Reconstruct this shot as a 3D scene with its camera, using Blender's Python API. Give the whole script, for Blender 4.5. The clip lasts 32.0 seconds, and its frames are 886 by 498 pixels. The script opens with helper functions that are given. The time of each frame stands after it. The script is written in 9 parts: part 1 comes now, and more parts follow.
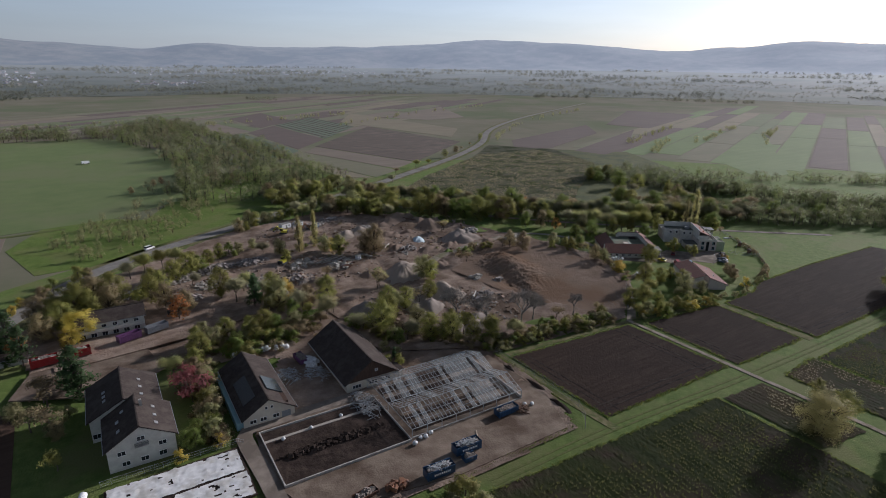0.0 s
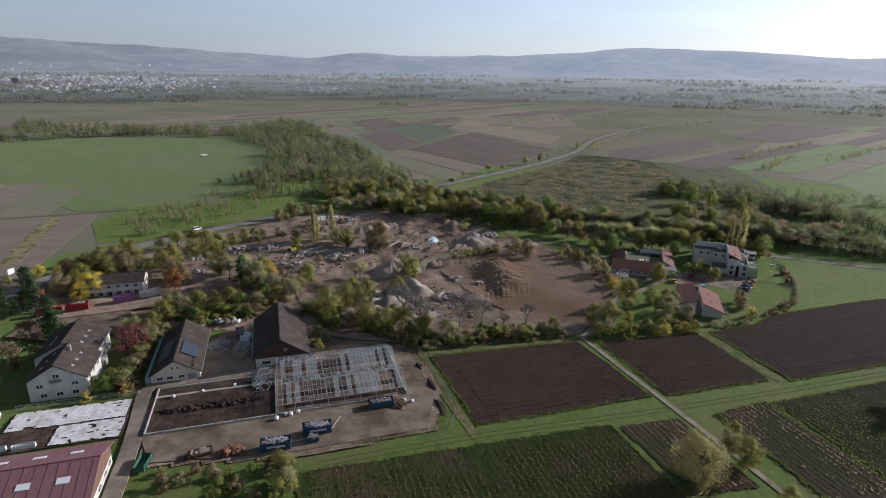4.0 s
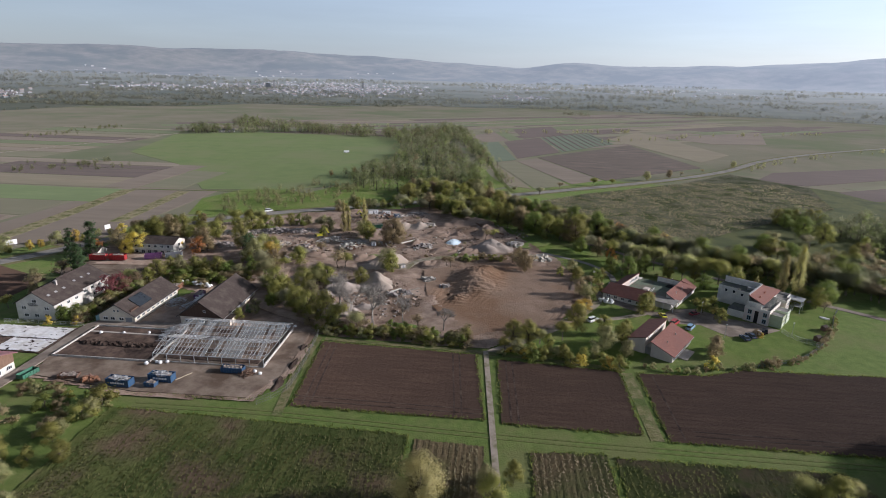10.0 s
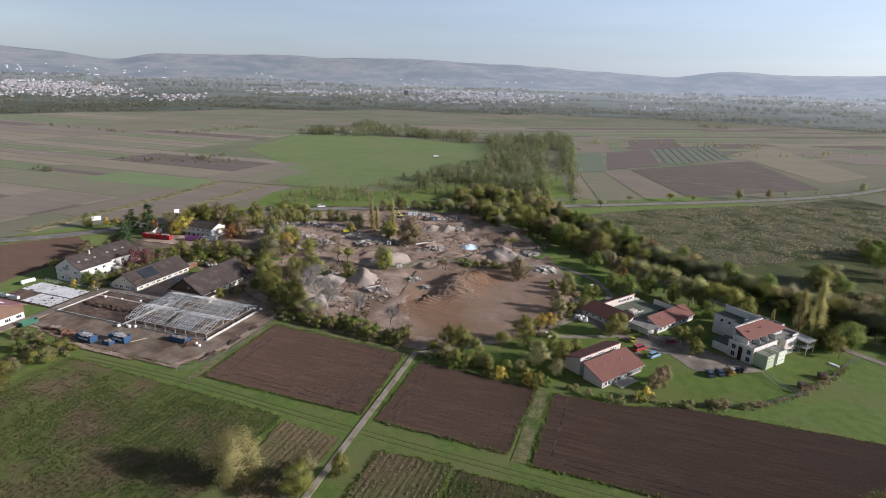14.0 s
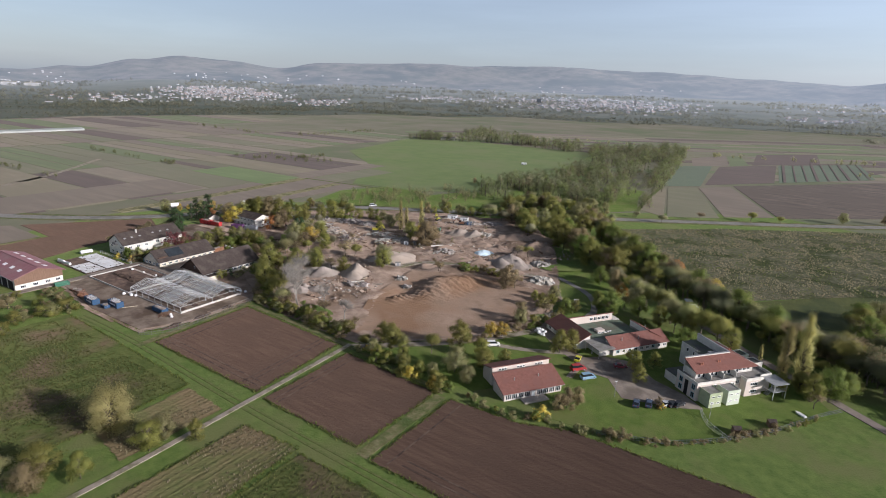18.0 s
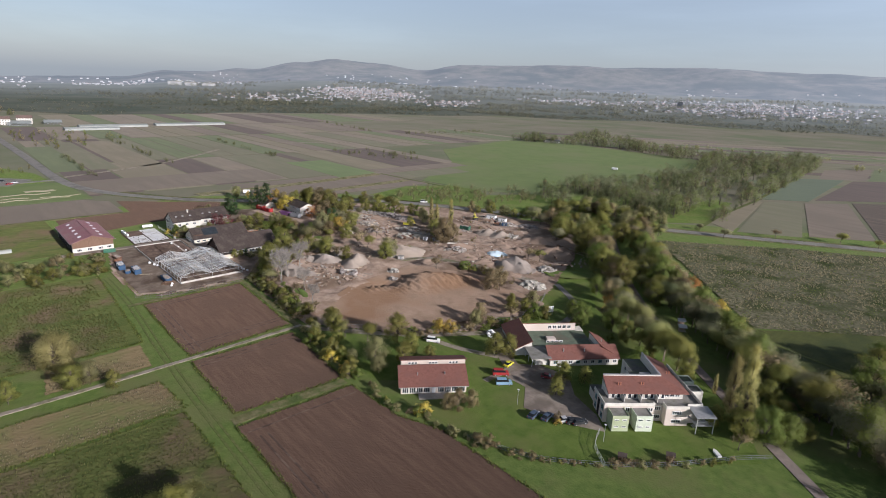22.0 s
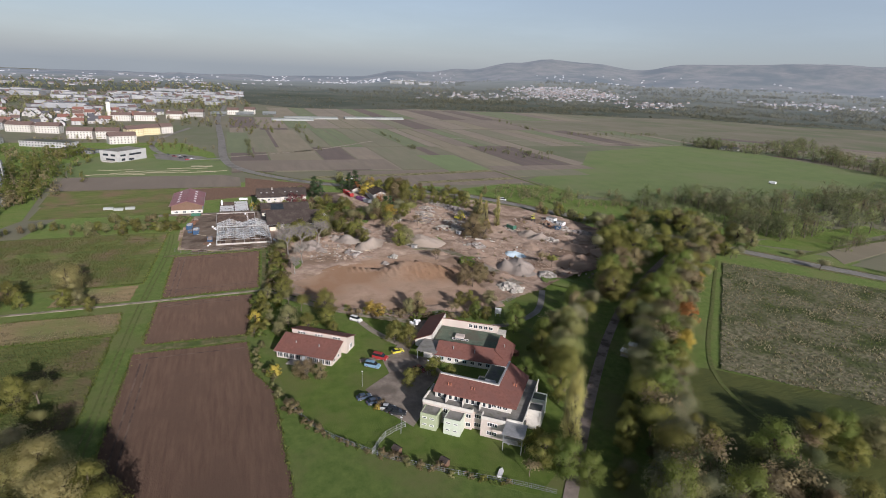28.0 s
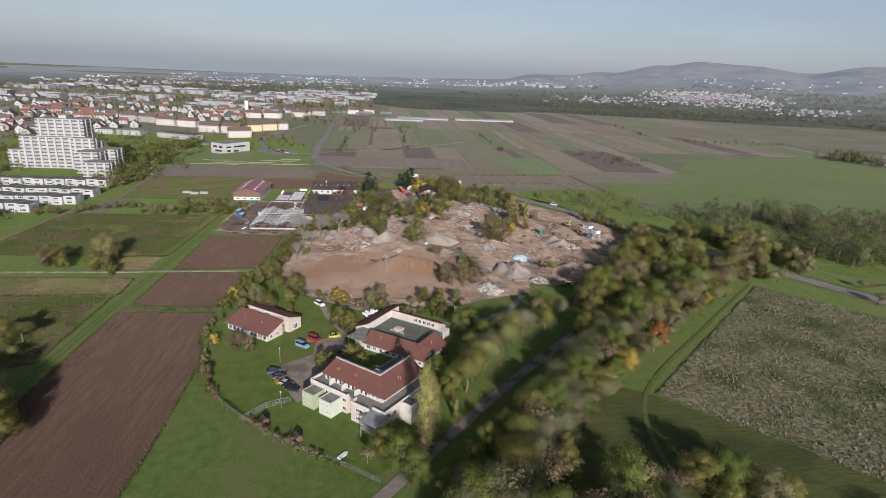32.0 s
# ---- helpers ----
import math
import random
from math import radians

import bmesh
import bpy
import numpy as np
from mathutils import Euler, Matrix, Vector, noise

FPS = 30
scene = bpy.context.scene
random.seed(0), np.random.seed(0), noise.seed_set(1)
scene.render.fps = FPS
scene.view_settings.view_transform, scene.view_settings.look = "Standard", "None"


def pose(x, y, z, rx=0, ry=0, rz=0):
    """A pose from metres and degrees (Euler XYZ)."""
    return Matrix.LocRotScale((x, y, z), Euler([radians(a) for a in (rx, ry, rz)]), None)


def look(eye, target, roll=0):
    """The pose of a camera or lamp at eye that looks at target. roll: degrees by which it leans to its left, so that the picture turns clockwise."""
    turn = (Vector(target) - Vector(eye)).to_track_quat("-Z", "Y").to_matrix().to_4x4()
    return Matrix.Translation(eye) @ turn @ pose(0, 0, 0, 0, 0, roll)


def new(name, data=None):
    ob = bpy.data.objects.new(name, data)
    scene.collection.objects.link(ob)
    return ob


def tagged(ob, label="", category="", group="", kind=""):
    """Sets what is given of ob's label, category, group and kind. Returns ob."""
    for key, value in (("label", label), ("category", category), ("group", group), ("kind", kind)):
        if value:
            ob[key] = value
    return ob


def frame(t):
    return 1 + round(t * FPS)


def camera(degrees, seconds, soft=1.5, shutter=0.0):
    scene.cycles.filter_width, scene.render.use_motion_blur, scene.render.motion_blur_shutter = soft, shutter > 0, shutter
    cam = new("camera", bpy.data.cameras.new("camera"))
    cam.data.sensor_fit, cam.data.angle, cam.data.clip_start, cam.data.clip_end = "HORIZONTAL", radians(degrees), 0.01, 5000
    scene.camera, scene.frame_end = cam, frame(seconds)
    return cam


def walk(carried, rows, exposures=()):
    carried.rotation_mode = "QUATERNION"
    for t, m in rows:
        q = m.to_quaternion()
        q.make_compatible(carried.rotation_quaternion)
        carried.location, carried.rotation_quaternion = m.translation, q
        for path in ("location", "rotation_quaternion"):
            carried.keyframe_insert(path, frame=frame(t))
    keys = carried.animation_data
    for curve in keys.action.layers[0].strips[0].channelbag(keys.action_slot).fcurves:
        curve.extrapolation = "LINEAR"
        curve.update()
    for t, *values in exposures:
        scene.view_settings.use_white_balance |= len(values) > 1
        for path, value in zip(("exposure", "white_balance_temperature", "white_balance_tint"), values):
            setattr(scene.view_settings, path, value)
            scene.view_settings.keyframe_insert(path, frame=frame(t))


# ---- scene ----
cam = camera(76.7, 32.0, 0.95)
METRES, EYE, TILT, LEAN, TURN = 520.5, 88.0, 0.6, 0.37, -32.1
ROWS = [
    (0.0, 0.0, 0.0, 0.0, 0.34, -18.69, -1.0),
    (0.5, 0.0165, -0.0014, 0.0001, 2.25, -18.63, -0.95),
    (1.0, 0.033, -0.0021, 0.0002, 4.16, -18.57, -0.94),
    (1.5, 0.0495, -0.0021, 0.0002, 6.06, -18.51, -0.91),
    (2.0, 0.0658, -0.0016, 0.0001, 7.96, -18.49, -0.87),
    (2.5, 0.0814, -0.0001, -0.0002, 9.75, -18.44, -0.87),
    (3.0, 0.0971, 0.0029, -0.0008, 11.6, -18.44, -0.93),
    (3.5, 0.1129, 0.0061, -0.0014, 13.45, -18.33, -0.96),
    (5.5, 0.172, 0.0237, -0.0035, 20.59, -17.55, -1.17),
    (6.0, 0.1868, 0.0292, -0.0036, 22.41, -17.5, -1.19),
    (6.5, 0.2013, 0.0351, -0.0038, 24.22, -17.5, -1.23),
    (7.0, 0.2157, 0.0416, -0.004, 26.03, -17.53, -1.26),
    (7.5, 0.2291, 0.048, -0.0042, 27.76, -17.51, -1.28),
    (8.0, 0.2432, 0.0551, -0.0044, 29.61, -17.34, -1.27),
    (8.5, 0.2568, 0.0628, -0.0046, 31.45, -17.25, -1.29),
    (9.0, 0.2691, 0.0701, -0.005, 33.12, -17.32, -1.31),
    (9.5, 0.2825, 0.0785, -0.0052, 34.94, -17.47, -1.34),
    (10.0, 0.2951, 0.0873, -0.0051, 36.72, -17.59, -1.36),
    (10.5, 0.3077, 0.0964, -0.0053, 38.52, -17.65, -1.37),
    (11.0, 0.3195, 0.1055, -0.0053, 40.25, -17.67, -1.38),
    (11.5, 0.3315, 0.1153, -0.0054, 42.07, -17.65, -1.4),
    (12.0, 0.3433, 0.1255, -0.0055, 43.87, -17.63, -1.41),
    (12.5, 0.3547, 0.1361, -0.0054, 45.72, -17.59, -1.44),
    (13.0, 0.3659, 0.147, -0.0056, 47.56, -17.37, -1.45),
    (13.5, 0.3764, 0.1578, -0.0055, 49.38, -17.17, -1.49),
    (14.0, 0.3867, 0.1695, -0.0055, 51.22, -17.13, -1.56),
    (14.5, 0.3968, 0.1814, -0.0052, 53.03, -17.23, -1.61),
    (16.5, 0.4346, 0.2318, -0.0044, 60.32, -17.05, -1.6),
    (17.0, 0.4427, 0.2453, -0.0045, 62.15, -16.92, -1.6),
    (17.5, 0.4503, 0.259, -0.0046, 63.95, -16.82, -1.61),
    (18.0, 0.4576, 0.273, -0.0046, 65.76, -16.77, -1.63),
    (18.5, 0.4641, 0.2865, -0.0047, 67.5, -16.72, -1.64),
    (19.0, 0.4705, 0.3008, -0.0047, 69.3, -16.65, -1.66),
    (19.5, 0.4763, 0.3151, -0.0046, 71.11, -16.68, -1.73),
    (20.0, 0.4819, 0.3299, -0.0047, 72.92, -16.68, -1.71),
    (20.5, 0.4869, 0.3447, -0.0047, 74.72, -16.67, -1.7),
    (21.0, 0.4912, 0.3588, -0.0046, 76.47, -16.74, -1.76),
    (21.5, 0.4953, 0.374, -0.0046, 78.26, -16.82, -1.74),
    (22.0, 0.499, 0.3892, -0.0044, 80.07, -16.98, -1.74),
    (22.5, 0.5023, 0.4047, -0.0043, 81.9, -17.07, -1.72),
    (23.0, 0.505, 0.42, -0.0039, 83.72, -17.13, -1.78),
    (23.5, 0.5074, 0.4352, -0.0039, 85.49, -17.11, -1.75),
    (24.0, 0.5092, 0.4509, -0.0038, 87.34, -17.17, -1.78),
    (24.5, 0.5106, 0.4666, -0.0037, 89.19, -17.25, -1.83),
    (25.0, 0.5116, 0.4823, -0.0035, 91.0, -17.33, -1.85),
    (25.5, 0.5121, 0.4981, -0.0034, 92.82, -17.41, -1.85),
    (27.5, 0.5097, 0.56, -0.0027, 100.06, -17.58, -1.8),
    (28.0, 0.5077, 0.5756, -0.0026, 101.89, -17.6, -1.76),
    (28.5, 0.5053, 0.5906, -0.0025, 103.66, -17.67, -1.75),
    (29.0, 0.5023, 0.6062, -0.0023, 105.48, -17.69, -1.74),
    (29.5, 0.4989, 0.6216, -0.0021, 107.31, -17.73, -1.75),
    (30.0, 0.4951, 0.6368, -0.002, 109.05, -17.8, -1.76),
    (30.5, 0.4907, 0.6519, -0.0017, 110.85, -17.81, -1.77),
    (31.0, 0.4862, 0.6664, -0.0015, 112.56, -17.78, -1.77),
    (31.5, 0.4809, 0.6813, -0.0012, 114.38, -17.75, -1.78),
    (32.0, 0.4752, 0.6962, -0.001, 116.21, -17.74, -1.77),
]
walk(cam, [(t, pose(0, 0, EYE, TILT, LEAN, TURN) @ pose(METRES * x, METRES * y, METRES * z, 90 + pitch, roll, yaw)) for t, x, y, z, yaw, pitch, roll in ROWS],
     [(t, stops, kelvin, 16) for t, stops, kelvin in ((0.0, -0.28, 5800), (3.5, -0.02, 5820), (6.0, 0.10, 5850), (9.0, 0.21, 5890), (13.0, 0.35, 5920), (19.0, 0.32, 5950), (25.0, 0.22, 5990), (32.0, 0.13, 6050))])

# ---- sky and sun ----
SUN_AZ, SUN_EL = 6.0, 20.0          # degrees from +x towards +y, and up
world = bpy.data.worlds.new("sky")
scene.world = world
world.use_nodes = True
wn = world.node_tree
sky = wn.nodes.new("ShaderNodeTexSky")
sky.sky_type = 'NISHITA'
sky.sun_disc = False
sky.sun_elevation = radians(SUN_EL)
sky.sun_rotation = radians(90 - SUN_AZ)
sky.air_density, sky.dust_density, sky.ozone_density = 1.0, 1.2, 1.5
soft_sky = wn.nodes.new("ShaderNodeHueSaturation")
soft_sky.inputs["Saturation"].default_value = 0.9
wn.links.new(sky.outputs[0], soft_sky.inputs["Color"])
veil = wn.nodes.new("ShaderNodeMix")          # thin high cloud and haze over the whole sky
veil.data_type = 'RGBA'
veil.inputs[0].default_value = 0.5
veil.inputs[7].default_value = (4.3, 4.92, 5.6, 1)
wn.links.new(soft_sky.outputs[0], veil.inputs[6])
sun_way = Vector((math.cos(radians(SUN_AZ)) * math.cos(radians(SUN_EL)), math.sin(radians(SUN_AZ)) * math.cos(radians(SUN_EL)), math.sin(radians(SUN_EL))))
sky_place = wn.nodes.new("ShaderNodeTexCoord")


def sky_ramp(source, a, b, low, high):
    """A smooth change of brightness across the whole sky."""
    n = wn.nodes.new("ShaderNodeMapRange")
    n.interpolation_type = 'SMOOTHSTEP'
    for k, v in zip((1, 2, 3, 4), (a, b, low, high)):
        n.inputs[k].default_value = v
    wn.links.new(source, n.inputs[0])
    return n.outputs[0]


height = wn.nodes.new("ShaderNodeSeparateXYZ")
wn.links.new(sky_place.outputs["Generated"], height.inputs[0])
near_sun = wn.nodes.new("ShaderNodeVectorMath")
near_sun.operation = 'DOT_PRODUCT'
near_sun.inputs[1].default_value = sun_way
wn.links.new(sky_place.outputs["Generated"], near_sun.inputs[0])
haze = wn.nodes.new("ShaderNodeMath")
haze.operation = 'MULTIPLY'
wn.links.new(sky_ramp(near_sun.outputs["Value"], -0.6, 1.0, 0.88, 1.58), haze.inputs[0])     # brighter round the sun
wn.links.new(sky_ramp(height.outputs["Z"], 0.12, 0.75, 1.0, 0.22), haze.inputs[1])          # deeper overhead
stretch_sky = wn.nodes.new("ShaderNodeMapping")          # faint streaks of high cloud
stretch_sky.inputs["Scale"].default_value, stretch_sky.inputs["Rotation"].default_value = (0.9, 1.8, 11.0), (0.05, 0.0, 0.5)
cirrus = wn.nodes.new("ShaderNodeTexNoise")
cirrus.inputs["Scale"].default_value, cirrus.inputs["Detail"].default_value, cirrus.inputs["Roughness"].default_value = 1.6, 5, 0.6
wn.links.new(sky_place.outputs["Generated"], stretch_sky.inputs[0])
wn.links.new(stretch_sky.outputs[0], cirrus.inputs["Vector"])
streak = wn.nodes.new("ShaderNodeMath")
streak.operation = 'MULTIPLY'
wn.links.new(haze.outputs[0], streak.inputs[0])
wn.links.new(sky_ramp(cirrus.outputs[0], 0.40, 0.72, 0.99, 1.06), streak.inputs[1])
strength = wn.nodes.new("ShaderNodeMath")
strength.operation = 'MULTIPLY'
strength.inputs[1].default_value = 0.10
wn.links.new(streak.outputs[0], strength.inputs[0])
wn.links.new(strength.outputs[0], wn.nodes["Background"].inputs["Strength"])
wn.links.new(veil.outputs[2], wn.nodes["Background"].inputs["Color"])
sun_data = bpy.data.lights.new("sun", 'SUN')
sun_data.energy, sun_data.angle, sun_data.color = 5.0, radians(0.8), (1.0, 0.92, 0.82)
sun = new("sun", sun_data)
sun.matrix_world = look(sun_way * 300, (0, 0, 0))


# ---- materials ----
GROUND = {"plain", "soil", "crop", "stubble", "earth", "red_earth", "gravel", "yard", "track", "rough_meadow", "wet_soil", "pale_gravel", "dry_grass", "track_grass", "tussock", "drive"}


def material(name, colour, second=None, scale=1.0, rough=0.9, bump=0.0, bump_scale=None, metal=0.0, vary=0.0, third=None, third_scale=0.05, stretch=None, spec=0.3, sheen=0.0, island=1.0):
    """A surface of two mottled colours, a large stain of a third, fine relief, and a shift from piece to piece."""
    m = bpy.data.materials.new(name)
    m.use_nodes = True
    nt = m.node_tree
    b = nt.nodes["Principled BSDF"]
    b.inputs["Roughness"].default_value = rough
    b.inputs["Metallic"].default_value = metal
    b.inputs["Diffuse Roughness"].default_value = {"soil": 0.9, "wet_soil": 0.9, "red_earth": 0.5, "earth": 0.4, "crop": 1.0, "stubble": 1.0, "rough_meadow": 0.4}.get(name, 0.0)
    b.inputs["Specular IOR Level"].default_value = 0.06 if name in GROUND else spec
    co = nt.nodes.new("ShaderNodeTexCoord")
    vec = co.outputs["Object"]
    if stretch:
        mp = nt.nodes.new("ShaderNodeMapping")
        mp.inputs["Rotation"].default_value = (0, 0, radians(stretch[3]) if len(stretch) > 3 else 0)
        mp.inputs["Scale"].default_value = stretch[:3]
        nt.links.new(vec, mp.inputs[0])
        vec2 = mp.outputs[0]
    else:
        vec2 = vec
    no = nt.nodes.new("ShaderNodeTexNoise")
    no.inputs["Scale"].default_value = scale
    no.inputs["Detail"].default_value = 8
    no.inputs["Roughness"].default_value = 0.65
    nt.links.new(vec2, no.inputs["Vector"])
    ramp = nt.nodes.new("ShaderNodeValToRGB")
    ramp.color_ramp.elements[0].position, ramp.color_ramp.elements[1].position = 0.36, 0.64
    ramp.color_ramp.elements[0].color = (*colour, 1)
    ramp.color_ramp.elements[1].color = (*(second or colour), 1)
    nt.links.new(no.outputs[0], ramp.inputs[0])
    out = ramp.outputs[0]
    if third:
        n2 = nt.nodes.new("ShaderNodeTexNoise")
        n2.inputs["Scale"].default_value = third_scale
        n2.inputs["Detail"].default_value = 6
        n2.inputs["Roughness"].default_value = 0.6
        nt.links.new(vec, n2.inputs["Vector"])
        r2 = nt.nodes.new("ShaderNodeValToRGB")
        r2.color_ramp.elements[0].position, r2.color_ramp.elements[1].position = 0.47, 0.62
        nt.links.new(n2.outputs[0], r2.inputs[0])
        mx = nt.nodes.new("ShaderNodeMix")
        mx.data_type = 'RGBA'
        nt.links.new(r2.outputs[0], mx.inputs[0])
        nt.links.new(out, mx.inputs[6])
        mx.inputs[7].default_value = (*third, 1)
        out = mx.outputs[2]
    if vary:
        oi = nt.nodes.new("ShaderNodeObjectInfo")
        ge = nt.nodes.new("ShaderNodeNewGeometry")
        ad = nt.nodes.new("ShaderNodeMath")
        ad.operation = 'MULTIPLY_ADD'
        ad.inputs[1].default_value = island
        nt.links.new(ge.outputs["Random Per Island"], ad.inputs[0])
        nt.links.new(oi.outputs["Random"], ad.inputs[2])
        mr = nt.nodes.new("ShaderNodeMapRange")
        mr.inputs[1].default_value, mr.inputs[2].default_value = 0, 1 + island
        mr.inputs[3].default_value, mr.inputs[4].default_value = 1 - vary, 1 + vary
        nt.links.new(ad.outputs[0], mr.inputs[0])
        hs = nt.nodes.new("ShaderNodeHueSaturation")
        nt.links.new(mr.outputs[0], hs.inputs["Value"])
        mh = nt.nodes.new("ShaderNodeMapRange")
        mh.inputs[3].default_value, mh.inputs[4].default_value = 0.5 - vary * 0.06, 0.5 + vary * 0.06
        nt.links.new(oi.outputs["Random"], mh.inputs[0])
        nt.links.new(mh.outputs[0], hs.inputs["Hue"])
        nt.links.new(out, hs.inputs["Color"])
        out = hs.outputs[0]
    nt.links.new(out, b.inputs["Base Color"])
    if sheen:
        b.inputs["Sheen Weight"].default_value, b.inputs["Sheen Roughness"].default_value, b.inputs["Sheen Tint"].default_value = sheen, 0.5, (0.62, 0.86, 0.25, 1) if name in ("grass", "lawn", "wheat", "crop") else (0.95, 0.85, 0.78, 1)
    if bump:
        nb = nt.nodes.new("ShaderNodeTexNoise")
        nb.inputs["Scale"].default_value = bump_scale or scale * 3
        nb.inputs["Detail"].default_value = 6
        nt.links.new(vec2, nb.inputs["Vector"])
        bp = nt.nodes.new("ShaderNodeBump")
        bp.inputs["Distance"].default_value = bump
        nt.links.new(nb.outputs[0], bp.inputs["Height"])
        nt.links.new(bp.outputs[0], b.inputs["Normal"])
    return m


def leaf_material(name, colour, second, vary=0.2):
    m = material(name, tuple(v * 2.0 for v in colour), tuple(v * 2.0 for v in second), 0.35, 0.6, 0, vary=vary, spec=0.25, island=0.3)
    nt = m.node_tree
    b = nt.nodes["Principled BSDF"]
    tr = nt.nodes.new("ShaderNodeBsdfTranslucent")
    src = b.inputs["Base Color"].links[0].from_socket
    nt.links.new(src, tr.inputs[0])
    mx = nt.nodes.new("ShaderNodeMixShader")
    mx.inputs[0].default_value = 0.62
    nt.links.new(b.outputs[0], mx.inputs[1])
    nt.links.new(tr.outputs[0], mx.inputs[2])
    nt.links.new(mx.outputs[0], nt.nodes["Material Output"].inputs[0])
    return m


M = {
    "grass": material("grass", (0.066, 0.104, 0.022), (0.112, 0.150, 0.040), 0.35, 0.9, bump=0.16, bump_scale=2.0, third=(0.118, 0.126, 0.048), third_scale=0.05, sheen=0.1, spec=0.15),
    "lawn": material("lawn", (0.070, 0.110, 0.020), (0.110, 0.150, 0.034), 0.25, bump=0.16, bump_scale=3.0, third=(0.120, 0.134, 0.044), third_scale=0.06, sheen=0.08, spec=0.12),
    "plain": material("plain", (0.128, 0.132, 0.080), (0.175, 0.160, 0.112), 0.012, third=(0.100, 0.126, 0.058), third_scale=0.005, sheen=0.05),
    "soil": material("soil", (0.077, 0.050, 0.037), (0.105, 0.070, 0.052), 0.5, bump=0.15, bump_scale=4, third=(0.084, 0.056, 0.042), third_scale=0.06, stretch=(0.15, 1.5, 1)),
    "crop": material("crop", (0.046, 0.064, 0.018), (0.088, 0.098, 0.034), 0.3, bump=0.28, bump_scale=3.0, third=(0.104, 0.078, 0.050), third_scale=0.05, stretch=(1.0, 0.35, 1)),
    "stubble": material("stubble", (0.105, 0.088, 0.046), (0.155, 0.118, 0.070), 0.4, bump=0.2, third=(0.085, 0.100, 0.036), third_scale=0.03, stretch=(2.0, 0.12, 1)),
    "earth": material("earth", (0.225, 0.160, 0.120), (0.385, 0.300, 0.240), 0.16, bump=0.45, bump_scale=1.4, third=(0.165, 0.118, 0.086), third_scale=0.045),
    "red_earth": material("red_earth", (0.226, 0.160, 0.115), (0.304, 0.222, 0.166), 0.14, bump=0.25, bump_scale=1.6, third=(0.214, 0.135, 0.086), third_scale=0.035),
    "gravel": material("gravel", (0.27, 0.23, 0.20), (0.34, 0.30, 0.27), 0.8, bump=0.2, third=(0.22, 0.18, 0.15), third_scale=0.1),
    "yard": material("yard", (0.150, 0.112, 0.086), (0.270, 0.218, 0.172), 0.16, bump=0.1, bump_scale=2, third=(0.108, 0.078, 0.058), third_scale=0.07),
    "asphalt": material("asphalt", (0.205, 0.195, 0.178), (0.265, 0.25, 0.23), 0.5, third=(0.17, 0.16, 0.145), third_scale=0.1, spec=0.15),
    "track": material("track", (0.26, 0.22, 0.18), (0.32, 0.28, 0.235), 0.8, third=(0.16, 0.15, 0.09), third_scale=0.25),
    "rough_meadow": material("rough_meadow", (0.074, 0.080, 0.038), (0.198, 0.180, 0.122), 0.55, 0.7, bump=0.5, bump_scale=1.3, third=(0.060, 0.074, 0.028), third_scale=0.05, spec=0.4),
    "white_wall": material("white_wall", (0.50, 0.48, 0.435), (0.58, 0.555, 0.51), 0.8, third=(0.60, 0.58, 0.52), third_scale=0.4),
    "cream_wall": material("cream_wall", (0.60, 0.54, 0.44), (0.68, 0.62, 0.51), 0.8, third=(0.55, 0.49, 0.40), third_scale=0.4),
    "pink_wall": material("pink_wall", (0.50, 0.435, 0.385), (0.56, 0.49, 0.44), 0.8, third=(0.51, 0.44, 0.39), third_scale=0.4),
    "dark_roof": material("dark_roof", (0.046, 0.036, 0.032), (0.066, 0.053, 0.048), 1.5, 0.9, spec=0.12, third=(0.080, 0.066, 0.058), third_scale=0.3),
    "red_roof": material("red_roof", (0.150, 0.066, 0.052), (0.205, 0.092, 0.072), 1.2, 0.85, third=(0.165, 0.078, 0.064), third_scale=0.3),
    "flat_roof": material("flat_roof", (0.20, 0.19, 0.18), (0.27, 0.26, 0.24), 0.8, third=(0.16, 0.16, 0.13), third_scale=0.4),
    "bark": material("bark", (0.075, 0.060, 0.045), (0.12, 0.10, 0.08), 2.0),
    "pale_bark": material("pale_bark", (0.19, 0.172, 0.150), (0.285, 0.262, 0.235), 2.0),
    "leaf_olive": leaf_material("leaf_olive", (0.124, 0.127, 0.038), (0.178, 0.168, 0.052)),
    "leaf_green": leaf_material("leaf_green", (0.088, 0.115, 0.030), (0.135, 0.155, 0.042)),
    "leaf_yellow": leaf_material("leaf_yellow", (0.28, 0.23, 0.055), (0.36, 0.285, 0.075)),
    "leaf_brown": leaf_material("leaf_brown", (0.148, 0.120, 0.068), (0.195, 0.158, 0.092)),
    "leaf_dark": leaf_material("leaf_dark", (0.031, 0.059, 0.025), (0.056, 0.084, 0.036), 0.2),
    "leaf_red": leaf_material("leaf_red", (0.126, 0.049, 0.049), (0.182, 0.070, 0.063), 0.2),
    "twig": material("twig", (0.12, 0.095, 0.075), (0.17, 0.14, 0.11), 1.0),
}


def far_tone(colour, second, scale=0.03):
    return material("field", colour, second, scale * 2.5, stretch=(0.22, 1.5, 1, 8), spec=0.2, third=tuple((a + b) / 2 * 0.9 for a, b in zip(colour, second)), third_scale=0.012, sheen=0.06)


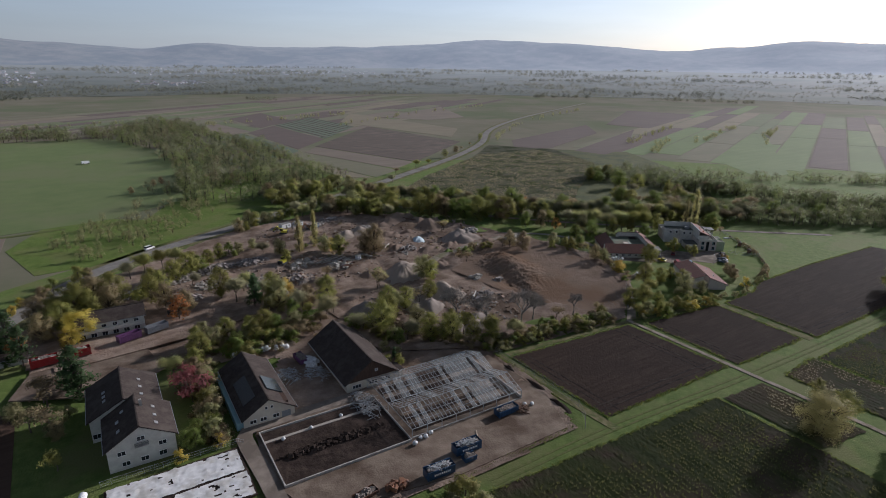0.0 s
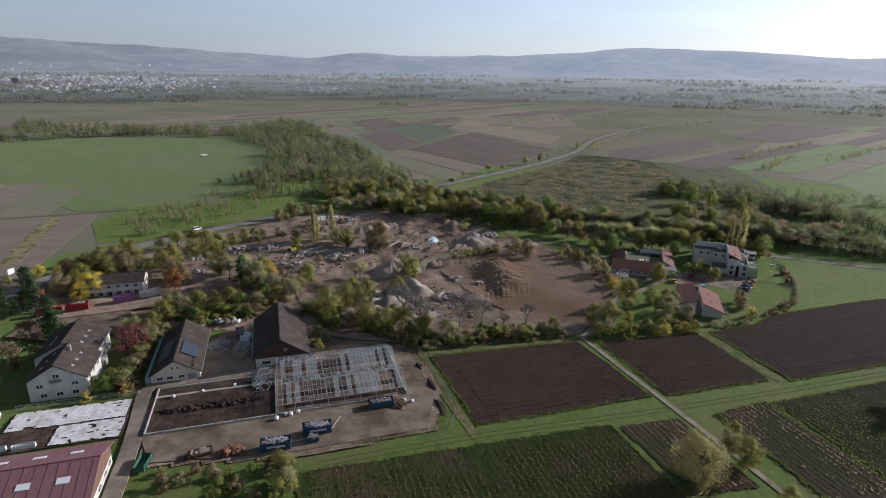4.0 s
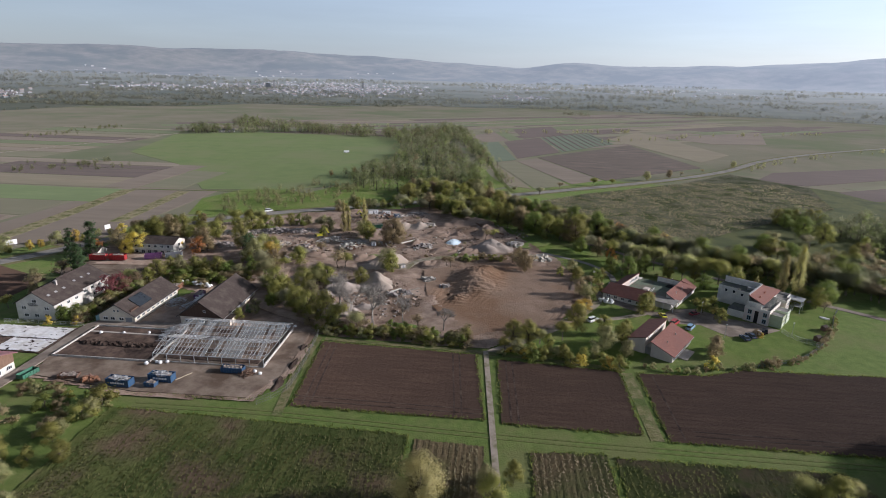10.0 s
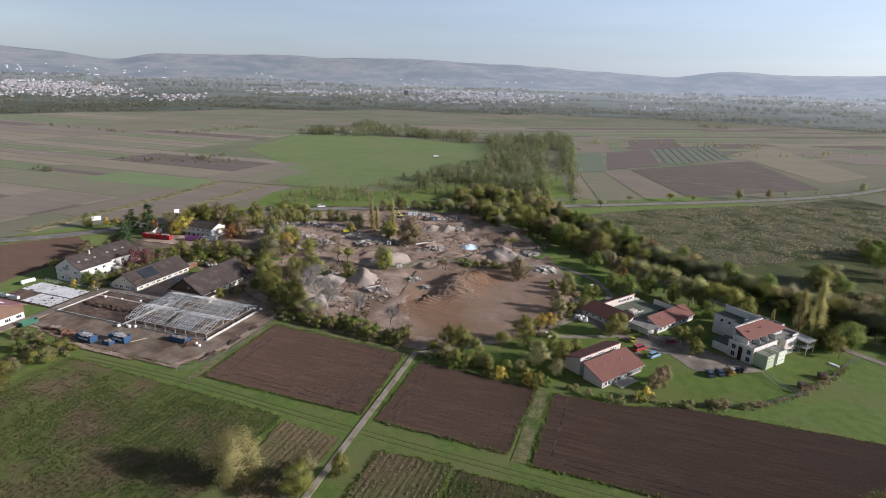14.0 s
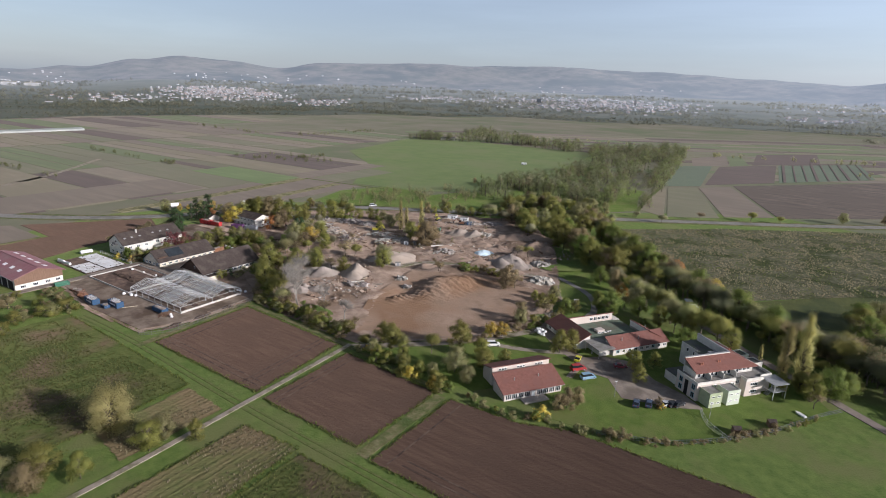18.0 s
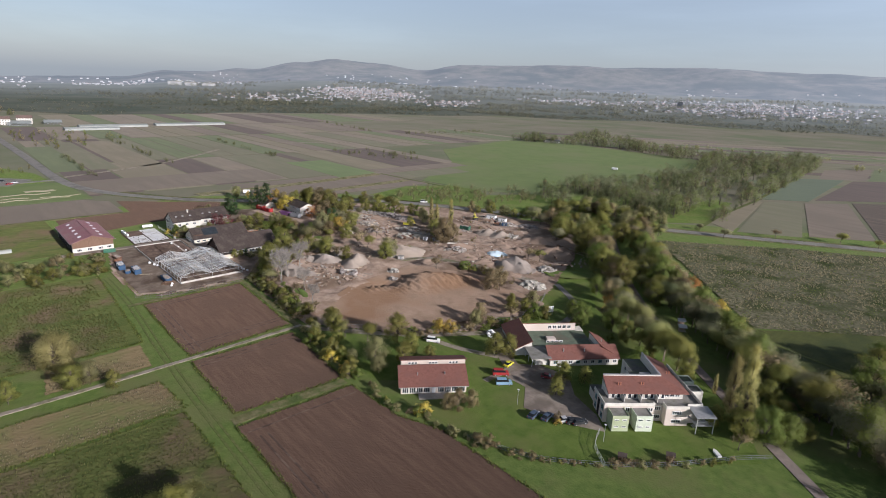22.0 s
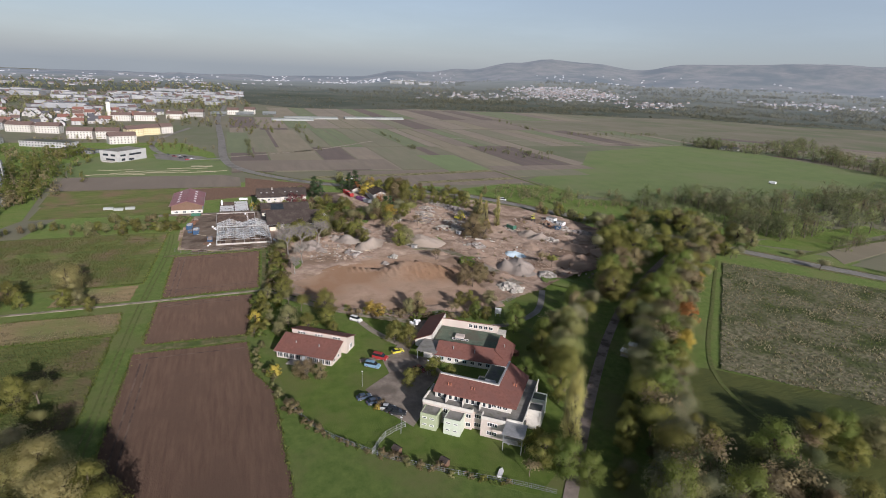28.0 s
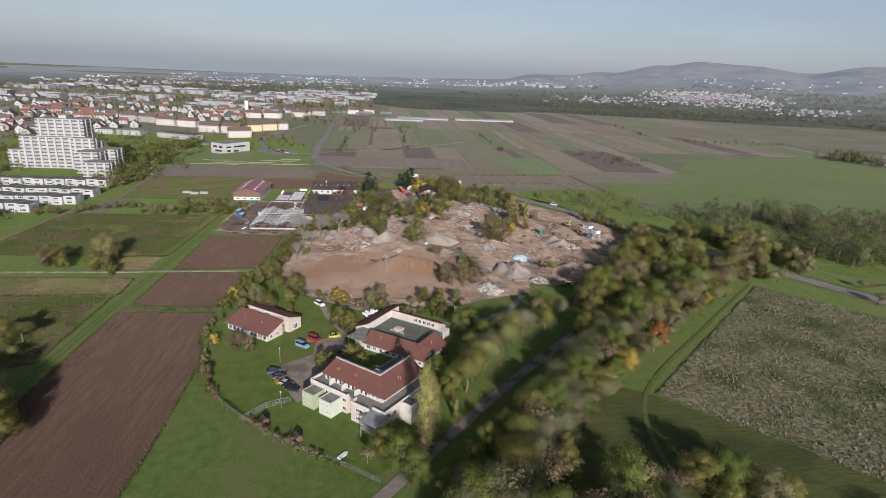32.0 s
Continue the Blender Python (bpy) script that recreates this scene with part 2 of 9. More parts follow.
M.update({
    "track_grass": material("track_grass", (0.080, 0.110, 0.030), (0.135, 0.140, 0.060), 0.8),
    "dry_grass": material("dry_grass", (0.12, 0.12, 0.05), (0.20, 0.18, 0.10), 0.5, bump=0.3, third=(0.08, 0.11, 0.035), third_scale=0.15),
    "wheat": material("wheat", (0.092, 0.124, 0.046), (0.118, 0.146, 0.058), 0.05, third=(0.128, 0.138, 0.068), third_scale=0.012, sheen=0.06),
    "creek_path": material("creek_path", (0.20, 0.165, 0.145), (0.27, 0.225, 0.20), 0.4, third=(0.09, 0.075, 0.06), third_scale=0.2),
    "drive": material("drive", (0.215, 0.18, 0.15), (0.30, 0.255, 0.215), 0.3, third=(0.165, 0.138, 0.115), third_scale=0.12),
    "plastic_sheet": material("plastic_sheet", (0.25, 0.27, 0.255), (0.32, 0.335, 0.32), 0.05, 0.5),
    "sand": material("sand", (0.42, 0.36, 0.26), (0.50, 0.43, 0.32), 0.5),
    "far_soil": far_tone((0.077, 0.057, 0.050), (0.106, 0.077, 0.066)),
    "far_brown": far_tone((0.142, 0.116, 0.088), (0.185, 0.150, 0.112)),
    "far_green": far_tone((0.092, 0.128, 0.050), (0.124, 0.160, 0.064)),
    "far_wheat": far_tone((0.104, 0.168, 0.050), (0.134, 0.194, 0.064)),
    "far_stubble": far_tone((0.165, 0.148, 0.090), (0.205, 0.175, 0.115)),
    "far_pale": far_tone((0.178, 0.150, 0.108), (0.220, 0.184, 0.135)),
    "far_kale": far_tone((0.075, 0.115, 0.072), (0.105, 0.145, 0.085), 0.2),
    "far_weeds": far_tone((0.034, 0.028, 0.020), (0.125, 0.090, 0.068), 0.06),
    "tussock": material("tussock", (0.20, 0.18, 0.10), (0.30, 0.265, 0.165), 0.5, bump=0.4, third=(0.12, 0.13, 0.05), third_scale=0.2),
    "far_dull": far_tone((0.124, 0.136, 0.071), (0.165, 0.153, 0.094)),
    "wet_soil": material("wet_soil", (0.045, 0.032, 0.027), (0.085, 0.062, 0.050), 0.6, bump=0.2, third=(0.11, 0.08, 0.065), third_scale=0.2),
    "pale_gravel": material("pale_gravel", (0.32, 0.27, 0.225), (0.39, 0.33, 0.28), 0.9, bump=0.15, third=(0.25, 0.205, 0.165), third_scale=0.15),
    "rubble": material("rubble", (0.20, 0.165, 0.14), (0.32, 0.28, 0.25), 1.2, bump=0.2),
    "pale_rubble": material("pale_rubble", (0.24, 0.215, 0.19), (0.40, 0.37, 0.34), 0.7, vary=0.5),
    "blue_tarp": material("blue_tarp", (0.42, 0.52, 0.58), (0.50, 0.60, 0.66), 1.0, 0.5),
    "white_fabric": material("white_fabric", (0.66, 0.66, 0.67), (0.76, 0.76, 0.76), 0.8, 0.7, third=(0.55, 0.53, 0.50), third_scale=0.25),
    "metal": material("metal", (0.42, 0.43, 0.44), (0.52, 0.53, 0.54), 2.0, 0.45, metal=0.6),
    "galvanised": material("galvanised", (0.42, 0.44, 0.45), (0.56, 0.57, 0.58), 1.5, 0.5, metal=0.25, third=(0.36, 0.34, 0.32), third_scale=0.5),
    "fence_wire": material("fence_wire", (0.16, 0.155, 0.145), (0.24, 0.235, 0.225), 1.5, 0.6, metal=0.2),
    "dark_metal": material("dark_metal", (0.045, 0.045, 0.05), (0.07, 0.07, 0.07), 2.0, 0.6),
    "white_metal": material("white_metal", (0.70, 0.71, 0.72), (0.78, 0.78, 0.79), 1.0, 0.5),
    "zinc": material("zinc", (0.26, 0.265, 0.27), (0.33, 0.335, 0.34), 0.8, 0.5, metal=0.2),
    "window_frame": material("window_frame", (0.72, 0.72, 0.70), (0.80, 0.80, 0.78), 2.0, 0.5),
    "glass": material("glass", (0.018, 0.022, 0.027), (0.035, 0.042, 0.05), 0.2, 0.08, spec=0.6),
    "town_glass": material("town_glass", (0.07, 0.075, 0.08), (0.13, 0.135, 0.14), 0.3, 0.3),
    "car_glass": material("car_glass", (0.015, 0.018, 0.022), (0.02, 0.024, 0.03), 0.5, 0.05, spec=0.6),
    "concrete": material("concrete", (0.38, 0.36, 0.33), (0.48, 0.46, 0.43), 1.2, third=(0.30, 0.28, 0.26), third_scale=0.4),
    "paving": material("paving", (0.34, 0.30, 0.26), (0.42, 0.38, 0.34), 1.5),
    "teal_wall": material("teal_wall", (0.22, 0.36, 0.38), (0.28, 0.42, 0.44), 0.8),
    "door_grey": material("door_grey", (0.20, 0.21, 0.22), (0.26, 0.27, 0.28), 1.0),
    "dark_wood": material("dark_wood", (0.060, 0.036, 0.026), (0.10, 0.062, 0.045), 1.0, 0.8, stretch=(6, 6, 0.5)),
    "brown_wood": material("brown_wood", (0.13, 0.078, 0.052), (0.18, 0.115, 0.08), 1.0, 0.8, stretch=(5, 5, 0.5)),
    "pale_wood": material("pale_wood", (0.40, 0.32, 0.23), (0.52, 0.43, 0.33), 1.5, 0.8, vary=0.3),
    "hall_roof": material("hall_roof", (0.19, 0.085, 0.095), (0.25, 0.12, 0.13), 0.6, 0.6, third=(0.22, 0.13, 0.13), third_scale=0.15, stretch=(3, 0.4, 1)),
    "brown_roof": material("brown_roof", (0.13, 0.058, 0.048), (0.18, 0.08, 0.062), 1.0, 0.8),
    "green_roof": material("green_roof", (0.10, 0.13, 0.095), (0.15, 0.18, 0.13), 0.6, third=(0.13, 0.12, 0.09), third_scale=0.2),
    "dark_flat": material("dark_flat", (0.085, 0.085, 0.08), (0.13, 0.13, 0.12), 0.6, third=(0.10, 0.12, 0.075), third_scale=0.3),
    # near-black paint for the unlit inside of openings
    "dark_opening": material("dark_opening", (0.012, 0.011, 0.011), (0.02, 0.018, 0.018), 1.0),
    "green_wall": material("green_wall", (0.32, 0.365, 0.235), (0.38, 0.42, 0.28), 0.8),
    "pale_green_wall": material("pale_green_wall", (0.47, 0.52, 0.42), (0.54, 0.58, 0.48), 0.8),
    "pale_wall": material("pale_wall", (0.36, 0.36, 0.35), (0.44, 0.44, 0.43), 0.3, vary=0.1),
    "town_wall": material("town_wall", (0.32, 0.31, 0.295), (0.42, 0.41, 0.39), 0.3, vary=0.15),
    "yellow_wall": material("yellow_wall", (0.62, 0.54, 0.32), (0.68, 0.60, 0.38), 0.3),
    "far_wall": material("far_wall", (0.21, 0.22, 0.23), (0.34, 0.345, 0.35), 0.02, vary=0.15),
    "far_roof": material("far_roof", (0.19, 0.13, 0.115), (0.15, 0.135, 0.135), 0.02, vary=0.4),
    "tile_red": material("tile_red", (0.17, 0.085, 0.068), (0.23, 0.115, 0.09), 0.6),
    "tile_brown": material("tile_brown", (0.125, 0.088, 0.076), (0.165, 0.115, 0.10), 0.6),
    "tile_dark": material("tile_dark", (0.08, 0.08, 0.09), (0.11, 0.11, 0.12), 0.6),
    "clay": material("clay", (0.35, 0.14, 0.09), (0.40, 0.17, 0.11), 1.0),
    "tyre": material("tyre", (0.02, 0.02, 0.02), (0.03, 0.03, 0.03), 2.0),
    "hill": material("hill", (0.062, 0.070, 0.052), (0.150, 0.132, 0.108), 0.009, third=(0.040, 0.050, 0.040), third_scale=0.0035),
    "leaf_mix": leaf_material("leaf_mix", (0.158, 0.162, 0.075), (0.210, 0.195, 0.102)),
    "leaf_poplar": leaf_material("leaf_poplar", (0.24, 0.225, 0.095), (0.31, 0.28, 0.125)),
    "leaf_willow": leaf_material("leaf_willow", (0.195, 0.178, 0.080), (0.262, 0.235, 0.112)),
    "dry_tuft": leaf_material("dry_tuft", (0.135, 0.118, 0.074), (0.190, 0.162, 0.105)),
    "crop_tuft": leaf_material("crop_tuft", (0.056, 0.066, 0.020), (0.092, 0.090, 0.036)),
    "green_tuft": leaf_material("green_tuft", (0.070, 0.095, 0.022), (0.12, 0.135, 0.04)),
    "leaf_grey": leaf_material("leaf_grey", (0.132, 0.130, 0.076), (0.180, 0.168, 0.104)),
    "leaf_soft": leaf_material("leaf_soft", (0.160, 0.168, 0.068), (0.225, 0.218, 0.094)),
    "leaf_orange": leaf_material("leaf_orange", (0.22, 0.11, 0.04), (0.28, 0.15, 0.05)),
    "leaf_dark_mix": leaf_material("leaf_dark_mix", (0.105, 0.119, 0.056), (0.154, 0.154, 0.077)),
    "wood_grey": leaf_material("wood_grey", (0.108, 0.112, 0.064), (0.150, 0.146, 0.086)),
    "wood_dark": leaf_material("wood_dark", (0.068, 0.082, 0.038), (0.104, 0.112, 0.055)),
    "wood_green": leaf_material("wood_green", (0.098, 0.116, 0.044), (0.140, 0.150, 0.060)),
    "wood_brown": leaf_material("wood_brown", (0.100, 0.084, 0.050), (0.140, 0.116, 0.070)),
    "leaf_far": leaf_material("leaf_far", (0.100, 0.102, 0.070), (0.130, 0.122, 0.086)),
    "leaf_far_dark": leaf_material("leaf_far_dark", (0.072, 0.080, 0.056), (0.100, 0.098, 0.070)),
})
for key, c in (("blue", (0.03, 0.075, 0.15)), ("light_blue", (0.20, 0.33, 0.46)), ("dark_blue", (0.06, 0.085, 0.13)), ("red", (0.34, 0.03, 0.03)), ("dark_red", (0.20, 0.03, 0.04)), ("orange", (0.24, 0.12, 0.07)), ("yellow", (0.60, 0.55, 0.05)), ("purple", (0.14, 0.06, 0.15)), ("grey", (0.22, 0.23, 0.25)), ("green", (0.05, 0.15, 0.10)), ("rust", (0.14, 0.075, 0.05)), ("white", (0.75, 0.75, 0.74)), ("black", (0.018, 0.02, 0.024)), ("silver", (0.45, 0.46, 0.48))):
    M[key + "_paint"] = material(key + "_paint", tuple(v * .88 for v in c), tuple(min(1, v * 1.12) for v in c), 1.2, 0.4, third=tuple(v * .8 + .02 for v in c), third_scale=0.6)


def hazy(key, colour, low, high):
    """Paints the valley's blue haze onto the far backdrop as emission, stronger with distance and brighter towards the
    sun.
    """
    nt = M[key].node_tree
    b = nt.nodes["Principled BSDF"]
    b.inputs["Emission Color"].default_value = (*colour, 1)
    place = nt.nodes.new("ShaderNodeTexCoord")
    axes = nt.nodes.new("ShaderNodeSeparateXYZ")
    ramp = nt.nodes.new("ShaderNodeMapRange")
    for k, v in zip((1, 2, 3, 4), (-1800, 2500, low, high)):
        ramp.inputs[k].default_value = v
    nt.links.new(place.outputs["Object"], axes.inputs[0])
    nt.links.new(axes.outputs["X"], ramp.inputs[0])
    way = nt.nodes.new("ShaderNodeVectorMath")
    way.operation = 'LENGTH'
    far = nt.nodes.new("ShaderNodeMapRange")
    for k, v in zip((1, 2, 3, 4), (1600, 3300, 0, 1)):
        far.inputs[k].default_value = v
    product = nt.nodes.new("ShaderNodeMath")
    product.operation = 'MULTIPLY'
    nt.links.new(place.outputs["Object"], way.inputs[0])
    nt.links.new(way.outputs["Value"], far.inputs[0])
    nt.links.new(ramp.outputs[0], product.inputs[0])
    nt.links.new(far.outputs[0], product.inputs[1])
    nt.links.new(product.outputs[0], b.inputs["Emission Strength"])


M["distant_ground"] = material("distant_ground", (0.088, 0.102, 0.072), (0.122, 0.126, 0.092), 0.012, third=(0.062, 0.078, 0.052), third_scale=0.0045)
# hills and distant ground glow only to paint in the haze
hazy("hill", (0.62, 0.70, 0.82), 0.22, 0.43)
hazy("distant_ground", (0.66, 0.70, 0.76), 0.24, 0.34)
# far woods, walls and roofs carry the same haze, painted as emission
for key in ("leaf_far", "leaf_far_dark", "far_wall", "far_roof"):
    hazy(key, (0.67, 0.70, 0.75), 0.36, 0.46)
M["mown"] = material("mown", (0.066, 0.078, 0.018), (0.092, 0.100, 0.026), 0.25, bump=0.2, third=(0.046, 0.060, 0.015), third_scale=0.05, stretch=(1.2, 0.3, 1, 40))


def dirty_glass():
    m = material("dirty_glass", (0.52, 0.56, 0.56), (0.62, 0.66, 0.66), 0.6, 0.15, spec=0.5)
    nt = m.node_tree
    tr = nt.nodes.new("ShaderNodeBsdfTransparent")
    mx = nt.nodes.new("ShaderNodeMixShader")
    mx.inputs[0].default_value = 0.16
    nt.links.new(tr.outputs[0], mx.inputs[1])
    nt.links.new(nt.nodes["Principled BSDF"].outputs[0], mx.inputs[2])
    nt.links.new(mx.outputs[0], nt.nodes["Material Output"].inputs[0])
    return m


M["dirty_glass"] = dirty_glass()
# ---- mesh helpers ----
def mesh_from(name, verts, faces, mat, smooth=False):
    me = bpy.data.meshes.new(name)
    me.from_pydata([tuple(v) for v in verts], [], [tuple(f) for f in faces])
    me.materials.append(mat)
    if smooth:
        me.shade_smooth()
    return me


def solid(name, mesh, parent=None, label="", category="", group="", kind=""):
    ob = new(name, mesh)
    if parent is not None:
        ob.parent = parent
    return tagged(ob, label, category, group, kind)


def sheet(name, outline, z, mat, label="", category="", thick=0.3, kind="structure"):
    """A flat piece of ground with a small edge, from its outline."""
    n = len(outline)
    area = sum(outline[i][0] * outline[(i + 1) % n][1] - outline[(i + 1) % n][0] * outline[i][1] for i in range(n))
    if area < 0:
        outline = outline[::-1]
    verts = [(x, y, z) for x, y in outline] + [(x, y, z - thick) for x, y in outline]
    faces = [list(range(n))] + [[i, i + n, (i + 1) % n + n, (i + 1) % n] for i in range(n)]
    return solid(name, mesh_from(name, verts, faces, mat), None, label, category, "", kind)


def smooth_line(pts, step=6.0):
    """A smooth polyline through the points."""
    pts = [Vector((*p, 0)) for p in pts]
    out = []
    for i in range(len(pts) - 1):
        a, b, c, d = pts[max(i - 1, 0)], pts[i], pts[i + 1], pts[min(i + 2, len(pts) - 1)]
        n = max(1, int((c - b).length / step))
        for k in range(n):
            t = k / n
            out.append(0.5 * ((2 * b) + (c - a) * t + (2 * a - 5 * b + 4 * c - d) * t * t + (3 * b - a - 3 * c + d) * t ** 3))
    out.append(pts[-1])
    return out


def ribbon(name, pts, width, z, mat, label="", category="", kind="structure", thick=0.3):
    line = smooth_line(pts)
    n = len(line)
    verts = []
    for i, p in enumerate(line):
        d = (line[min(i + 1, n - 1)] - line[max(i - 1, 0)]).normalized()
        s = Vector((-d.y, d.x, 0)) * width / 2
        verts += [(*(p - s).xy, z), (*(p + s).xy, z), (*(p - s).xy, z - thick), (*(p + s).xy, z - thick)]
    faces = []
    for i in range(n - 1):
        a, b = 4 * i, 4 * i + 4
        faces += [(a, b, b + 1, a + 1), (a + 2, b + 2, b, a), (a + 1, b + 1, b + 3, a + 3)]
    return solid(name, mesh_from(name, verts, faces, mat), None, label, category, "", kind)


def inside(p, poly):
    x, y = p
    c = False
    for i in range(len(poly)):
        (x1, y1), (x2, y2) = poly[i], poly[i - 1]
        if (y1 > y) != (y2 > y) and x < (x2 - x1) * (y - y1) / (y2 - y1) + x1:
            c = not c
    return c


# ---- ground ----
bm = bmesh.new()
bmesh.ops.create_grid(bm, x_segments=24, y_segments=24, size=4700)
me = bpy.data.meshes.new("ground")
bm.to_mesh(me)
me.materials.append(M["plain"])
tagged(new("ground", me), "wide flat valley floor of grass and stubble", "ground", "", "structure")

PROFILE = ((-60, -1.3), (-30, .6), (0, 1.6), (14, 1.9), (20, 2.1), (26, 2.3), (32, 1.9), (37, 1.55), (46, 2.2), (55, 2.55), (62, 2.0), (68, 1.75), (76, 1.55), (82, 1.75), (88, 1.25), (94, 1.5), (104, 2.0), (114, 2.25), (120, 2.05), (126, 2.1), (132, 1.8), (136, 1.75), (140, 1.1), (144, 1.5), (148.5, 1.85), (152, 1.4), (157, .55), (161, .1), (164, .12), (168, -.6), (180, -.95), (210, -1.1), (240, -1.2), (300, -1.3))


def hill_top(a):
    """The height of the hills at a bearing."""
    for (a0, e0), (a1, e1) in zip(PROFILE, PROFILE[1:]):
        if a0 <= a <= a1:
            f = (a - a0) / (a1 - a0)
            f = f * f * (3 - 2 * f)
            return 88 + 4300 * math.tan(radians(e0 + (e1 - e0) * f))
    return 0.0


def hill_rise(r, top):
    """Height of the land at a distance: a slow rise of the valley floor, then the slope up to the hills."""
    base = min(70.0, max(0.0, .35 * top))
    foot = base * min(1.0, max(0.0, (r - 1750) / 1500))
    f = min(1.0, max(0.0, (r - 3250) / 1050))
    return foot + (top - base) * (f * f * (3 - 2 * f))


def knoll(x, y, r):
    """Spurs and hollows on the slopes."""
    f = min(1.0, max(0.0, (r - 3250) / 1100))
    return (1 - f) * f * 110 * noise.noise((x * .0021, y * .0021, 4))


def polar(a, r):
    return 190 + r * math.cos(radians(a)), 150 + r * math.sin(radians(a))


def land(x, y):
    """Height of the valley floor at a place."""
    r = math.hypot(x - 190, y - 150)
    if r < 1750:
        return 0.0
    a = math.degrees(math.atan2(y - 150, x - 190))
    return hill_rise(r, hill_top(a if a > -60 else a + 360)) + knoll(x, y, r)


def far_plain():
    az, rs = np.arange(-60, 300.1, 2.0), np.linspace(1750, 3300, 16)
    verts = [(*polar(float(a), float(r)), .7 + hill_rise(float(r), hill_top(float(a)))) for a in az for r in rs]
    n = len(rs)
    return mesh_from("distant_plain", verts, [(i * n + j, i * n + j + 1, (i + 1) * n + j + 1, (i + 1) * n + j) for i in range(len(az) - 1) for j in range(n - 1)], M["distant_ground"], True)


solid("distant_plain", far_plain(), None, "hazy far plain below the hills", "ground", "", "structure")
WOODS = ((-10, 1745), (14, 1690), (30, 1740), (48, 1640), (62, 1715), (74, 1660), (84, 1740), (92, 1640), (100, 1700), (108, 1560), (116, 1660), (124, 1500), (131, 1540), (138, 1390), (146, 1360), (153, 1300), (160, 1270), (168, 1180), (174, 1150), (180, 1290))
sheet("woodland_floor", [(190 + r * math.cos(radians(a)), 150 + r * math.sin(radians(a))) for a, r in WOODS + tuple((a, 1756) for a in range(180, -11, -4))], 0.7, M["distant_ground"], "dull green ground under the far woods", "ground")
sheet("grassland", [(-60, 30), (60, 10), (500, -160), (660, 160), (430, 420), (250, 480), (150, 395), (60, 335), (-40, 270), (-90, 170)], 0.06, M["grass"], "green grass round the fields and the site", "grass")
ROAD = [(-1100, 110), (-700, 95), (-360, 102), (-204, 106), (-141, 120), (-95, 150), (-66, 180), (-38, 229), (-5, 278), (63, 322), (158, 377), (217, 415), (317, 484), (402, 559), (510, 683), (700, 830), (1100, 1080)]
ribbon("road", ROAD, 8, 0.20, M["asphalt"], "grey asphalt country road past the site", "road")
ribbon("road_verge", ROAD[4:], 15, 0.12, M["dry_grass"], "rough grassy verge along the road", "verge")
ribbon("road", [(-347, 288), (-264, 200), (-215, 110)], 5, 0.17, M["track"], "narrow pale farm road", "road")
ribbon("road", [(-205, 106), (-215, 60), (-330, 30), (-500, 60)], 6, 0.18, M["asphalt"], "grey access road into the town", "road")


crng = random.Random(3)


def ploughed(name, outline, label, mat="soil", pitch=1.8, height=0.008, along="y", clod=0.04, step=0.5):
    """A field with real furrows and clods: a rough sheet cut to its outline."""
    xs, ys = [p[0] for p in outline], [p[1] for p in outline]
    us, vs = np.arange(min(xs), max(xs) + step, step), np.arange(min(ys), max(ys) + step, step)
    nv = len(vs)
    verts = []
    for u in us:
        for v in vs:
            w = u if along == "y" else v
            verts.append((u + crng.uniform(-.3, .3) * step, v + crng.uniform(-.3, .3) * step, 0.28 + height * math.sin(6.2832 * w / pitch) + crng.uniform(-clod, clod) * 0.7))
    faces = [(i * nv + j, (i + 1) * nv + j, (i + 1) * nv + j + 1, i * nv + j + 1) for i in range(len(us) - 1) for j in range(nv - 1) if inside((us[i] + step / 2, vs[j] + step / 2), outline)]
    return solid(name, mesh_from(name, verts, faces, M[mat]), None, label, "field", "", "structure")


ploughed("ploughed_field", [(105, 84.5), (103, 123), (154, 120), (157, 84)], "dark brown freshly ploughed square field")
ploughed("ploughed_field", [(161.5, 83), (160.8, 117.5), (198, 114.5), (197, 82)], "dark brown ploughed field beside the gravel lane")
ploughed("ploughed_field", [(203, 80), (203.5, 114), (224, 115), (237, 120), (284, 121), (340, 119), (345, 78)], "long dark brown ploughed field below the lawn", along="x")
for line in ([(108, 85.5), (106, 121)], [(110, 85.5), (108, 121)], [(149, 85), (146.5, 119.5)], [(151, 85), (148.5, 119.5)], [(164, 84), (163.2, 116.5)], [(166, 84), (165.2, 116.4)], [(207, 81), (207.5, 113)], [(105, 87.5), (156, 86.5)], [(105, 89.5), (156, 88.5)], [(210, 83), (342, 81)], [(210, 85), (342, 83)]):
    ribbon("wheel_track", line, 0.5, 0.315, M["wet_soil"], "dark wheel mark pressed into the soil", "track", thick=0.1)
ploughed("stubble_field", [(168, 10), (168, 72), (186, 73), (187, 10)], "brown stubble strip with green weeds", "stubble", 1.6, 0.05, "y", 0.09)
ploughed("stubble_field", [(141, 48), (140, 74), (157, 73), (157, 46)], "pale dry stubble beside the lane", "stubble", 1.6, 0.05, "y", 0.09)
ploughed("crop_field", [(188, 5), (188, 72), (240, 72), (262, 0)], "dark green weedy field with bare soil", "crop", 1.5, 0.03, "y", 0.11, 0.8)
ploughed("crop_field", [(60, -9), (59, 78.5), (138, 75.5), (139, 40), (138, -12)], "dark green low crop with bare patches", "crop", 1.5, 0.03, "y", 0.11, 0.8)
ribbon("lane", [(157, 123), (159, 80), (160.5, 46), (161, 20), (165, -30)], 1.6, 0.24, M["track"], "pale gravel farm lane between the fields", "lane")
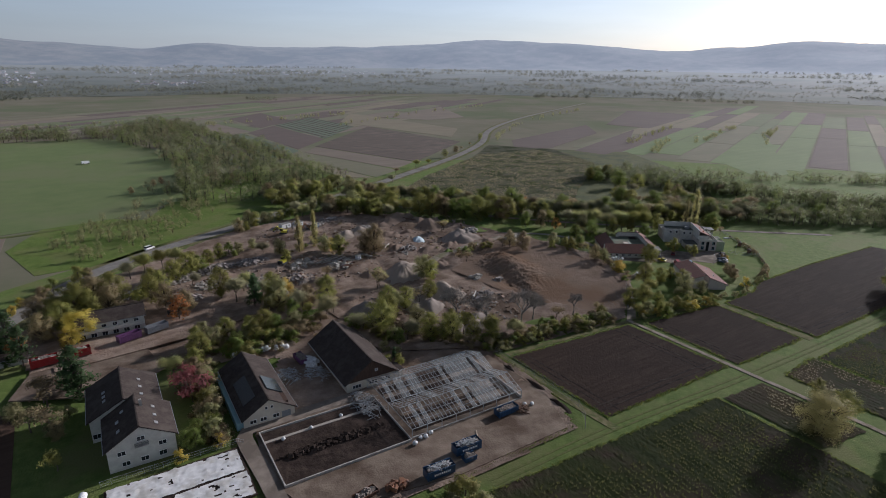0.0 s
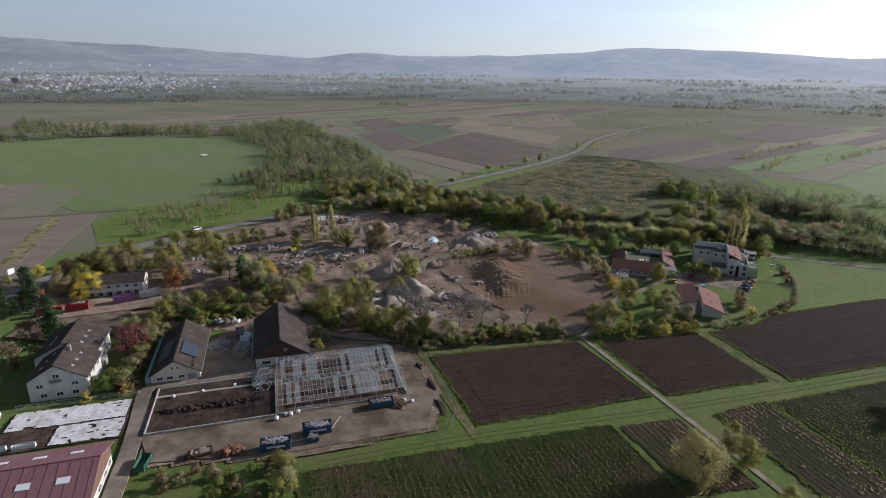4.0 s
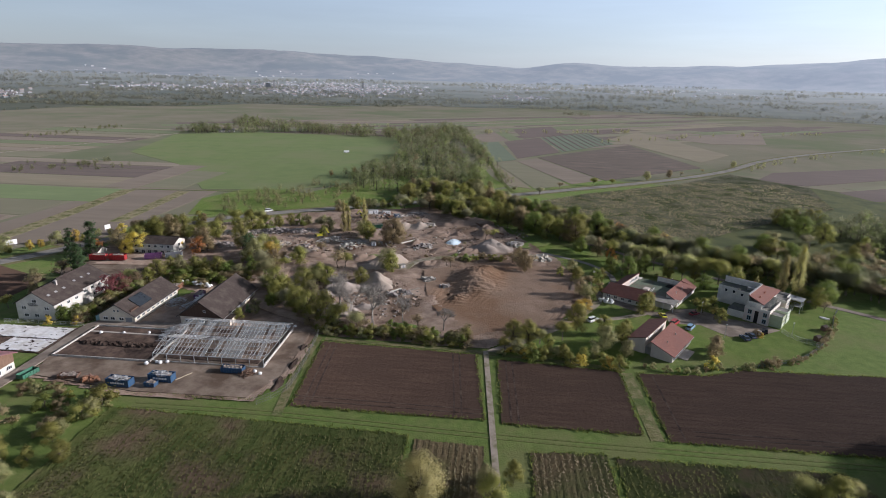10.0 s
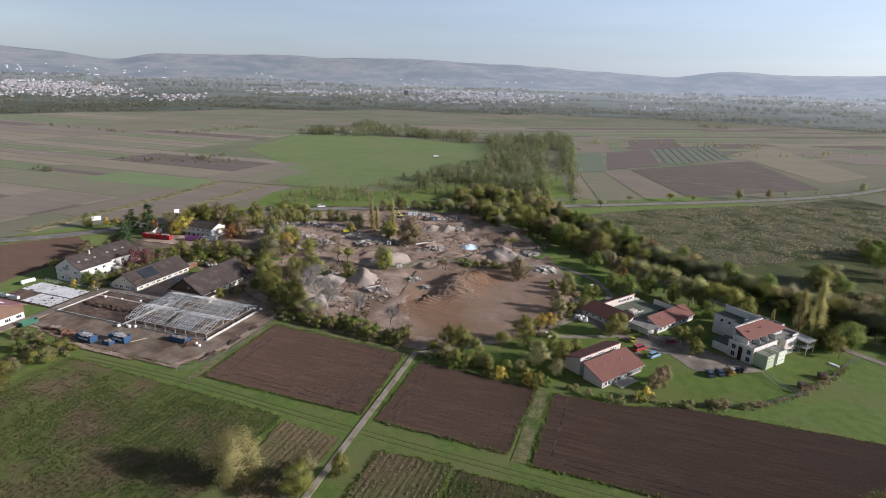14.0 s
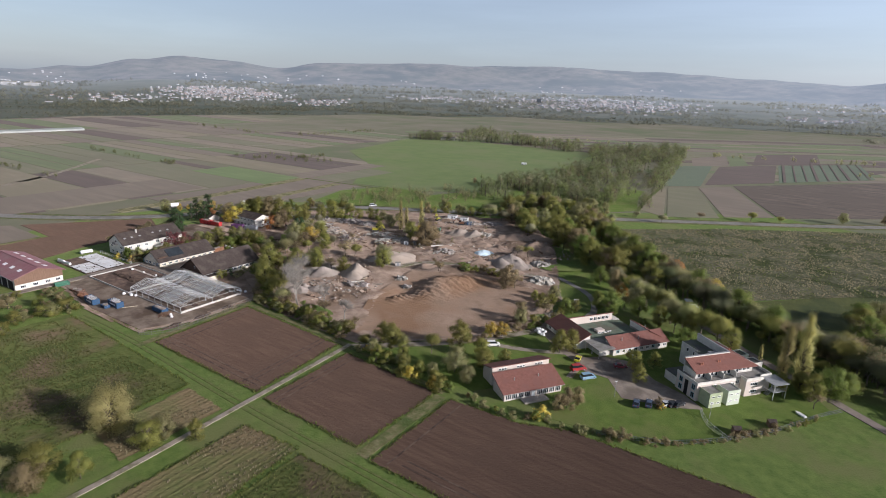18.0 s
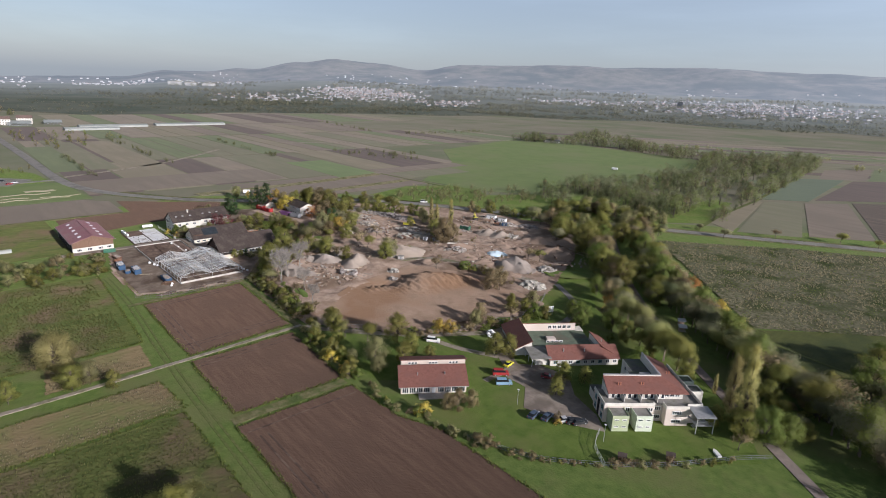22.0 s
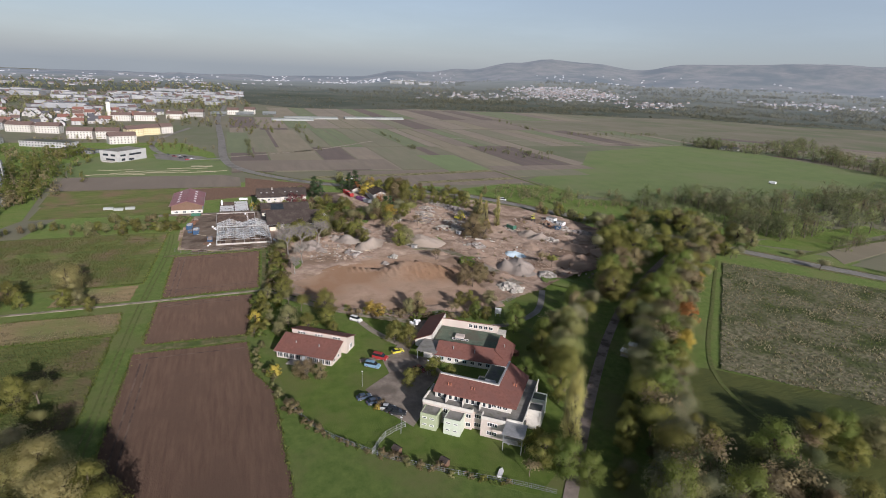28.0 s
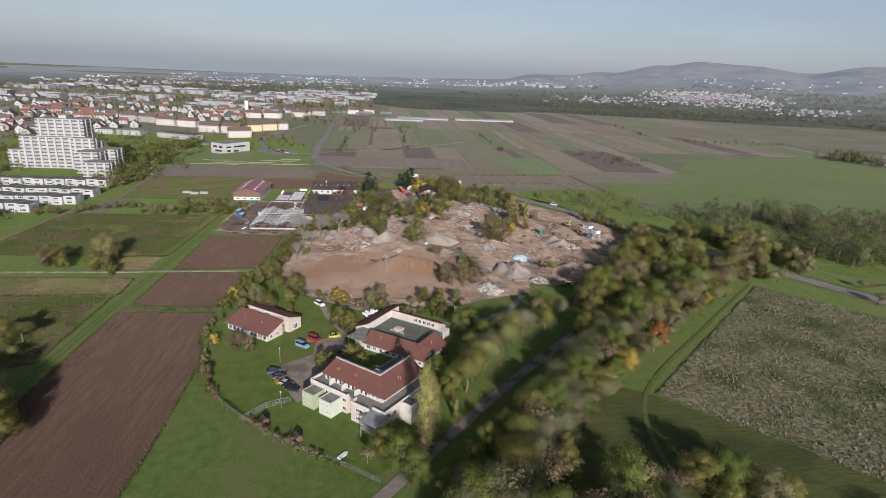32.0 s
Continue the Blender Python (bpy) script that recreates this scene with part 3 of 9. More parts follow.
ribbon("wheel_track", [(64, 81.4), (101, 81.6), (156, 78.6), (200, 77.2), (300, 75.5)], 0.6, 0.13, M["track_grass"], "worn wheel rut in the grass", "track")
ribbon("wheel_track", [(64, 79.6), (101, 79.8), (156, 76.8), (200, 75.4), (300, 73.7)], 0.6, 0.13, M["track_grass"], "worn wheel rut in the grass", "track")
ribbon("field_margin", [(200, 114), (200, 80)], 3.4, 0.16, M["dry_grass"], "dry grassy margin between two fields", "grass")
ribbon("field_margin", [(103, 80), (101, 101), (100.5, 126)], 2.6, 0.17, M["dry_grass"], "dry grassy margin beside the site fence", "grass")
ribbon("field_margin", [(103, 125), (154, 122), (200, 116)], 2.0, 0.17, M["dry_grass"], "dry grass strip below the hedge", "grass")

# meadow beyond the creek
def tufted(name, outline, mat, label, step, amp):
    xs, ys = [p[0] for p in outline], [p[1] for p in outline]
    us, vs = np.arange(min(xs), max(xs), step), np.arange(min(ys), max(ys), step)
    nv = len(vs)
    verts = [(u + crng.uniform(-.4, .4) * step, v + crng.uniform(-.4, .4) * step, 0.2 + amp * (0.5 * max(0, noise.fractal((u * 0.07, v * 0.07, 5), 1.0, 2.0, 4) + 0.3) + 0.45 * crng.random() ** 2)) for u in us for v in vs]
    faces = [(i * nv + j, (i + 1) * nv + j, (i + 1) * nv + j + 1, i * nv + j + 1) for i in range(len(us) - 1) for j in range(nv - 1) if inside((us[i] + step / 2, vs[j] + step / 2), outline)]
    return solid(name, mesh_from(name, verts, faces, M[mat]), None, label, "meadow", "", "structure")


tufted("rough_meadow", [(263, 258), (175, 350), (235, 404), (330, 470), (398, 538), (440, 470), (410, 380), (300, 294)], "rough_meadow", "rough fallow meadow of dry tufts", 0.8, 0.6)
sheet("mown_strip", [(262, 255), (258, 246), (274, 230), (300, 206), (330, 196), (430, 280), (500, 420), (440, 476), (410, 384), (300, 296)], 0.13, M["mown"], "mown green strip beside the fallow meadow", "grass")
ribbon("meadow_path", [(300, 245), (263, 255), (215, 303), (171, 350)], 1.4, 0.2, M["track_grass"], "narrow worn path along the meadow", "path")
ribbon("tarmac_path", [(345, 141), (298, 179), (259, 212), (225, 244), (197, 276), (160, 326), (146, 348)], 3.2, 0.2, M["creek_path"], "grey-brown tarmac path under the creek trees", "path")
sheet("orchard_meadow", [(-30, 284), (-44, 330), (-22, 392), (20, 362), (78, 498), (150, 480), (140, 385), (60, 334), (0, 288)], 0.12, M["lawn"], "green meadow of the old orchard", "meadow")
sheet("winter_wheat_field", [(-60, 362), (-140, 474), (-235, 545), (-290, 740), (-190, 800), (20, 800), (85, 560), (62, 420), (5, 374)], 0.14, M["wheat"], "bright green young grain field", "field")
sheet("lawn", [(226, 122), (246, 124), (262, 132), (280, 150), (296, 172), (280, 196), (262, 204), (240, 212), (214, 204), (205, 160), (222, 143)], 0.10, M["lawn"], "mown green lawn round the buildings", "lawn")
sheet("lawn", [(160, 118), (206, 122), (222, 143), (214, 166), (196, 168), (180, 140)], 0.09, M["lawn"], "lawn beside the access track", "lawn")
sheet("lawn", [(186, 222), (214, 205), (225, 222), (196, 255), (178, 262)], 0.105, M["lawn"], "green lawn between path and creek", "lawn")
sheet("parking_yard", [(236, 154), (243, 145), (257, 149), (264, 153), (258, 158), (248, 162), (240, 170), (230, 168), (222, 160), (228, 154)], 0.17, M["drive"], "worn grey-brown parking yard", "yard")
ribbon("drive", [(158, 122), (178, 140), (192, 156), (204, 178), (198, 196), (182, 234), (166, 262)], 3.2, 0.16, M["track"], "pale gravel site track", "drive")
ribbon("drive", [(204, 178), (214, 168), (226, 160), (238, 158)], 5.0, 0.18, M["drive"], "asphalt drive between the pavilions", "drive")
ribbon("drive", [(192, 152), (206, 156), (218, 162)], 2.4, 0.19, M["track"], "pale gravel path across the lawn", "drive")
ribbon("drive", [(186, 236), (206, 222), (214, 204), (212, 190)], 2.6, 0.2, M["asphalt"], "curved pale path on the lawn", "drive")
ribbon("drive", [(226, 158), (226, 147)], 2.0, 0.2, M["track"], "pale path to the pavilion door", "drive")

# the cleared site
SITE = [(22, 104), (26, 90), (60, 84), (94, 85), (100, 101), (99.5, 128), (150, 124), (158, 125), (176, 140), (190, 150), (200, 172), (192, 222), (168, 275), (128, 332), (60, 312), (0, 268), (-34, 215), (-24, 180), (6, 172), (40, 160), (24, 128)]
PIT = [(150, 130), (134, 160), (128, 198), (150, 210), (166, 214), (192, 216), (198, 195), (186, 150), (168, 136)]


def site_height(x, y):
    rough = min(1.0, max(0.15, (y - 128) / 30)) * min(1.0, max(0.3, (x - 20) / 50))
    return 0.25 + rough * (0.75 + 1.5 * noise.fractal((x * 0.045, y * 0.045, 2), 1.0, 2.0, 4)) + 0.16 * noise.noise((x * 0.4, y * 0.4, 3)) + 0.08 * noise.noise((x * 1.1, y * 1.1, 3))


def pit_height(x, y):
    a = radians(64)
    across = x * math.sin(a) - y * math.cos(a) + 9.0 * noise.noise((x * 0.022, y * 0.022, 8))
    calm = 0.45 + 0.35 * noise.noise((x * 0.03, y * 0.03, 5))
    bank = 4.2 * math.exp(-((x - 152) / 8.0) ** 2 - ((y - 187) / 12) ** 2) + 1.8 * math.exp(-((x - 158) / 5) ** 2 - ((y - 198) / 8) ** 2)
    claw = 1.3 * math.exp(-((x - 145) / 3) ** 2 - ((y - 165) / 5) ** 2) * (0.7 + 0.5 * math.sin(y * 2.4))
    hollow = -1.6 * math.exp(-((x - 142) / 5) ** 2 - ((y - 172) / 6) ** 2)
    keep = 1.0 if bank < 0.4 else 0.3
    rut = keep * 0.16 * max(-.5, math.sin(across * 2.6 + 2.5 * noise.noise((x * 0.1, y * 0.1, 9)))) * max(0, noise.noise((x * 0.045, y * 0.045, 4)) * 1.6 + 0.02)
    gully = (0.8 * noise.noise((y * 0.7, x * 0.15, 12)) + 0.5 * noise.noise((x * 0.8, y * 0.8, 13))) * min(1, bank + claw) if bank + claw > 0.2 else 0
    return 0.22 + (0.55 + calm) * min(1.0, max(0.12, (y - 130) / 25)) + bank + claw + hollow + rut + gully + 0.07 * noise.fractal((x * 0.25, y * 0.25, 6), 1.0, 2.0, 3)


def relief(name, outline, height, step, mat, label):
    xs, ys = [p[0] for p in outline], [p[1] for p in outline]
    us, vs = np.arange(min(xs), max(xs) + step, step), np.arange(min(ys), max(ys) + step, step)
    nv = len(vs)
    verts = [(u, v, max(0.08, height(u, v))) for u in us for v in vs]
    faces = [(i * nv + j, (i + 1) * nv + j, (i + 1) * nv + j + 1, i * nv + j + 1) for i in range(len(us) - 1) for j in range(nv - 1) if inside((us[i] + step / 2, vs[j] + step / 2), outline)]
    return solid(name, mesh_from(name, verts, faces, M[mat], True), None, label, "bare earth", "", "structure")


relief("site_ground", SITE, lambda x, y: site_height(x, y) - (1.4 if inside((165 + (x - 165) * 1.13, 175 + (y - 175) * 1.13), PIT) else 0), 1.1, "earth", "churned brown earth of the cleared site")
relief("excavated_ground", PIT, pit_height, 0.5, "red_earth", "reddish earth with machine tracks and a cut bank")
sheet("nursery_yard", [(24, 100), (27, 91), (60, 86), (92, 86.5), (98, 101), (97, 128), (50, 128), (24, 127), (20, 100)], 0.52, M["yard"], "compacted grey-brown nursery yard", "yard")
ribbon("yard_lane", [(21.5, 70), (21.8, 100), (20.5, 124), (22, 127), (50, 127.5)], 4.0, 0.58, M["drive"], "worn asphalt lane beside the planting bed", "lane")
ribbon("site_track", [(100, 134), (70, 150), (68, 175), (60, 200), (20, 190), (-20, 185)], 4.5, 1.3, M["earth"], "rutted earth track through the site", "track")
ribbon("site_track", [(128, 172), (118, 190), (126, 212), (150, 222), (180, 228)], 4.0, 1.35, M["track"], "pale haul track across the site", "track")
sheet("gravel_yard", [(-30, 172), (-26, 186), (4, 190), (8, 170), (-4, 160)], 1.0, M["yard"], "pale gravel yard behind the house", "yard")

# patchwork of fields
FIELD_MATS = ["far_soil", "far_brown", "far_green", "far_stubble", "far_pale", "far_brown", "far_dull"]


def patch(x0, y0, x1, y1, mat, turn=0.0, ox=0.0, oy=0.0, z=0.1):
    c, s = math.cos(turn), math.sin(turn)
    pts = [(ox + x * c - y * s, oy + x * s + y * c) for x, y in ((x0, y0), (x1, y0), (x1, y1), (x0, y1))]
    sheet("field_strip", pts, z, M[mat], {"far_soil": "dark brown bare field strip", "far_green": "green sown field strip", "far_wheat": "bright green sown field strip"}.get(mat, "dull brown and green field strip"), "field")


frng = random.Random(4)
for x0, x1, ya, yb, w in ((-285, -125, 112, 335, (30, 60)), (-505, -290, 112, 480, (16, 34)), (-700, -510, 112, 640, (20, 46)), (-960, -705, 190, 900, (26, 60)), (-500, -292, 485, 800, (24, 50)), (-290, -115, 355, 480, (18, 44)), (-1350, -965, 260, 1100, (40, 90))):
    y = ya
    while y < yb:
        d = frng.uniform(*w)
        patch(x0, y, x1, min(y + d - 2, yb), frng.choice(FIELD_MATS), z=0.1)
        y += d
patch(-215, 306, -105, 350, "far_wheat", z=0.16)
patch(-120, 210, -46, 360, "far_brown", z=0.15)
ribbon("field_margin", [(-60, 258), (-64, 300), (-69, 351)], 9, 0.24, M["tussock"], "wide dry grassy strip between fields", "grass")
ribbon("field_margin", [(-94, 174), (-99, 260), (-110, 349)], 10, 0.24, M["tussock"], "wide dry grassy strip between fields", "grass")
ribbon("field_margin", [(-110, 352), (-60, 357), (-20, 362)], 3, 0.2, M["track_grass"], "grassy headland track", "grass")
patch(-136, 357, -110, 470, "far_brown", z=0.16)
patch(-108, 360, -76, 440, "far_dull", z=0.16)
ribbon("field_margin", [(-388, 395), (-357, 480), (-291, 750)], 4, 0.2, M["track"], "pale farm track between far fields", "track")
sheet("ploughed_field", [(-58, 81), (-60, 121), (-98, 122), (-60, 178), (-28, 165), (-26, 122), (-14, 81)], 0.155, M["soil"], "dark ploughed field behind the house", "field")
sheet("crop_field", [(-112, -8), (-114, 104), (-100, 118), (-63, 118), (-62, -6)], 0.15, M["far_brown"], "brown harvested strip below the park", "field")
sheet("crop_field", [(-58, -4), (-60, 76), (-20, 77), (-17, 0)], 0.16, M["crop"], "dark green crop field near the town", "field")
sheet("crop_field", [(-14, 2), (-17, 77), (17, 78), (19, 4)], 0.17, M["crop"], "dark brown and green crop strip", "field")
ribbon("field_margin", [(-15.5, 0), (-18.5, 77)], 2.4, 0.18, M["dry_grass"], "dry grassy margin between two crops", "grass")
ribbon("field_margin", [(-60, -8), (-61.5, 118)], 3.0, 0.18, M["dry_grass"], "dry grassy margin between two crops", "grass")
sheet("town_green", [(-330, -230), (-330, 60), (-245, 95), (-200, 100), (-116, -14), (-62, -9), (19, 1), (58, -12), (140, -15), (140, -130), (-60, -200)], 0.085, M["lawn"], "green lawns and gardens of the housing estate", "lawn")
sheet("park_lawn", [(-116, -14), (-116, 112), (-190, 104), (-200, 60), (-235, 0), (-170, -30)], 0.14, M["wheat"], "green park lawn with sandy bike trail", "lawn")
for x, y0, y1, w in ((-124, 4, 46, 1.6), (-130, 20, 100, 2.0), (-138, 30, 78, 1.5), (-146, 8, 34, 1.6), (-150, 60, 92, 2.4), (-160, 78, 96, 5.0), (-134, 84, 108, 1.4)):
    n = max(3, int((y1 - y0) / 7))
    ribbon("bike_trail", [(x + 1.7 * math.sin(2.2 * k + x), y0 + (y1 - y0) * k / n) for k in range(n + 1)], w, 0.26, M["sand"], "pale sandy winding bike trail", "trail")
patch(-190, 112, -130, 262, "far_brown", z=0.17)
patch(-440, 108, -245, 134, "far_green", z=0.17)
patch(-478, 136, -246, 160, "far_dull", z=0.17)
patch(-480, 164, -250, 200, "far_stubble", z=0.17)
turn = radians(38)
# plots beside the road, then long strips beyond
for mat, pts in (("far_kale", ((150, 555), (135, 745), (170, 780), (188, 592))), ("far_dull", ((166, 552), (187, 578), (227, 440), (195, 418))), ("far_stubble", ((172, 430), (155, 545), (165, 550), (193, 416))), ("far_brown", ((189, 578), (212, 612), (260, 472), (229, 447))), ("far_soil", ((178, 782), (236, 862), (246, 676), (190, 604))),
                 ("far_kale", ((238, 864), (331, 975), (339, 800), (250, 682))), ("far_weeds", ((214, 618), (358, 791), (385, 579), (263, 472))), ("far_brown", ((130, 860), (165, 935), (186, 800), (150, 762))), ("far_green", ((167, 935), (182, 955), (207, 828), (188, 800))), ("far_soil", ((200, 1000), (278, 1100), (285, 935), (210, 835))),
                 ("far_stubble", ((345, 870), (429, 1030), (464, 706), (400, 623))), ("far_brown", ((439, 934), (682, 1110), (583, 865), (496, 845))), ("far_soil", ((404, 497), (450, 560), (684, 662), (611, 570), (444, 483))), ("far_soil", ((463, 418), (455, 455), (701, 580), (521, 440))), ("far_soil", ((722, 655), (1003, 853), (1048, 717), (735, 580))), ("far_wheat", ((480, 259), (532, 331), (828, 452), (521, 257)))):
    sheet("field_strip", list(pts), 0.17, M[mat], {"far_soil": "dark brown bare field plot", "far_kale": "blue-green kale plot in rows", "far_weeds": "dark withered weeds on a fallow plot", "far_wheat": "pale bright green grass plot", "far_green": "narrow green sown strip"}.get(mat, "dull brown and green field plot"), "field")
for k in range(9):
    f = (k + .5) / 9
    ribbon("field_margin", [(238 + 93 * f, 864 + 111 * f), (250 + 89 * f, 682 + 118 * f)], 1.6 if k % 3 else 3.0, 0.42, M["far_soil"], "bare strip between kale rows", "field")
sheet("creek_meadow", [(148, 394), (138, 470), (133, 520), (152, 520), (160, 470), (172, 424)], 0.16, M["lawn"], "small green meadow beside the creek", "meadow")
ribbon("farm_track", [(176, 400), (166, 470), (158, 560), (132, 750), (110, 900)], 3, 0.2, M["track_grass"], "grassy farm track along the creek", "track")
b = 194
while b < 760:
    depth = frng.uniform(14, 40)
    a = -60 + frng.uniform(0, 60) - b * 0.12
    while a < 1000:
        w = frng.uniform(90, 330)
        patch(a, b, a + w - 3, b + depth - 2, frng.choice(["far_soil", "far_soil", "far_brown", "far_green", "far_green", "far_stubble", "far_dull", "far_dull"]), turn, 155, 380)
        a += w
    b += depth
ways = radians(24)
b = 0
while b < 430:
    depth = frng.uniform(14, 34)
    a = frng.uniform(0, 40)
    while a < 760:
        w = frng.uniform(160, 380)
        patch(a, -b - depth + 2, a + w - 3, -b, frng.choice(["far_green", "far_wheat", "far_stubble", "far_soil", "far_dull", "far_wheat", "far_soil"]), ways, 452, 470, 0.12)
        a += w
    b += depth


def tufts(name, spots, mat, label, h0, h1, blades=4):
    """Loose tufts of grass blades, gathered in one piece."""
    rng = np.random.default_rng(len(spots))
    c = np.repeat(np.array([(x, y, z) for x, y, z in spots]), blades, 0)
    n = len(c)
    a = rng.uniform(0, 6.283, n)
    h = rng.uniform(h0, h1, n)
    side = np.stack([-np.sin(a), np.cos(a), np.zeros(n)], 1) * (h * .35)[:, None]
    lean = np.stack([np.cos(a), np.sin(a), np.zeros(n)], 1) * (h * rng.uniform(.2, .8, n))[:, None]
    c = c + rng.normal(0, 1, (n, 3)) * np.array([.18, .18, 0])
    v = np.stack([c - side, c + side, c + lean + np.array([0, 0, 1]) * h[:, None]], 1).reshape(-1, 3)
    me = mesh_from(name, v.tolist(), np.arange(3 * n).reshape(-1, 3).tolist(), M[mat])
    return solid(name, me, None, label, "grass", "", "stuff")


fringe = []
for loop in ([(105, 84.5), (103, 123), (154, 120), (157, 84), (105, 84.5)], [(161.5, 83), (160.8, 117.5), (198, 114.5), (197, 82), (161.5, 83)], [(345, 78), (203, 80), (203.5, 114), (224, 115), (237, 120), (284, 121), (340, 119)], [(59, 78.5), (138, 75.5), (139, 40), (138, -12)], [(168, 10), (168, 72), (186, 73), (187, 10)], [(188, 5), (188, 72), (240, 72), (262, 0)], [(60, 85), (94, 86), (100, 101), (99.5, 127)]):
    for (xa, ya), (xb, yb) in zip(loop, loop[1:]):
        n = int(math.hypot(xb - xa, yb - ya) / 0.28)
        for k in range(n):
            f = k / n
            if noise.noise((k * .11, xa, 3)) > -.25:
                fringe.append((xa + (xb - xa) * f + crng.gauss(0, .35), ya + (yb - ya) * f + crng.gauss(0, .35), 0.15))
tufts("grass_fringe", fringe, "green_tuft", "uneven grass fringe along the field edges", 0.2, 0.6)
for field, lab, mat, pitch, gap, up in (([(62, -8), (61, 75), (136, 72), (137, 40), (136, -11)], "withered rows of low crop plants", "crop_tuft", 1.5, 0.75, .55), ([(190, 6), (190, 70), (239, 70), (259, 2)], "weedy rows of low crop plants", "crop_tuft", 1.5, 0.8, .5), ([(169, 11), (169, 71), (185, 72), (186, 11)], "dry stubble rows with weeds", "dry_tuft", 1.6, 0.7, .5), ([(142, 49), (141, 73), (156, 72), (156, 47)], "dry stubble rows beside the lane", "dry_tuft", 1.6, 0.7, .5)):
    spots = []
    for x in np.arange(min(q[0] for q in field), max(q[0] for q in field), pitch):
        for y in np.arange(min(q[1] for q in field), max(q[1] for q in field), gap):
            if inside((x, y), field) and noise.noise((x * .06, y * .035, 23)) + .5 * noise.noise((x * .3, y * .3, 2)) > -.28:
                spots.append((x + crng.uniform(-.25, .25), y + crng.uniform(-.4, .4), .3))
    tufts("crop_rows", spots, mat, lab, .22, up, 4)
MEADOW = [(263, 258), (175, 350), (235, 404), (330, 470), (398, 538), (440, 470), (410, 380), (300, 294)]
for mat, count, top, lab in (("dry_tuft", 9000, 1.5, "dry brown tufts of the fallow meadow"), ("green_tuft", 4500, 1.0, "green weed tufts of the fallow meadow")):
    spots = []
    while len(spots) < count:
        x, y = crng.uniform(170, 420), crng.uniform(255, 480)
        k = noise.fractal((x * .09, y * .09, 9), 1.0, 2.0, 3)
        if inside((x, y), MEADOW) and (k > -.1 if mat == "dry_tuft" else k < .12):
            spots.append((x, y, 0.3))
    tufts("meadow_tufts", spots, mat, lab, 0.22, top * .6, 3)
# ---- building kit ----
class Shape:
    """Gathers boxes, prisms and panels for one mesh."""

    def __init__(self):
        self.v, self.f = [], []

    def add(self, verts, faces):
        n = len(self.v)
        self.v += [tuple(p) for p in verts]
        self.f += [tuple(i + n for i in f) for f in faces]
        return self

    def box(self, x0, y0, z0, x1, y1, z1, m=None):
        p = [Vector(q) for q in ((x0, y0, z0), (x1, y0, z0), (x1, y1, z0), (x0, y1, z0), (x0, y0, z1), (x1, y0, z1), (x1, y1, z1), (x0, y1, z1))]
        if m is not None:
            p = [m @ q for q in p]
        return self.add(p, [(0, 3, 2, 1), (4, 5, 6, 7), (0, 1, 5, 4), (1, 2, 6, 5), (2, 3, 7, 6), (3, 0, 4, 7)])

    def prism(self, outline, z0, z1):
        n = len(outline)
        area = sum(outline[i][0] * outline[(i + 1) % n][1] - outline[(i + 1) % n][0] * outline[i][1] for i in range(n))
        o = outline if area > 0 else outline[::-1]
        return self.add([(x, y, z0) for x, y in o] + [(x, y, z1) for x, y in o], [tuple(range(n - 1, -1, -1)), tuple(range(n, 2 * n))] + [(i, (i + 1) % n, (i + 1) % n + n, i + n) for i in range(n)])

    def slab(self, quad, thick):
        """A plate with four upper corners (anticlockwise from above)."""
        return self.add(list(quad) + [(x, y, z - thick) for x, y, z in quad], [(0, 1, 2, 3), (7, 6, 5, 4), (0, 4, 5, 1), (1, 5, 6, 2), (2, 6, 7, 3), (3, 7, 4, 0)])

    def beam(self, a, b, w, h=None):
        a, b = Vector(a), Vector(b)
        d = b - a
        if d.length < 1e-5:
            return self
        q = d.to_track_quat('X', 'Z').to_matrix().to_4x4()
        return self.box(0, -w / 2, -(h or w) / 2, d.length, w / 2, (h or w) / 2, Matrix.Translation(a) @ q)

    def tube(self, a, b, r0, r1, n=6):
        a, b = Vector(a), Vector(b)
        q = (b - a).to_track_quat('Z', 'Y')
        ring = [Vector((math.cos(6.2832 * i / n), math.sin(6.2832 * i / n), 0)) for i in range(n)]
        return self.add([a + q @ (p * r0) for p in ring] + [b + q @ (p * r1) for p in ring], [(i, (i + 1) % n, (i + 1) % n + n, i + n) for i in range(n)] + [tuple(range(n - 1, -1, -1)), tuple(range(n, 2 * n))])

    def mesh(self, name, mat, smooth=False):
        return mesh_from(name, self.v, self.f, M[mat] if isinstance(mat, str) else mat, smooth)


def part(name, shape, mat, parent, label=""):
    """Links one mesh as a part of a thing."""
    me = shape if isinstance(shape, bpy.types.Mesh) else shape.mesh(name, mat)
    return solid(name, me, parent, label)


def thing(name, x, y, turn, label, category, group="", z=0.0, kind=""):
    ob = tagged(new(name), label, category, group, kind)
    ob.matrix_basis = pose(x, y, z, 0, 0, turn)
    return ob


WINDOW_CACHE = {}


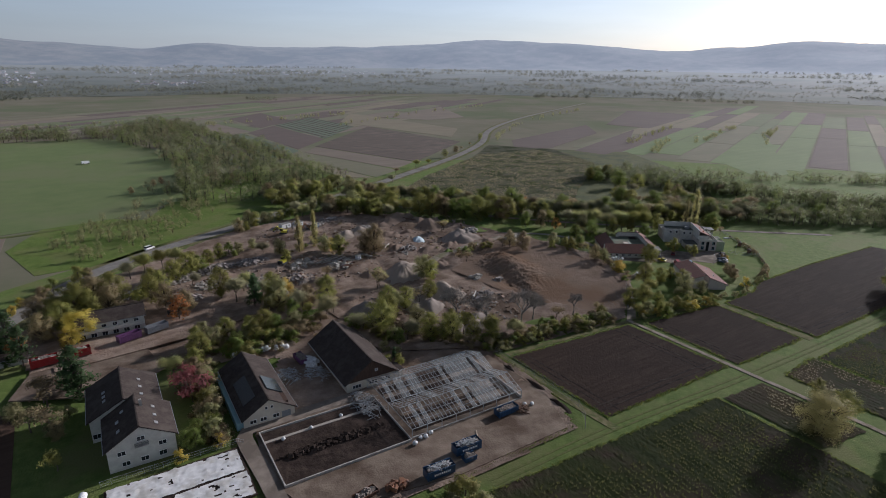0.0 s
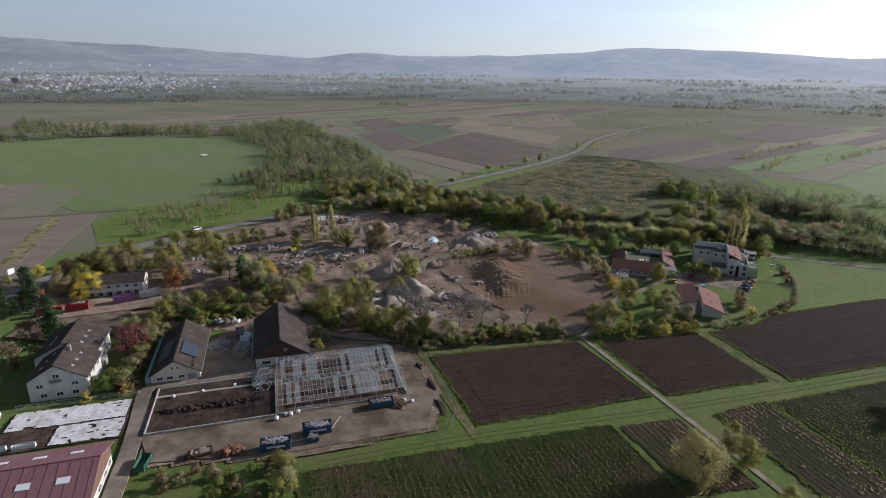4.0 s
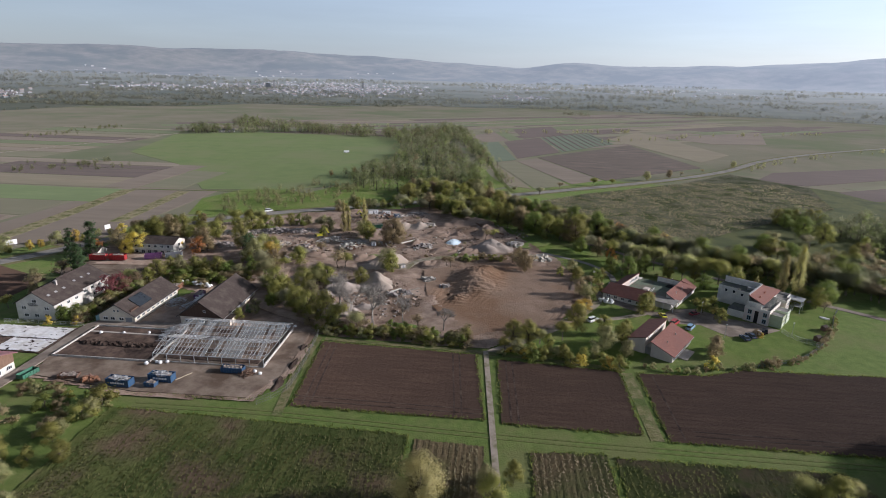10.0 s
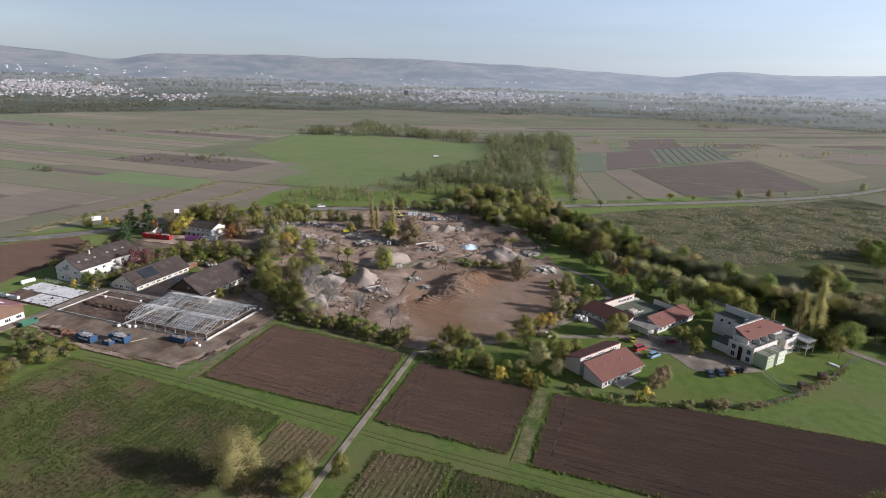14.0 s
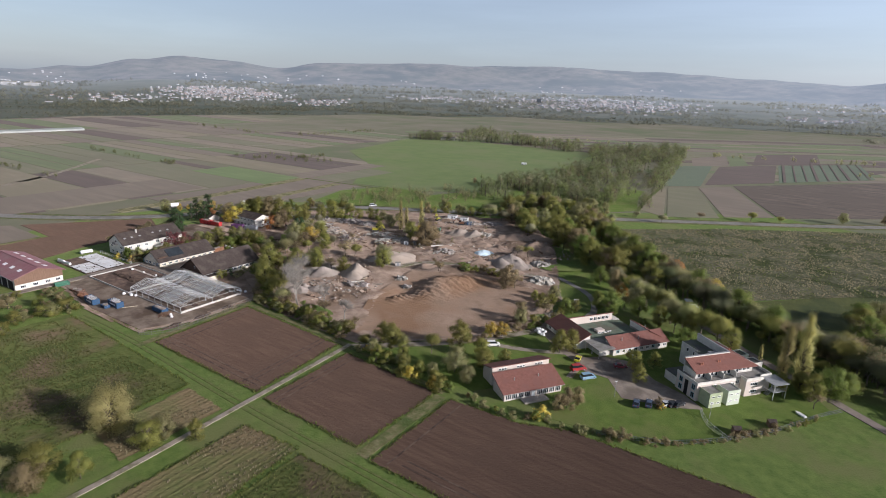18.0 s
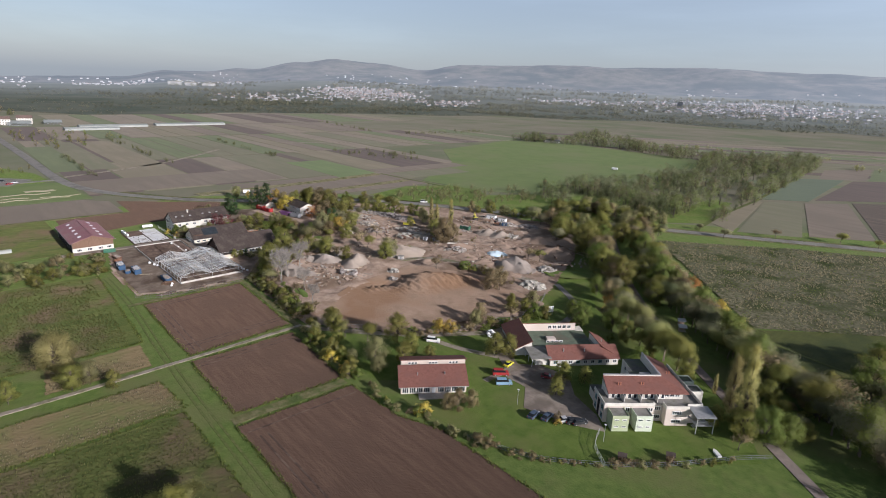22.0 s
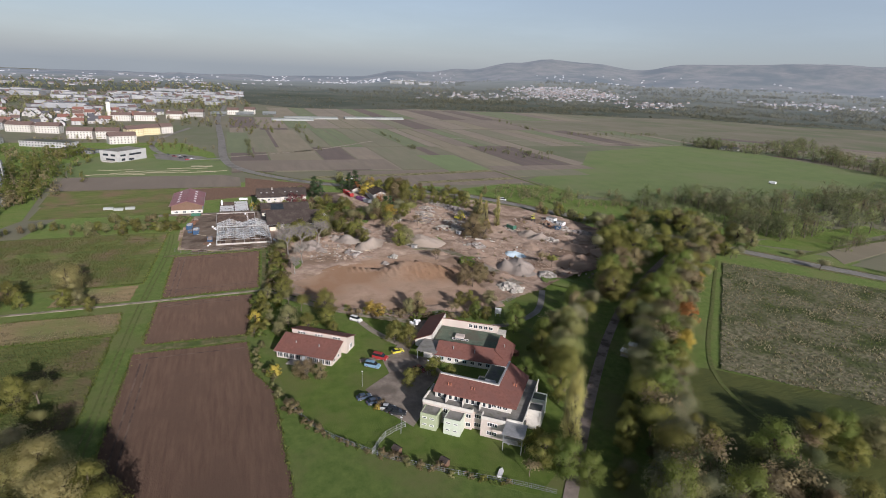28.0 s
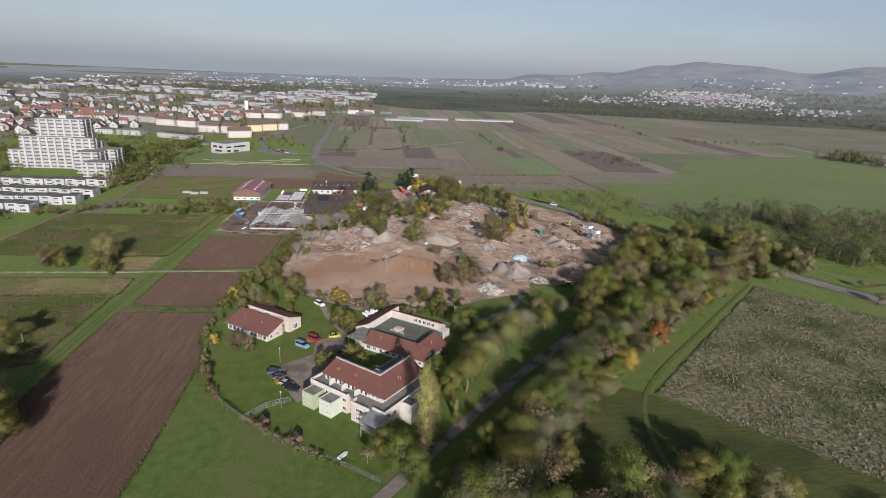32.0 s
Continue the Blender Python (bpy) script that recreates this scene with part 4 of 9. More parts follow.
def window(root, x, y, z, facing, w=1.2, h=1.2, mullions=1, name="window", frame_mat="window_frame"):
    """A window on a wall: frame, mullions and a pane; facing in degrees, 0 is +x."""
    key = (w, h, mullions, frame_mat, name)
    if key not in WINDOW_CACHE:
        s = Shape()
        t = 0.09
        s.box(-0.02, -w / 2, -h / 2, 0.10, w / 2, -h / 2 + t).box(-0.02, -w / 2, h / 2 - t, 0.10, w / 2, h / 2)
        s.box(-0.02, -w / 2, -h / 2 + t, 0.10, -w / 2 + t, h / 2 - t).box(-0.02, w / 2 - t, -h / 2 + t, 0.10, w / 2, h / 2 - t)
        for k in range(1, mullions + 1):
            yy = -w / 2 + w * k / (mullions + 1)
            s.box(-0.02, yy - 0.04, -h / 2 + t, 0.09, yy + 0.04, h / 2 - t)
        WINDOW_CACHE[key] = (s.mesh(name, frame_mat), Shape().box(-0.02, -w / 2 + t, -h / 2 + t, 0.03, w / 2 - t, h / 2 - t).mesh("pane", "glass"))
    f, p = WINDOW_CACHE[key]
    ob = solid(name, f, root)
    ob.matrix_basis = pose(x, y, z, 0, 0, facing)
    solid("pane", p, ob)
    return ob


def gable_house(name, x0, y0, x1, y1, eave, ridge, along, wall, roof, label, category="house", over=0.6, ridge_at=None, thick=0.28, base=0.0):
    root = thing(name, (x0 + x1) / 2, (y0 + y1) / 2, 0, label, category)
    w, d = (x1 - x0) / 2, (y1 - y0) / 2
    if along == "x":
        w, d = d, w
    r = (ridge_at if ridge_at is not None else 0.0)
    def tr(p):
        return p if along == "y" else (p[1], -p[0], p[2])
    b = base - 0.5
    v = [(-w, -d, b), (w, -d, b), (w, d, b), (-w, d, b), (-w, -d, eave), (w, -d, eave), (w, d, eave), (-w, d, eave), (r, -d, ridge), (r, d, ridge)]
    f = [(0, 1, 5, 8, 4), (2, 3, 7, 9, 6), (1, 2, 6, 5), (3, 0, 4, 7), (4, 8, 9, 7), (8, 5, 6, 9)]
    part("wall", Shape().add([tr(p) for p in v], f), wall, root)
    sl, sr = (ridge - eave) / (w + r), (ridge - eave) / (w - r)
    o = over
    for sgn, slope in ((-1, sl), (1, sr)):
        xe = sgn * (w + o)
        ze = eave - o * slope + 0.05 + thick
        q = [(r, -d - o, ridge + 0.05 + thick), (xe, -d - o, ze), (xe, d + o, ze), (r, d + o, ridge + 0.05 + thick)]
        if sgn < 0:
            q = q[::-1]
        q = [tr(p) for p in q]
        part("roof", Shape().slab(q, thick), roof, root)
    part("ridge_cap", Shape().beam(tr((r, -d - o, ridge + 0.12 + thick)), tr((r, d + o, ridge + 0.12 + thick)), 0.35, 0.18), roof, root)
    for sgn, slope in ((-1, sl), (1, sr)):
        part("gutter", Shape().beam(tr((sgn * (w + o + .06), -d - o, eave - o * slope + .15)), tr((sgn * (w + o + .06), d + o, eave - o * slope + .15)), 0.14, 0.12), "metal", root)
    return root


# ---- houses beside the nursery ----
def white_house():
    h = gable_house("house", -8, 127, 6, 141, 6.0, 10.2, "y", "white_wall", "dark_roof", "white two-storey house with a dark gabled roof")
    for z, xs in ((1.6, (-3.6, 0.2)), (4.4, (-4.2, 4.2)), (7.0, (0.0,))):
        for x in xs:
            window(h, x, -7, z, -90, 1.7, 1.2, 1)
    window(h, 4.0, -7, 1.7, -90, 1.7, 1.3, 1)
    for y in (-4, 0, 4):
        window(h, 7, y, 4.4, 0, 1.6, 1.2, 1)
        window(h, 7, y, 1.6, 0, 1.6, 1.2, 1)
    b = part("balcony", Shape().box(-1.4, -8.2, 5.5, 1.4, -7, 5.65), "concrete", h, "small concrete balcony")
    s = Shape()
    for k in range(15):
        s.box(-1.4 + 0.2 * k - .02, -8.2, 5.65, -1.4 + 0.2 * k + .02, -8.16, 6.6)
    s.box(-1.4, -8.22, 6.6, 1.4, -8.12, 6.68)
    part("railing", s, "dark_metal", b)
    for x, y in ((-4.2, -3.5), (-4.2, 0.5), (-3.0, 3.5), (3.6, -4.5), (3.6, -1), (3.6, 3)):
        z = 10.2 - abs(x) * 0.6 + 0.42
        sk = part("skylight", Shape().box(-0.4, -0.5, -0.06, 0.4, 0.5, 0.08), "zinc", h, "small grey roof window")
        sk.matrix_basis = Matrix.Translation((x, y, z)) @ Euler((0, math.atan(0.6) * (1 if x > 0 else -1), 0)).to_matrix().to_4x4()
    part("chimney", Shape().box(0.8, 2.2, 9.2, 1.5, 2.9, 11.4), "concrete", h)
    g = gable_house("house", -11, 141.4, 4.5, 158, 6.0, 10.0, "y", "white_wall", "dark_roof", "rear half of the white house with a dark roof")
    window(g, -6.6, -8.3, 1.7, -90, 2.0, 1.4, 1)
    for y in (-5, -1, 3):
        window(g, 7.75, y, 4.4, 0, 1.6, 1.2, 1)
        window(g, 7.75, y + 1, 1.6, 0, 1.8, 1.4, 1)
        sk = part("skylight", Shape().box(-0.4, -0.5, -0.06, 0.4, 0.5, 0.08), "zinc", g, "small grey roof window")
        sk.matrix_basis = Matrix.Translation((4.0, y, 10 - 4.0 * 0.516 + 0.42)) @ Euler((0, math.atan(0.516), 0)).to_matrix().to_4x4()
    for k in range(3):
        sk = part("skylight", Shape().box(-0.4, -0.5, -0.06, 0.4, 0.5, 0.08), "zinc", g, "small grey roof window")
        sk.matrix_basis = Matrix.Translation((-4.2, -4 + 2.2 * k, 10 - 4.2 * 0.516 + 0.42)) @ Euler((0, -math.atan(0.516), 0)).to_matrix().to_4x4()
    part("porch", Shape().box(7.75, -7.8, -0.5, 9.6, -3.5, 2.8), "white_wall", g, "white ground-floor porch")


white_house()


def workshop():
    h = gable_house("workshop", 21.5, 128, 34.5, 156, 2.9, 6.9, "y", "cream_wall", "dark_roof", "low cream workshop with a dark gabled roof", "workshop")
    for x in (-4.2, -1.6, 1.6):
        window(h, x, -14, 1.7, -90, 1.7, 1.1, 1)
    part("door", Shape().box(3.1, -14.08, -0.4, 5.4, -13.9, 2.3), "door_grey", h, "grey sliding gate")
    for x in (-0.7, 0.7):
        window(h, x, -14, 4.6, -90, 0.7, 0.9, 0)
    for k in range(9):
        window(h, 6.5, -12 + 3.0 * k, 1.7, 0, 1.9, 1.0, 2)
    sl = (6.9 - 2.9) / 6.5
    d = part("roof_hatch", Shape().slab([(1.2, -8.5, 6.9 - 1.2 * sl + .75), (5.2, -8.5, 6.9 - 5.2 * sl + .75), (5.2, -1.0, 6.9 - 5.2 * sl + .75), (1.2, -1.0, 6.9 - 1.2 * sl + .75)], 0.3), "glass", h, "raised grey dormer panel")
    part("dormer_window", Shape().box(4.0, -13.5, 4.2, 5.1, -9.2, 4.75), "dark_wood", h, "dark wood dormer strip")
    part("roof_panel", Shape().slab([(-5.4, -9.5, 6.9 - 5.4 * sl + .55), (-2.2, -9.5, 6.9 - 2.2 * sl + .55), (-2.2, 2.5, 6.9 - 2.2 * sl + .55), (-5.4, 2.5, 6.9 - 5.4 * sl + .55)], 0.15), "dark_metal", h, "pale sheet panel on the roof")
    part("lean_to", Shape().box(-8.2, -13.6, -0.5, -6.5, 13.6, 2.2), "teal_wall", h, "teal glazed lean-to wall")


workshop()


def barn():
    h = gable_house("barn", 50, 130, 65, 158.5, 3.7, 8.8, "y", "cream_wall", "dark_roof", "long barn with dark roof and wooden gable", "barn", 1.0)
    part("gable_cladding", Shape().add([(-7.5, -14.42, 3.2), (7.5, -14.42, 3.2), (7.5, -14.42, 3.7), (0, -14.42, 8.75), (-7.5, -14.42, 3.7), (-7.5, -14.25, 3.2), (7.5, -14.25, 3.2), (7.5, -14.25, 3.7), (0, -14.25, 8.75), (-7.5, -14.25, 3.7)], [(0, 1, 2, 3, 4), (0, 5, 6, 1), (1, 6, 7, 2), (2, 7, 8, 3), (3, 8, 9, 4), (4, 9, 5, 0)]), "dark_wood", h, "dark brown timber cladding")
    for k in range(14):
        x = -7 + k * 1.07
        part("board_batten", Shape().box(x, -14.47, 3.2, x + 0.08, -14.42, 3.7 + (7.5 - abs(x)) * 0.66), "dark_wood", h)
    window(h, 1.5, -14.45, 5.4, -90, 0.8, 0.8, 0)
    for x in (-4.5, 0.5, 4.6):
        window(h, x, -14.25, 1.7, -90, 2.6, 1.2, 2)
    for k in range(8):
        window(h, 7.5, -12 + 3.3 * k, 2.1, 0, 2.6, 1.3, 2)
    for k in range(12):
        part("rafter_end", Shape().box(7.0, -13.6 + 2.4 * k, 3.3, 8.6, -13.4 + 2.4 * k, 3.5), "dark_wood", h)
    part("annex", Shape().box(7.5, -14.0, -0.5, 10.2, -9.5, 2.6), "cream_wall", h, "small flat-roofed cream annex")
    part("annex_roof", Shape().box(7.45, -14.4, 2.6, 10.6, -9.2, 2.85), "dark_roof", h)


barn()


def machine_hall():
    h = gable_house("machine_hall", -19, 76.5, 19, 94, 5.2, 8.0, "x", "white_wall", "hall_roof", "large hall with a purple-red sheet roof", "hall", 0.9)
    part("gable_cladding", Shape().add([(19.12, -8.75, 2.6), (19.12, 8.75, 2.6), (19.12, 8.75, 5.2), (19.12, 0, 7.95), (19.12, -8.75, 5.2), (18.95, -8.75, 2.6), (18.95, 8.75, 2.6), (18.95, 8.75, 5.2), (18.95, 0, 7.95), (18.95, -8.75, 5.2)], [(0, 1, 2, 3, 4), (1, 0, 5, 6), (2, 1, 6, 7), (3, 2, 7, 8), (4, 3, 8, 9), (0, 4, 9, 5)]), "brown_wood", h, "brown timber gable cladding")
    for y in (-6, -1.5, 3, 6.8):
        window(h, 19.0, y, 1.5, 0, 2.0, 1.2, 2)
    # the wall is closed; near-black plates paint the shade of its bays
    for k in range(6):
        part("hall_gate", Shape().box(-17 + 6 * k, -8.9, -0.4, -12.4 + 6 * k, -8.7, 4.4), "dark_opening", h, "near-black plate painted for the bay's shade")
    for k in range(5):
        for sgn in (-1, 1):
            y = sgn * 4.6
            z = 8.0 - abs(y) * 0.32 + 0.42
            sk = part("skylight", Shape().box(-1.2, -0.75, -0.05, 1.2, 0.75, 0.06), "white_metal", h, "pale translucent roof light")
            sk.matrix_basis = Matrix.Translation((-14 + 7 * k, y, z)) @ Euler((-math.atan(0.32) * sgn, 0, 0)).to_matrix().to_4x4()
    for k in range(19):
        for sgn in (-1, 1):
            part("roof_seam", Shape().beam((-19 + 2.1 * k, 0, 8.36), (-19 + 2.1 * k, sgn * 9.5, 8.36 - 9.5 * 0.32), 0.08, 0.08), "hall_roof", h)


machine_hall()


def back_house():
    h = gable_house("house", -14, 204, 6, 215, 5.4, 7.6, "x", "white_wall", "dark_roof", "two-storey white house with long balcony", "house")
    for k in range(6):
        window(h, -8.5 + 3.2 * k, -5.5, 4.2, -90, 1.5, 1.2, 1)
        window(h, -8.5 + 3.2 * k, -5.5, 1.4, -90, 1.8, 1.6, 1)
    for z in (1.4, 4.2):
        window(h, 10, 0, z, 0, 1.5, 1.2, 1)
    b = part("balcony", Shape().box(-9.8, -7.0, 2.6, 9.8, -5.5, 2.8), "concrete", h, "full-length balcony")
    part("parapet", Shape().box(-9.8, -7.05, 2.8, 9.8, -6.93, 3.7), "white_wall", b)
    g = gable_house("garden_shed", -34, 196, -27, 203, 2.6, 4.2, "x", "white_wall", "dark_roof", "small shed with a dark roof", "shed")
    window(g, 0, -3.5, 1.4, -90, 1.2, 1.0, 1)


back_house()


# ---- pavilion with two sloping roofs ----
def wedge(root, name, u0, v0, u1, v1, z_front, z_back, wall, roof, over=0.5, wall_label="", base=-0.5, thick=0.25):
    """A block under one sloping roof; front at v0."""
    s = Shape()
    s.add([(u0, v0, base), (u1, v0, base), (u1, v1, base), (u0, v1, base), (u0, v0, z_front), (u1, v0, z_front), (u1, v1, z_back), (u0, v1, z_back)], [(0, 1, 5, 4), (1, 2, 6, 5), (2, 3, 7, 6), (3, 0, 4, 7), (4, 5, 6, 7)])
    part("wall", s, wall, root, wall_label)
    k = (z_back - z_front) / (v1 - v0)
    t = thick + 0.02
    part("roof", Shape().slab([(u0 - over, v0 - over, z_front - k * over + t), (u1 + over, v0 - over, z_front - k * over + t), (u1 + over, v1 + over * .3, z_back + k * over * .3 + t), (u0 - over, v1 + over * .3, z_back + k * over * .3 + t)], thick), roof, root)
    low = (v0 - over, z_front - k * over) if z_front < z_back else (v1 + over * .3, z_back + k * over * .3)
    part("gutter", Shape().beam((u0 - over, low[0], low[1] + 0.1), (u1 + over, low[0], low[1] + 0.1), 0.14, 0.12), "metal", root)


def pavilion():
    p = thing("pavilion", 216.5, 122.2, 55, "single-storey pavilion with two tiled sloping roofs", "pavilion")
    wedge(p, "front", 0, 0.4, 19, 7.4, 2.6, 5.2, "pink_wall", "red_roof", 0.7)
    wedge(p, "rear", 0.5, 9.6, 20, 15.5, 5.9, 4.0, "pink_wall", "brown_roof", 0.4)
    part("link_roof", Shape().box(1, 7.4, -0.4, 18, 9.6, 2.6), "flat_roof", p, "flat link between the two wings")
    for k in range(3):
        for j in range(3):
            window(p, 3.0 + 6.2 * k + 0.95 * j, 9.6, 5.0, -90, 0.85, 0.75, 0)
    for k in range(9):
        if k != 4:
            window(p, 1.3 + 2.05 * k, 0.4, 1.35, -90, 1.85, 1.9, 2)
    for v in (2.0, 5.0):
        window(p, 19, v, 1.5, 0, 1.3, 1.2, 1)
    window(p, 20, 12.5, 1.6, 0, 2.0, 1.8, 2)
    part("door", Shape().box(8.9, 0.3, -0.3, 10.0, 0.5, 2.1), "white_metal", p, "white glazed garden door")
    part("terrace", Shape().box(5, -2.8, -0.3, 13, 0.3, 0.28), "paving", p, "small paved terrace")
    for k in (5, 13):
        part("vent_pipe", Shape().tube((k, 4, 4.0), (k, 4, 4.9), 0.15, 0.15, 8), "metal", p)


pavilion()


# ---- L-shaped low building round a court ----
def court_building():
    p = thing("court_building", 232.5, 170.4, 55, "low white building with red roofs round a court", "building")
    wedge(p, "front", 0, 0, 23, 4.6, 2.5, 4.9, "white_wall", "red_roof", 0.5)
    s = Shape().add([(18.4, 4.6, -.5), (23, 4.6, -.5), (23, 14.5, -.5), (18.4, 14.5, -.5), (18.4, 4.6, 4.9), (23, 4.6, 2.5), (23, 14.5, 2.5), (18.4, 14.5, 4.9)], [(0, 1, 5, 4), (1, 2, 6, 5), (2, 3, 7, 6), (3, 0, 4, 7), (4, 5, 6, 7)])
    part("wall", s, "white_wall", p)
    part("roof", Shape().slab([(18.2, 3.6, 5.25), (23.5, 0, 2.55), (23.5, 15, 2.55), (18.2, 15, 5.25)], 0.25), "red_roof", p)
    part("court_roof", Shape().box(-3.6, 4.7, -0.4, 18.3, 21.5, 2.5), "green_roof", p, "flat green roof of the court")
    part("parapet", Shape().box(-3.9, 4.7, 2.5, 18.3, 4.95, 3.0).box(18.05, 4.95, 2.5, 18.3, 14, 3.0), "flat_roof", p)
    # rear wing, two arms
    s = Shape().add([(-9.5, 8, -.5), (-4, 8, -.5), (-4, 27, -.5), (-9.5, 27, -.5), (-9.5, 8, 2.5), (-4, 8, 5.0), (-4, 27, 5.0), (-9.5, 27, 2.5)], [(0, 1, 5, 4), (1, 2, 6, 5), (2, 3, 7, 6), (3, 0, 4, 7), (4, 5, 6, 7)])
    part("wall", s, "white_wall", p)
    part("roof", Shape().slab([(-10.1, 7.5, 2.5), (-3.8, 7.5, 5.35), (-3.8, 26.5, 5.35), (-10.1, 27.6, 2.5)], 0.25), "red_roof", p)
    s = Shape().add([(-4, 22, -.5), (16, 22, -.5), (16, 27, -.5), (-4, 27, -.5), (-4, 22, 5.0), (16, 22, 5.0), (16, 27, 2.7), (-4, 27, 2.7)], [(0, 1, 5, 4), (1, 2, 6, 5), (2, 3, 7, 6), (3, 0, 4, 7), (4, 5, 6, 7)])
    part("wall", s, "pink_wall", p)
    part("roof", Shape().slab([(-4.1, 21.8, 5.35), (16.4, 21.8, 5.35), (16.4, 27.6, 2.6), (-9.8, 27.6, 2.6)], 0.25), "brown_roof", p)
    part("skylight_box", Shape().box(3, 13, 2.5, 6, 15.2, 3.4), "pink_wall", p, "white rooflight block in the court")
    for k in range(4):
        window(p, 2.9 + 1.5 * k, 12, 2.95, -90, 1.2, 0.6, 0)
    for k in range(5):
        window(p, 6.5 + 1.8 * k, 22, 3.7, -90, 1.4, 1.3, 1)
    for k in range(9):
        window(p, 1.8 + 2.5 * k, 0, 1.4, -90, 1.3, 1.1, 1, frame_mat="window_frame" if k % 3 else "teal_wall")
    for k in range(6):
        window(p, -9.5, 9.5 + 3.0 * k, 1.4, 180, 1.4, 1.1, 1)
    for k in range(3):
        window(p, 23, 3 + 4 * k, 1.3, 0, 1.4, 1.1, 1)
    part("entrance", Shape().box(-4.5, 1.0, -0.4, -0.3, 8, 3.0), "white_wall", p, "white entrance block")
    part("canopy", Shape().box(-6.5, -0.8, 3.0, 0.2, 8, 3.25), "flat_roof", p, "flat grey entrance canopy")
    for k in range(3):
        part("canopy_post", Shape().tube((-6.1, -0.4 + 3.8 * k, -0.3), (-6.1, -0.4 + 3.8 * k, 3.0), 0.08, 0.08, 6), "white_metal", p)
    part("end_block", Shape().box(16, 21, -0.4, 18.8, 25, 2.6), "white_wall", p, "small white end block")
    for x, y in ((5, 2.4), (12, 2.2), (20.5, 9)):
        part("vent_pipe", Shape().tube((x, y, 3.5), (x, y, 5.0), 0.15, 0.15, 8), "metal", p)
    # no hollow here: a near-black plate paints the recess's shade
    part("pergola", Shape().box(14, 6, 2.5, 17.5, 9.5, 2.7), "dark_opening", p, "near-black plate painted for a roof recess's shade")
    k = thing("play_house", 236, 197, 20, "little red wooden play house on the lawn", "play house")
    part("wall", Shape().box(-1, -0.8, 0, 1, 0.8, 1.5), "brown_wood", k)
    part("roof", Shape().slab([(-1.2, -1, 1.4), (1.2, -1, 1.4), (1.2, 0, 2.2), (-1.2, 0, 2.2)], .1).slab([(-1.2, 0, 2.2), (1.2, 0, 2.2), (1.2, 1, 1.4), (-1.2, 1, 1.4)], .1), "red_roof", k)


court_building()


# ---- three-storey ward ----
def ward():
    p = thing("care_home", 260, 160, 50.5, "three-storey white care home with red roof and terraces", "building")
    T = 5.1
    part("wall", Shape().prism([(-2.2, -3.0), (11.5, -3.0), (11.5, -2.2), (14.2, -2.2), (14.2, -4.4), (20.5, -4.4), (20.5, -3.2), (24.6, -3.2), (24.6, 19.5), (14.4, 19.5), (14.4, 5.6), (-2.2, 5.6)], -0.5, T), "pink_wall", p, "pale rendered lower storeys")
    part("terrace_deck", Shape().prism([(-2.2, -3.0), (11.5, -3.0), (11.5, -2.2), (14.2, -2.2), (14.2, -4.4), (20.5, -4.4), (20.5, -3.2), (24.6, -3.2), (24.6, 19.5), (14.4, 19.5), (14.4, 5.6), (-2.2, 5.6)], T, T + 0.12), "flat_roof", p, "grey paved roof terrace")
    s = Shape()
    for a, b in (((-2.2, -3.0), (11.5, -3.0)), ((11.5, -3.0), (11.5, -2.2)), ((14.2, -2.2), (14.2, -4.4)), ((14.2, -4.4), (20.5, -4.4)), ((20.5, -3.2), (24.6, -3.2)), ((24.6, -3.2), (24.6, 19.5)), ((-2.2, 5.6), (-2.2, -3.0))):
        s.beam((*a, T + 0.45), (*b, T + 0.45), 0.22, 0.9)
    part("parapet", s, "white_wall", p, "white terrace parapet")
    # set-back storey
    part("upper_wall", Shape().prism([(0, 0.5), (20.8, 0.5), (20.8, 17.6), (16.4, 17.6), (16.4, 5.2), (0, 5.2)], T + 0.1, 7.3), "white_wall", p, "white set-back top storey")
    k = 0.42
    t = 0.3
    part("roof", Shape().add([(-0.5, -0.2, 7.3), (22.2, -0.2, 7.3), (16.0, 5.4, 9.65), (-0.5, 5.4, 9.65), (-0.5, -0.2, 7.0), (22.2, -0.2, 7.0), (16.0, 5.4, 9.35), (-0.5, 5.4, 9.35)], [(0, 1, 2, 3), (7, 6, 5, 4), (0, 4, 5, 1), (1, 5, 6, 2), (2, 6, 7, 3), (3, 7, 4, 0)]), "red_roof", p, "red tiled sloping roof")
    part("roof", Shape().add([(22.2, -0.2, 7.3), (22.2, 17.4, 7.3), (16.0, 19.4, 9.65), (16.0, 5.4, 9.65), (22.2, -0.2, 7.0), (22.2, 17.4, 7.0), (16.0, 19.4, 9.35), (16.0, 5.4, 9.35)], [(0, 1, 2, 3), (7, 6, 5, 4), (0, 4, 5, 1), (1, 5, 6, 2), (2, 6, 7, 3), (3, 7, 4, 0)]), "red_roof", p, "red tiled sloping roof")
    part("back_wall", Shape().box(-0.3, 5.2, T, 16.2, 5.55, 9.9).box(15.8, 5.55, T, 16.15, 19, 9.9), "white_wall", p, "high white wall above the court")
    part("coping", Shape().box(-0.4, 5.1, 9.9, 16.0, 5.65, 10.0).box(15.7, 5.65, 9.9, 16.25, 19.1, 10.0), "zinc", p)
    part("court_wing", Shape().prism([(9.0, 5.6), (15.8, 5.6), (15.8, 19.5), (10.5, 19.5), (10.5, 12), (9, 12)], -0.5, 7.4), "white_wall", p, "white inner court wing")
    part("court_flat_roof", Shape().prism([(9.2, 5.8), (15.7, 5.8), (15.7, 19.3), (10.7, 19.3), (10.7, 12), (9.2, 12)], 7.4, 7.55), "dark_flat", p, "dark flat roof")
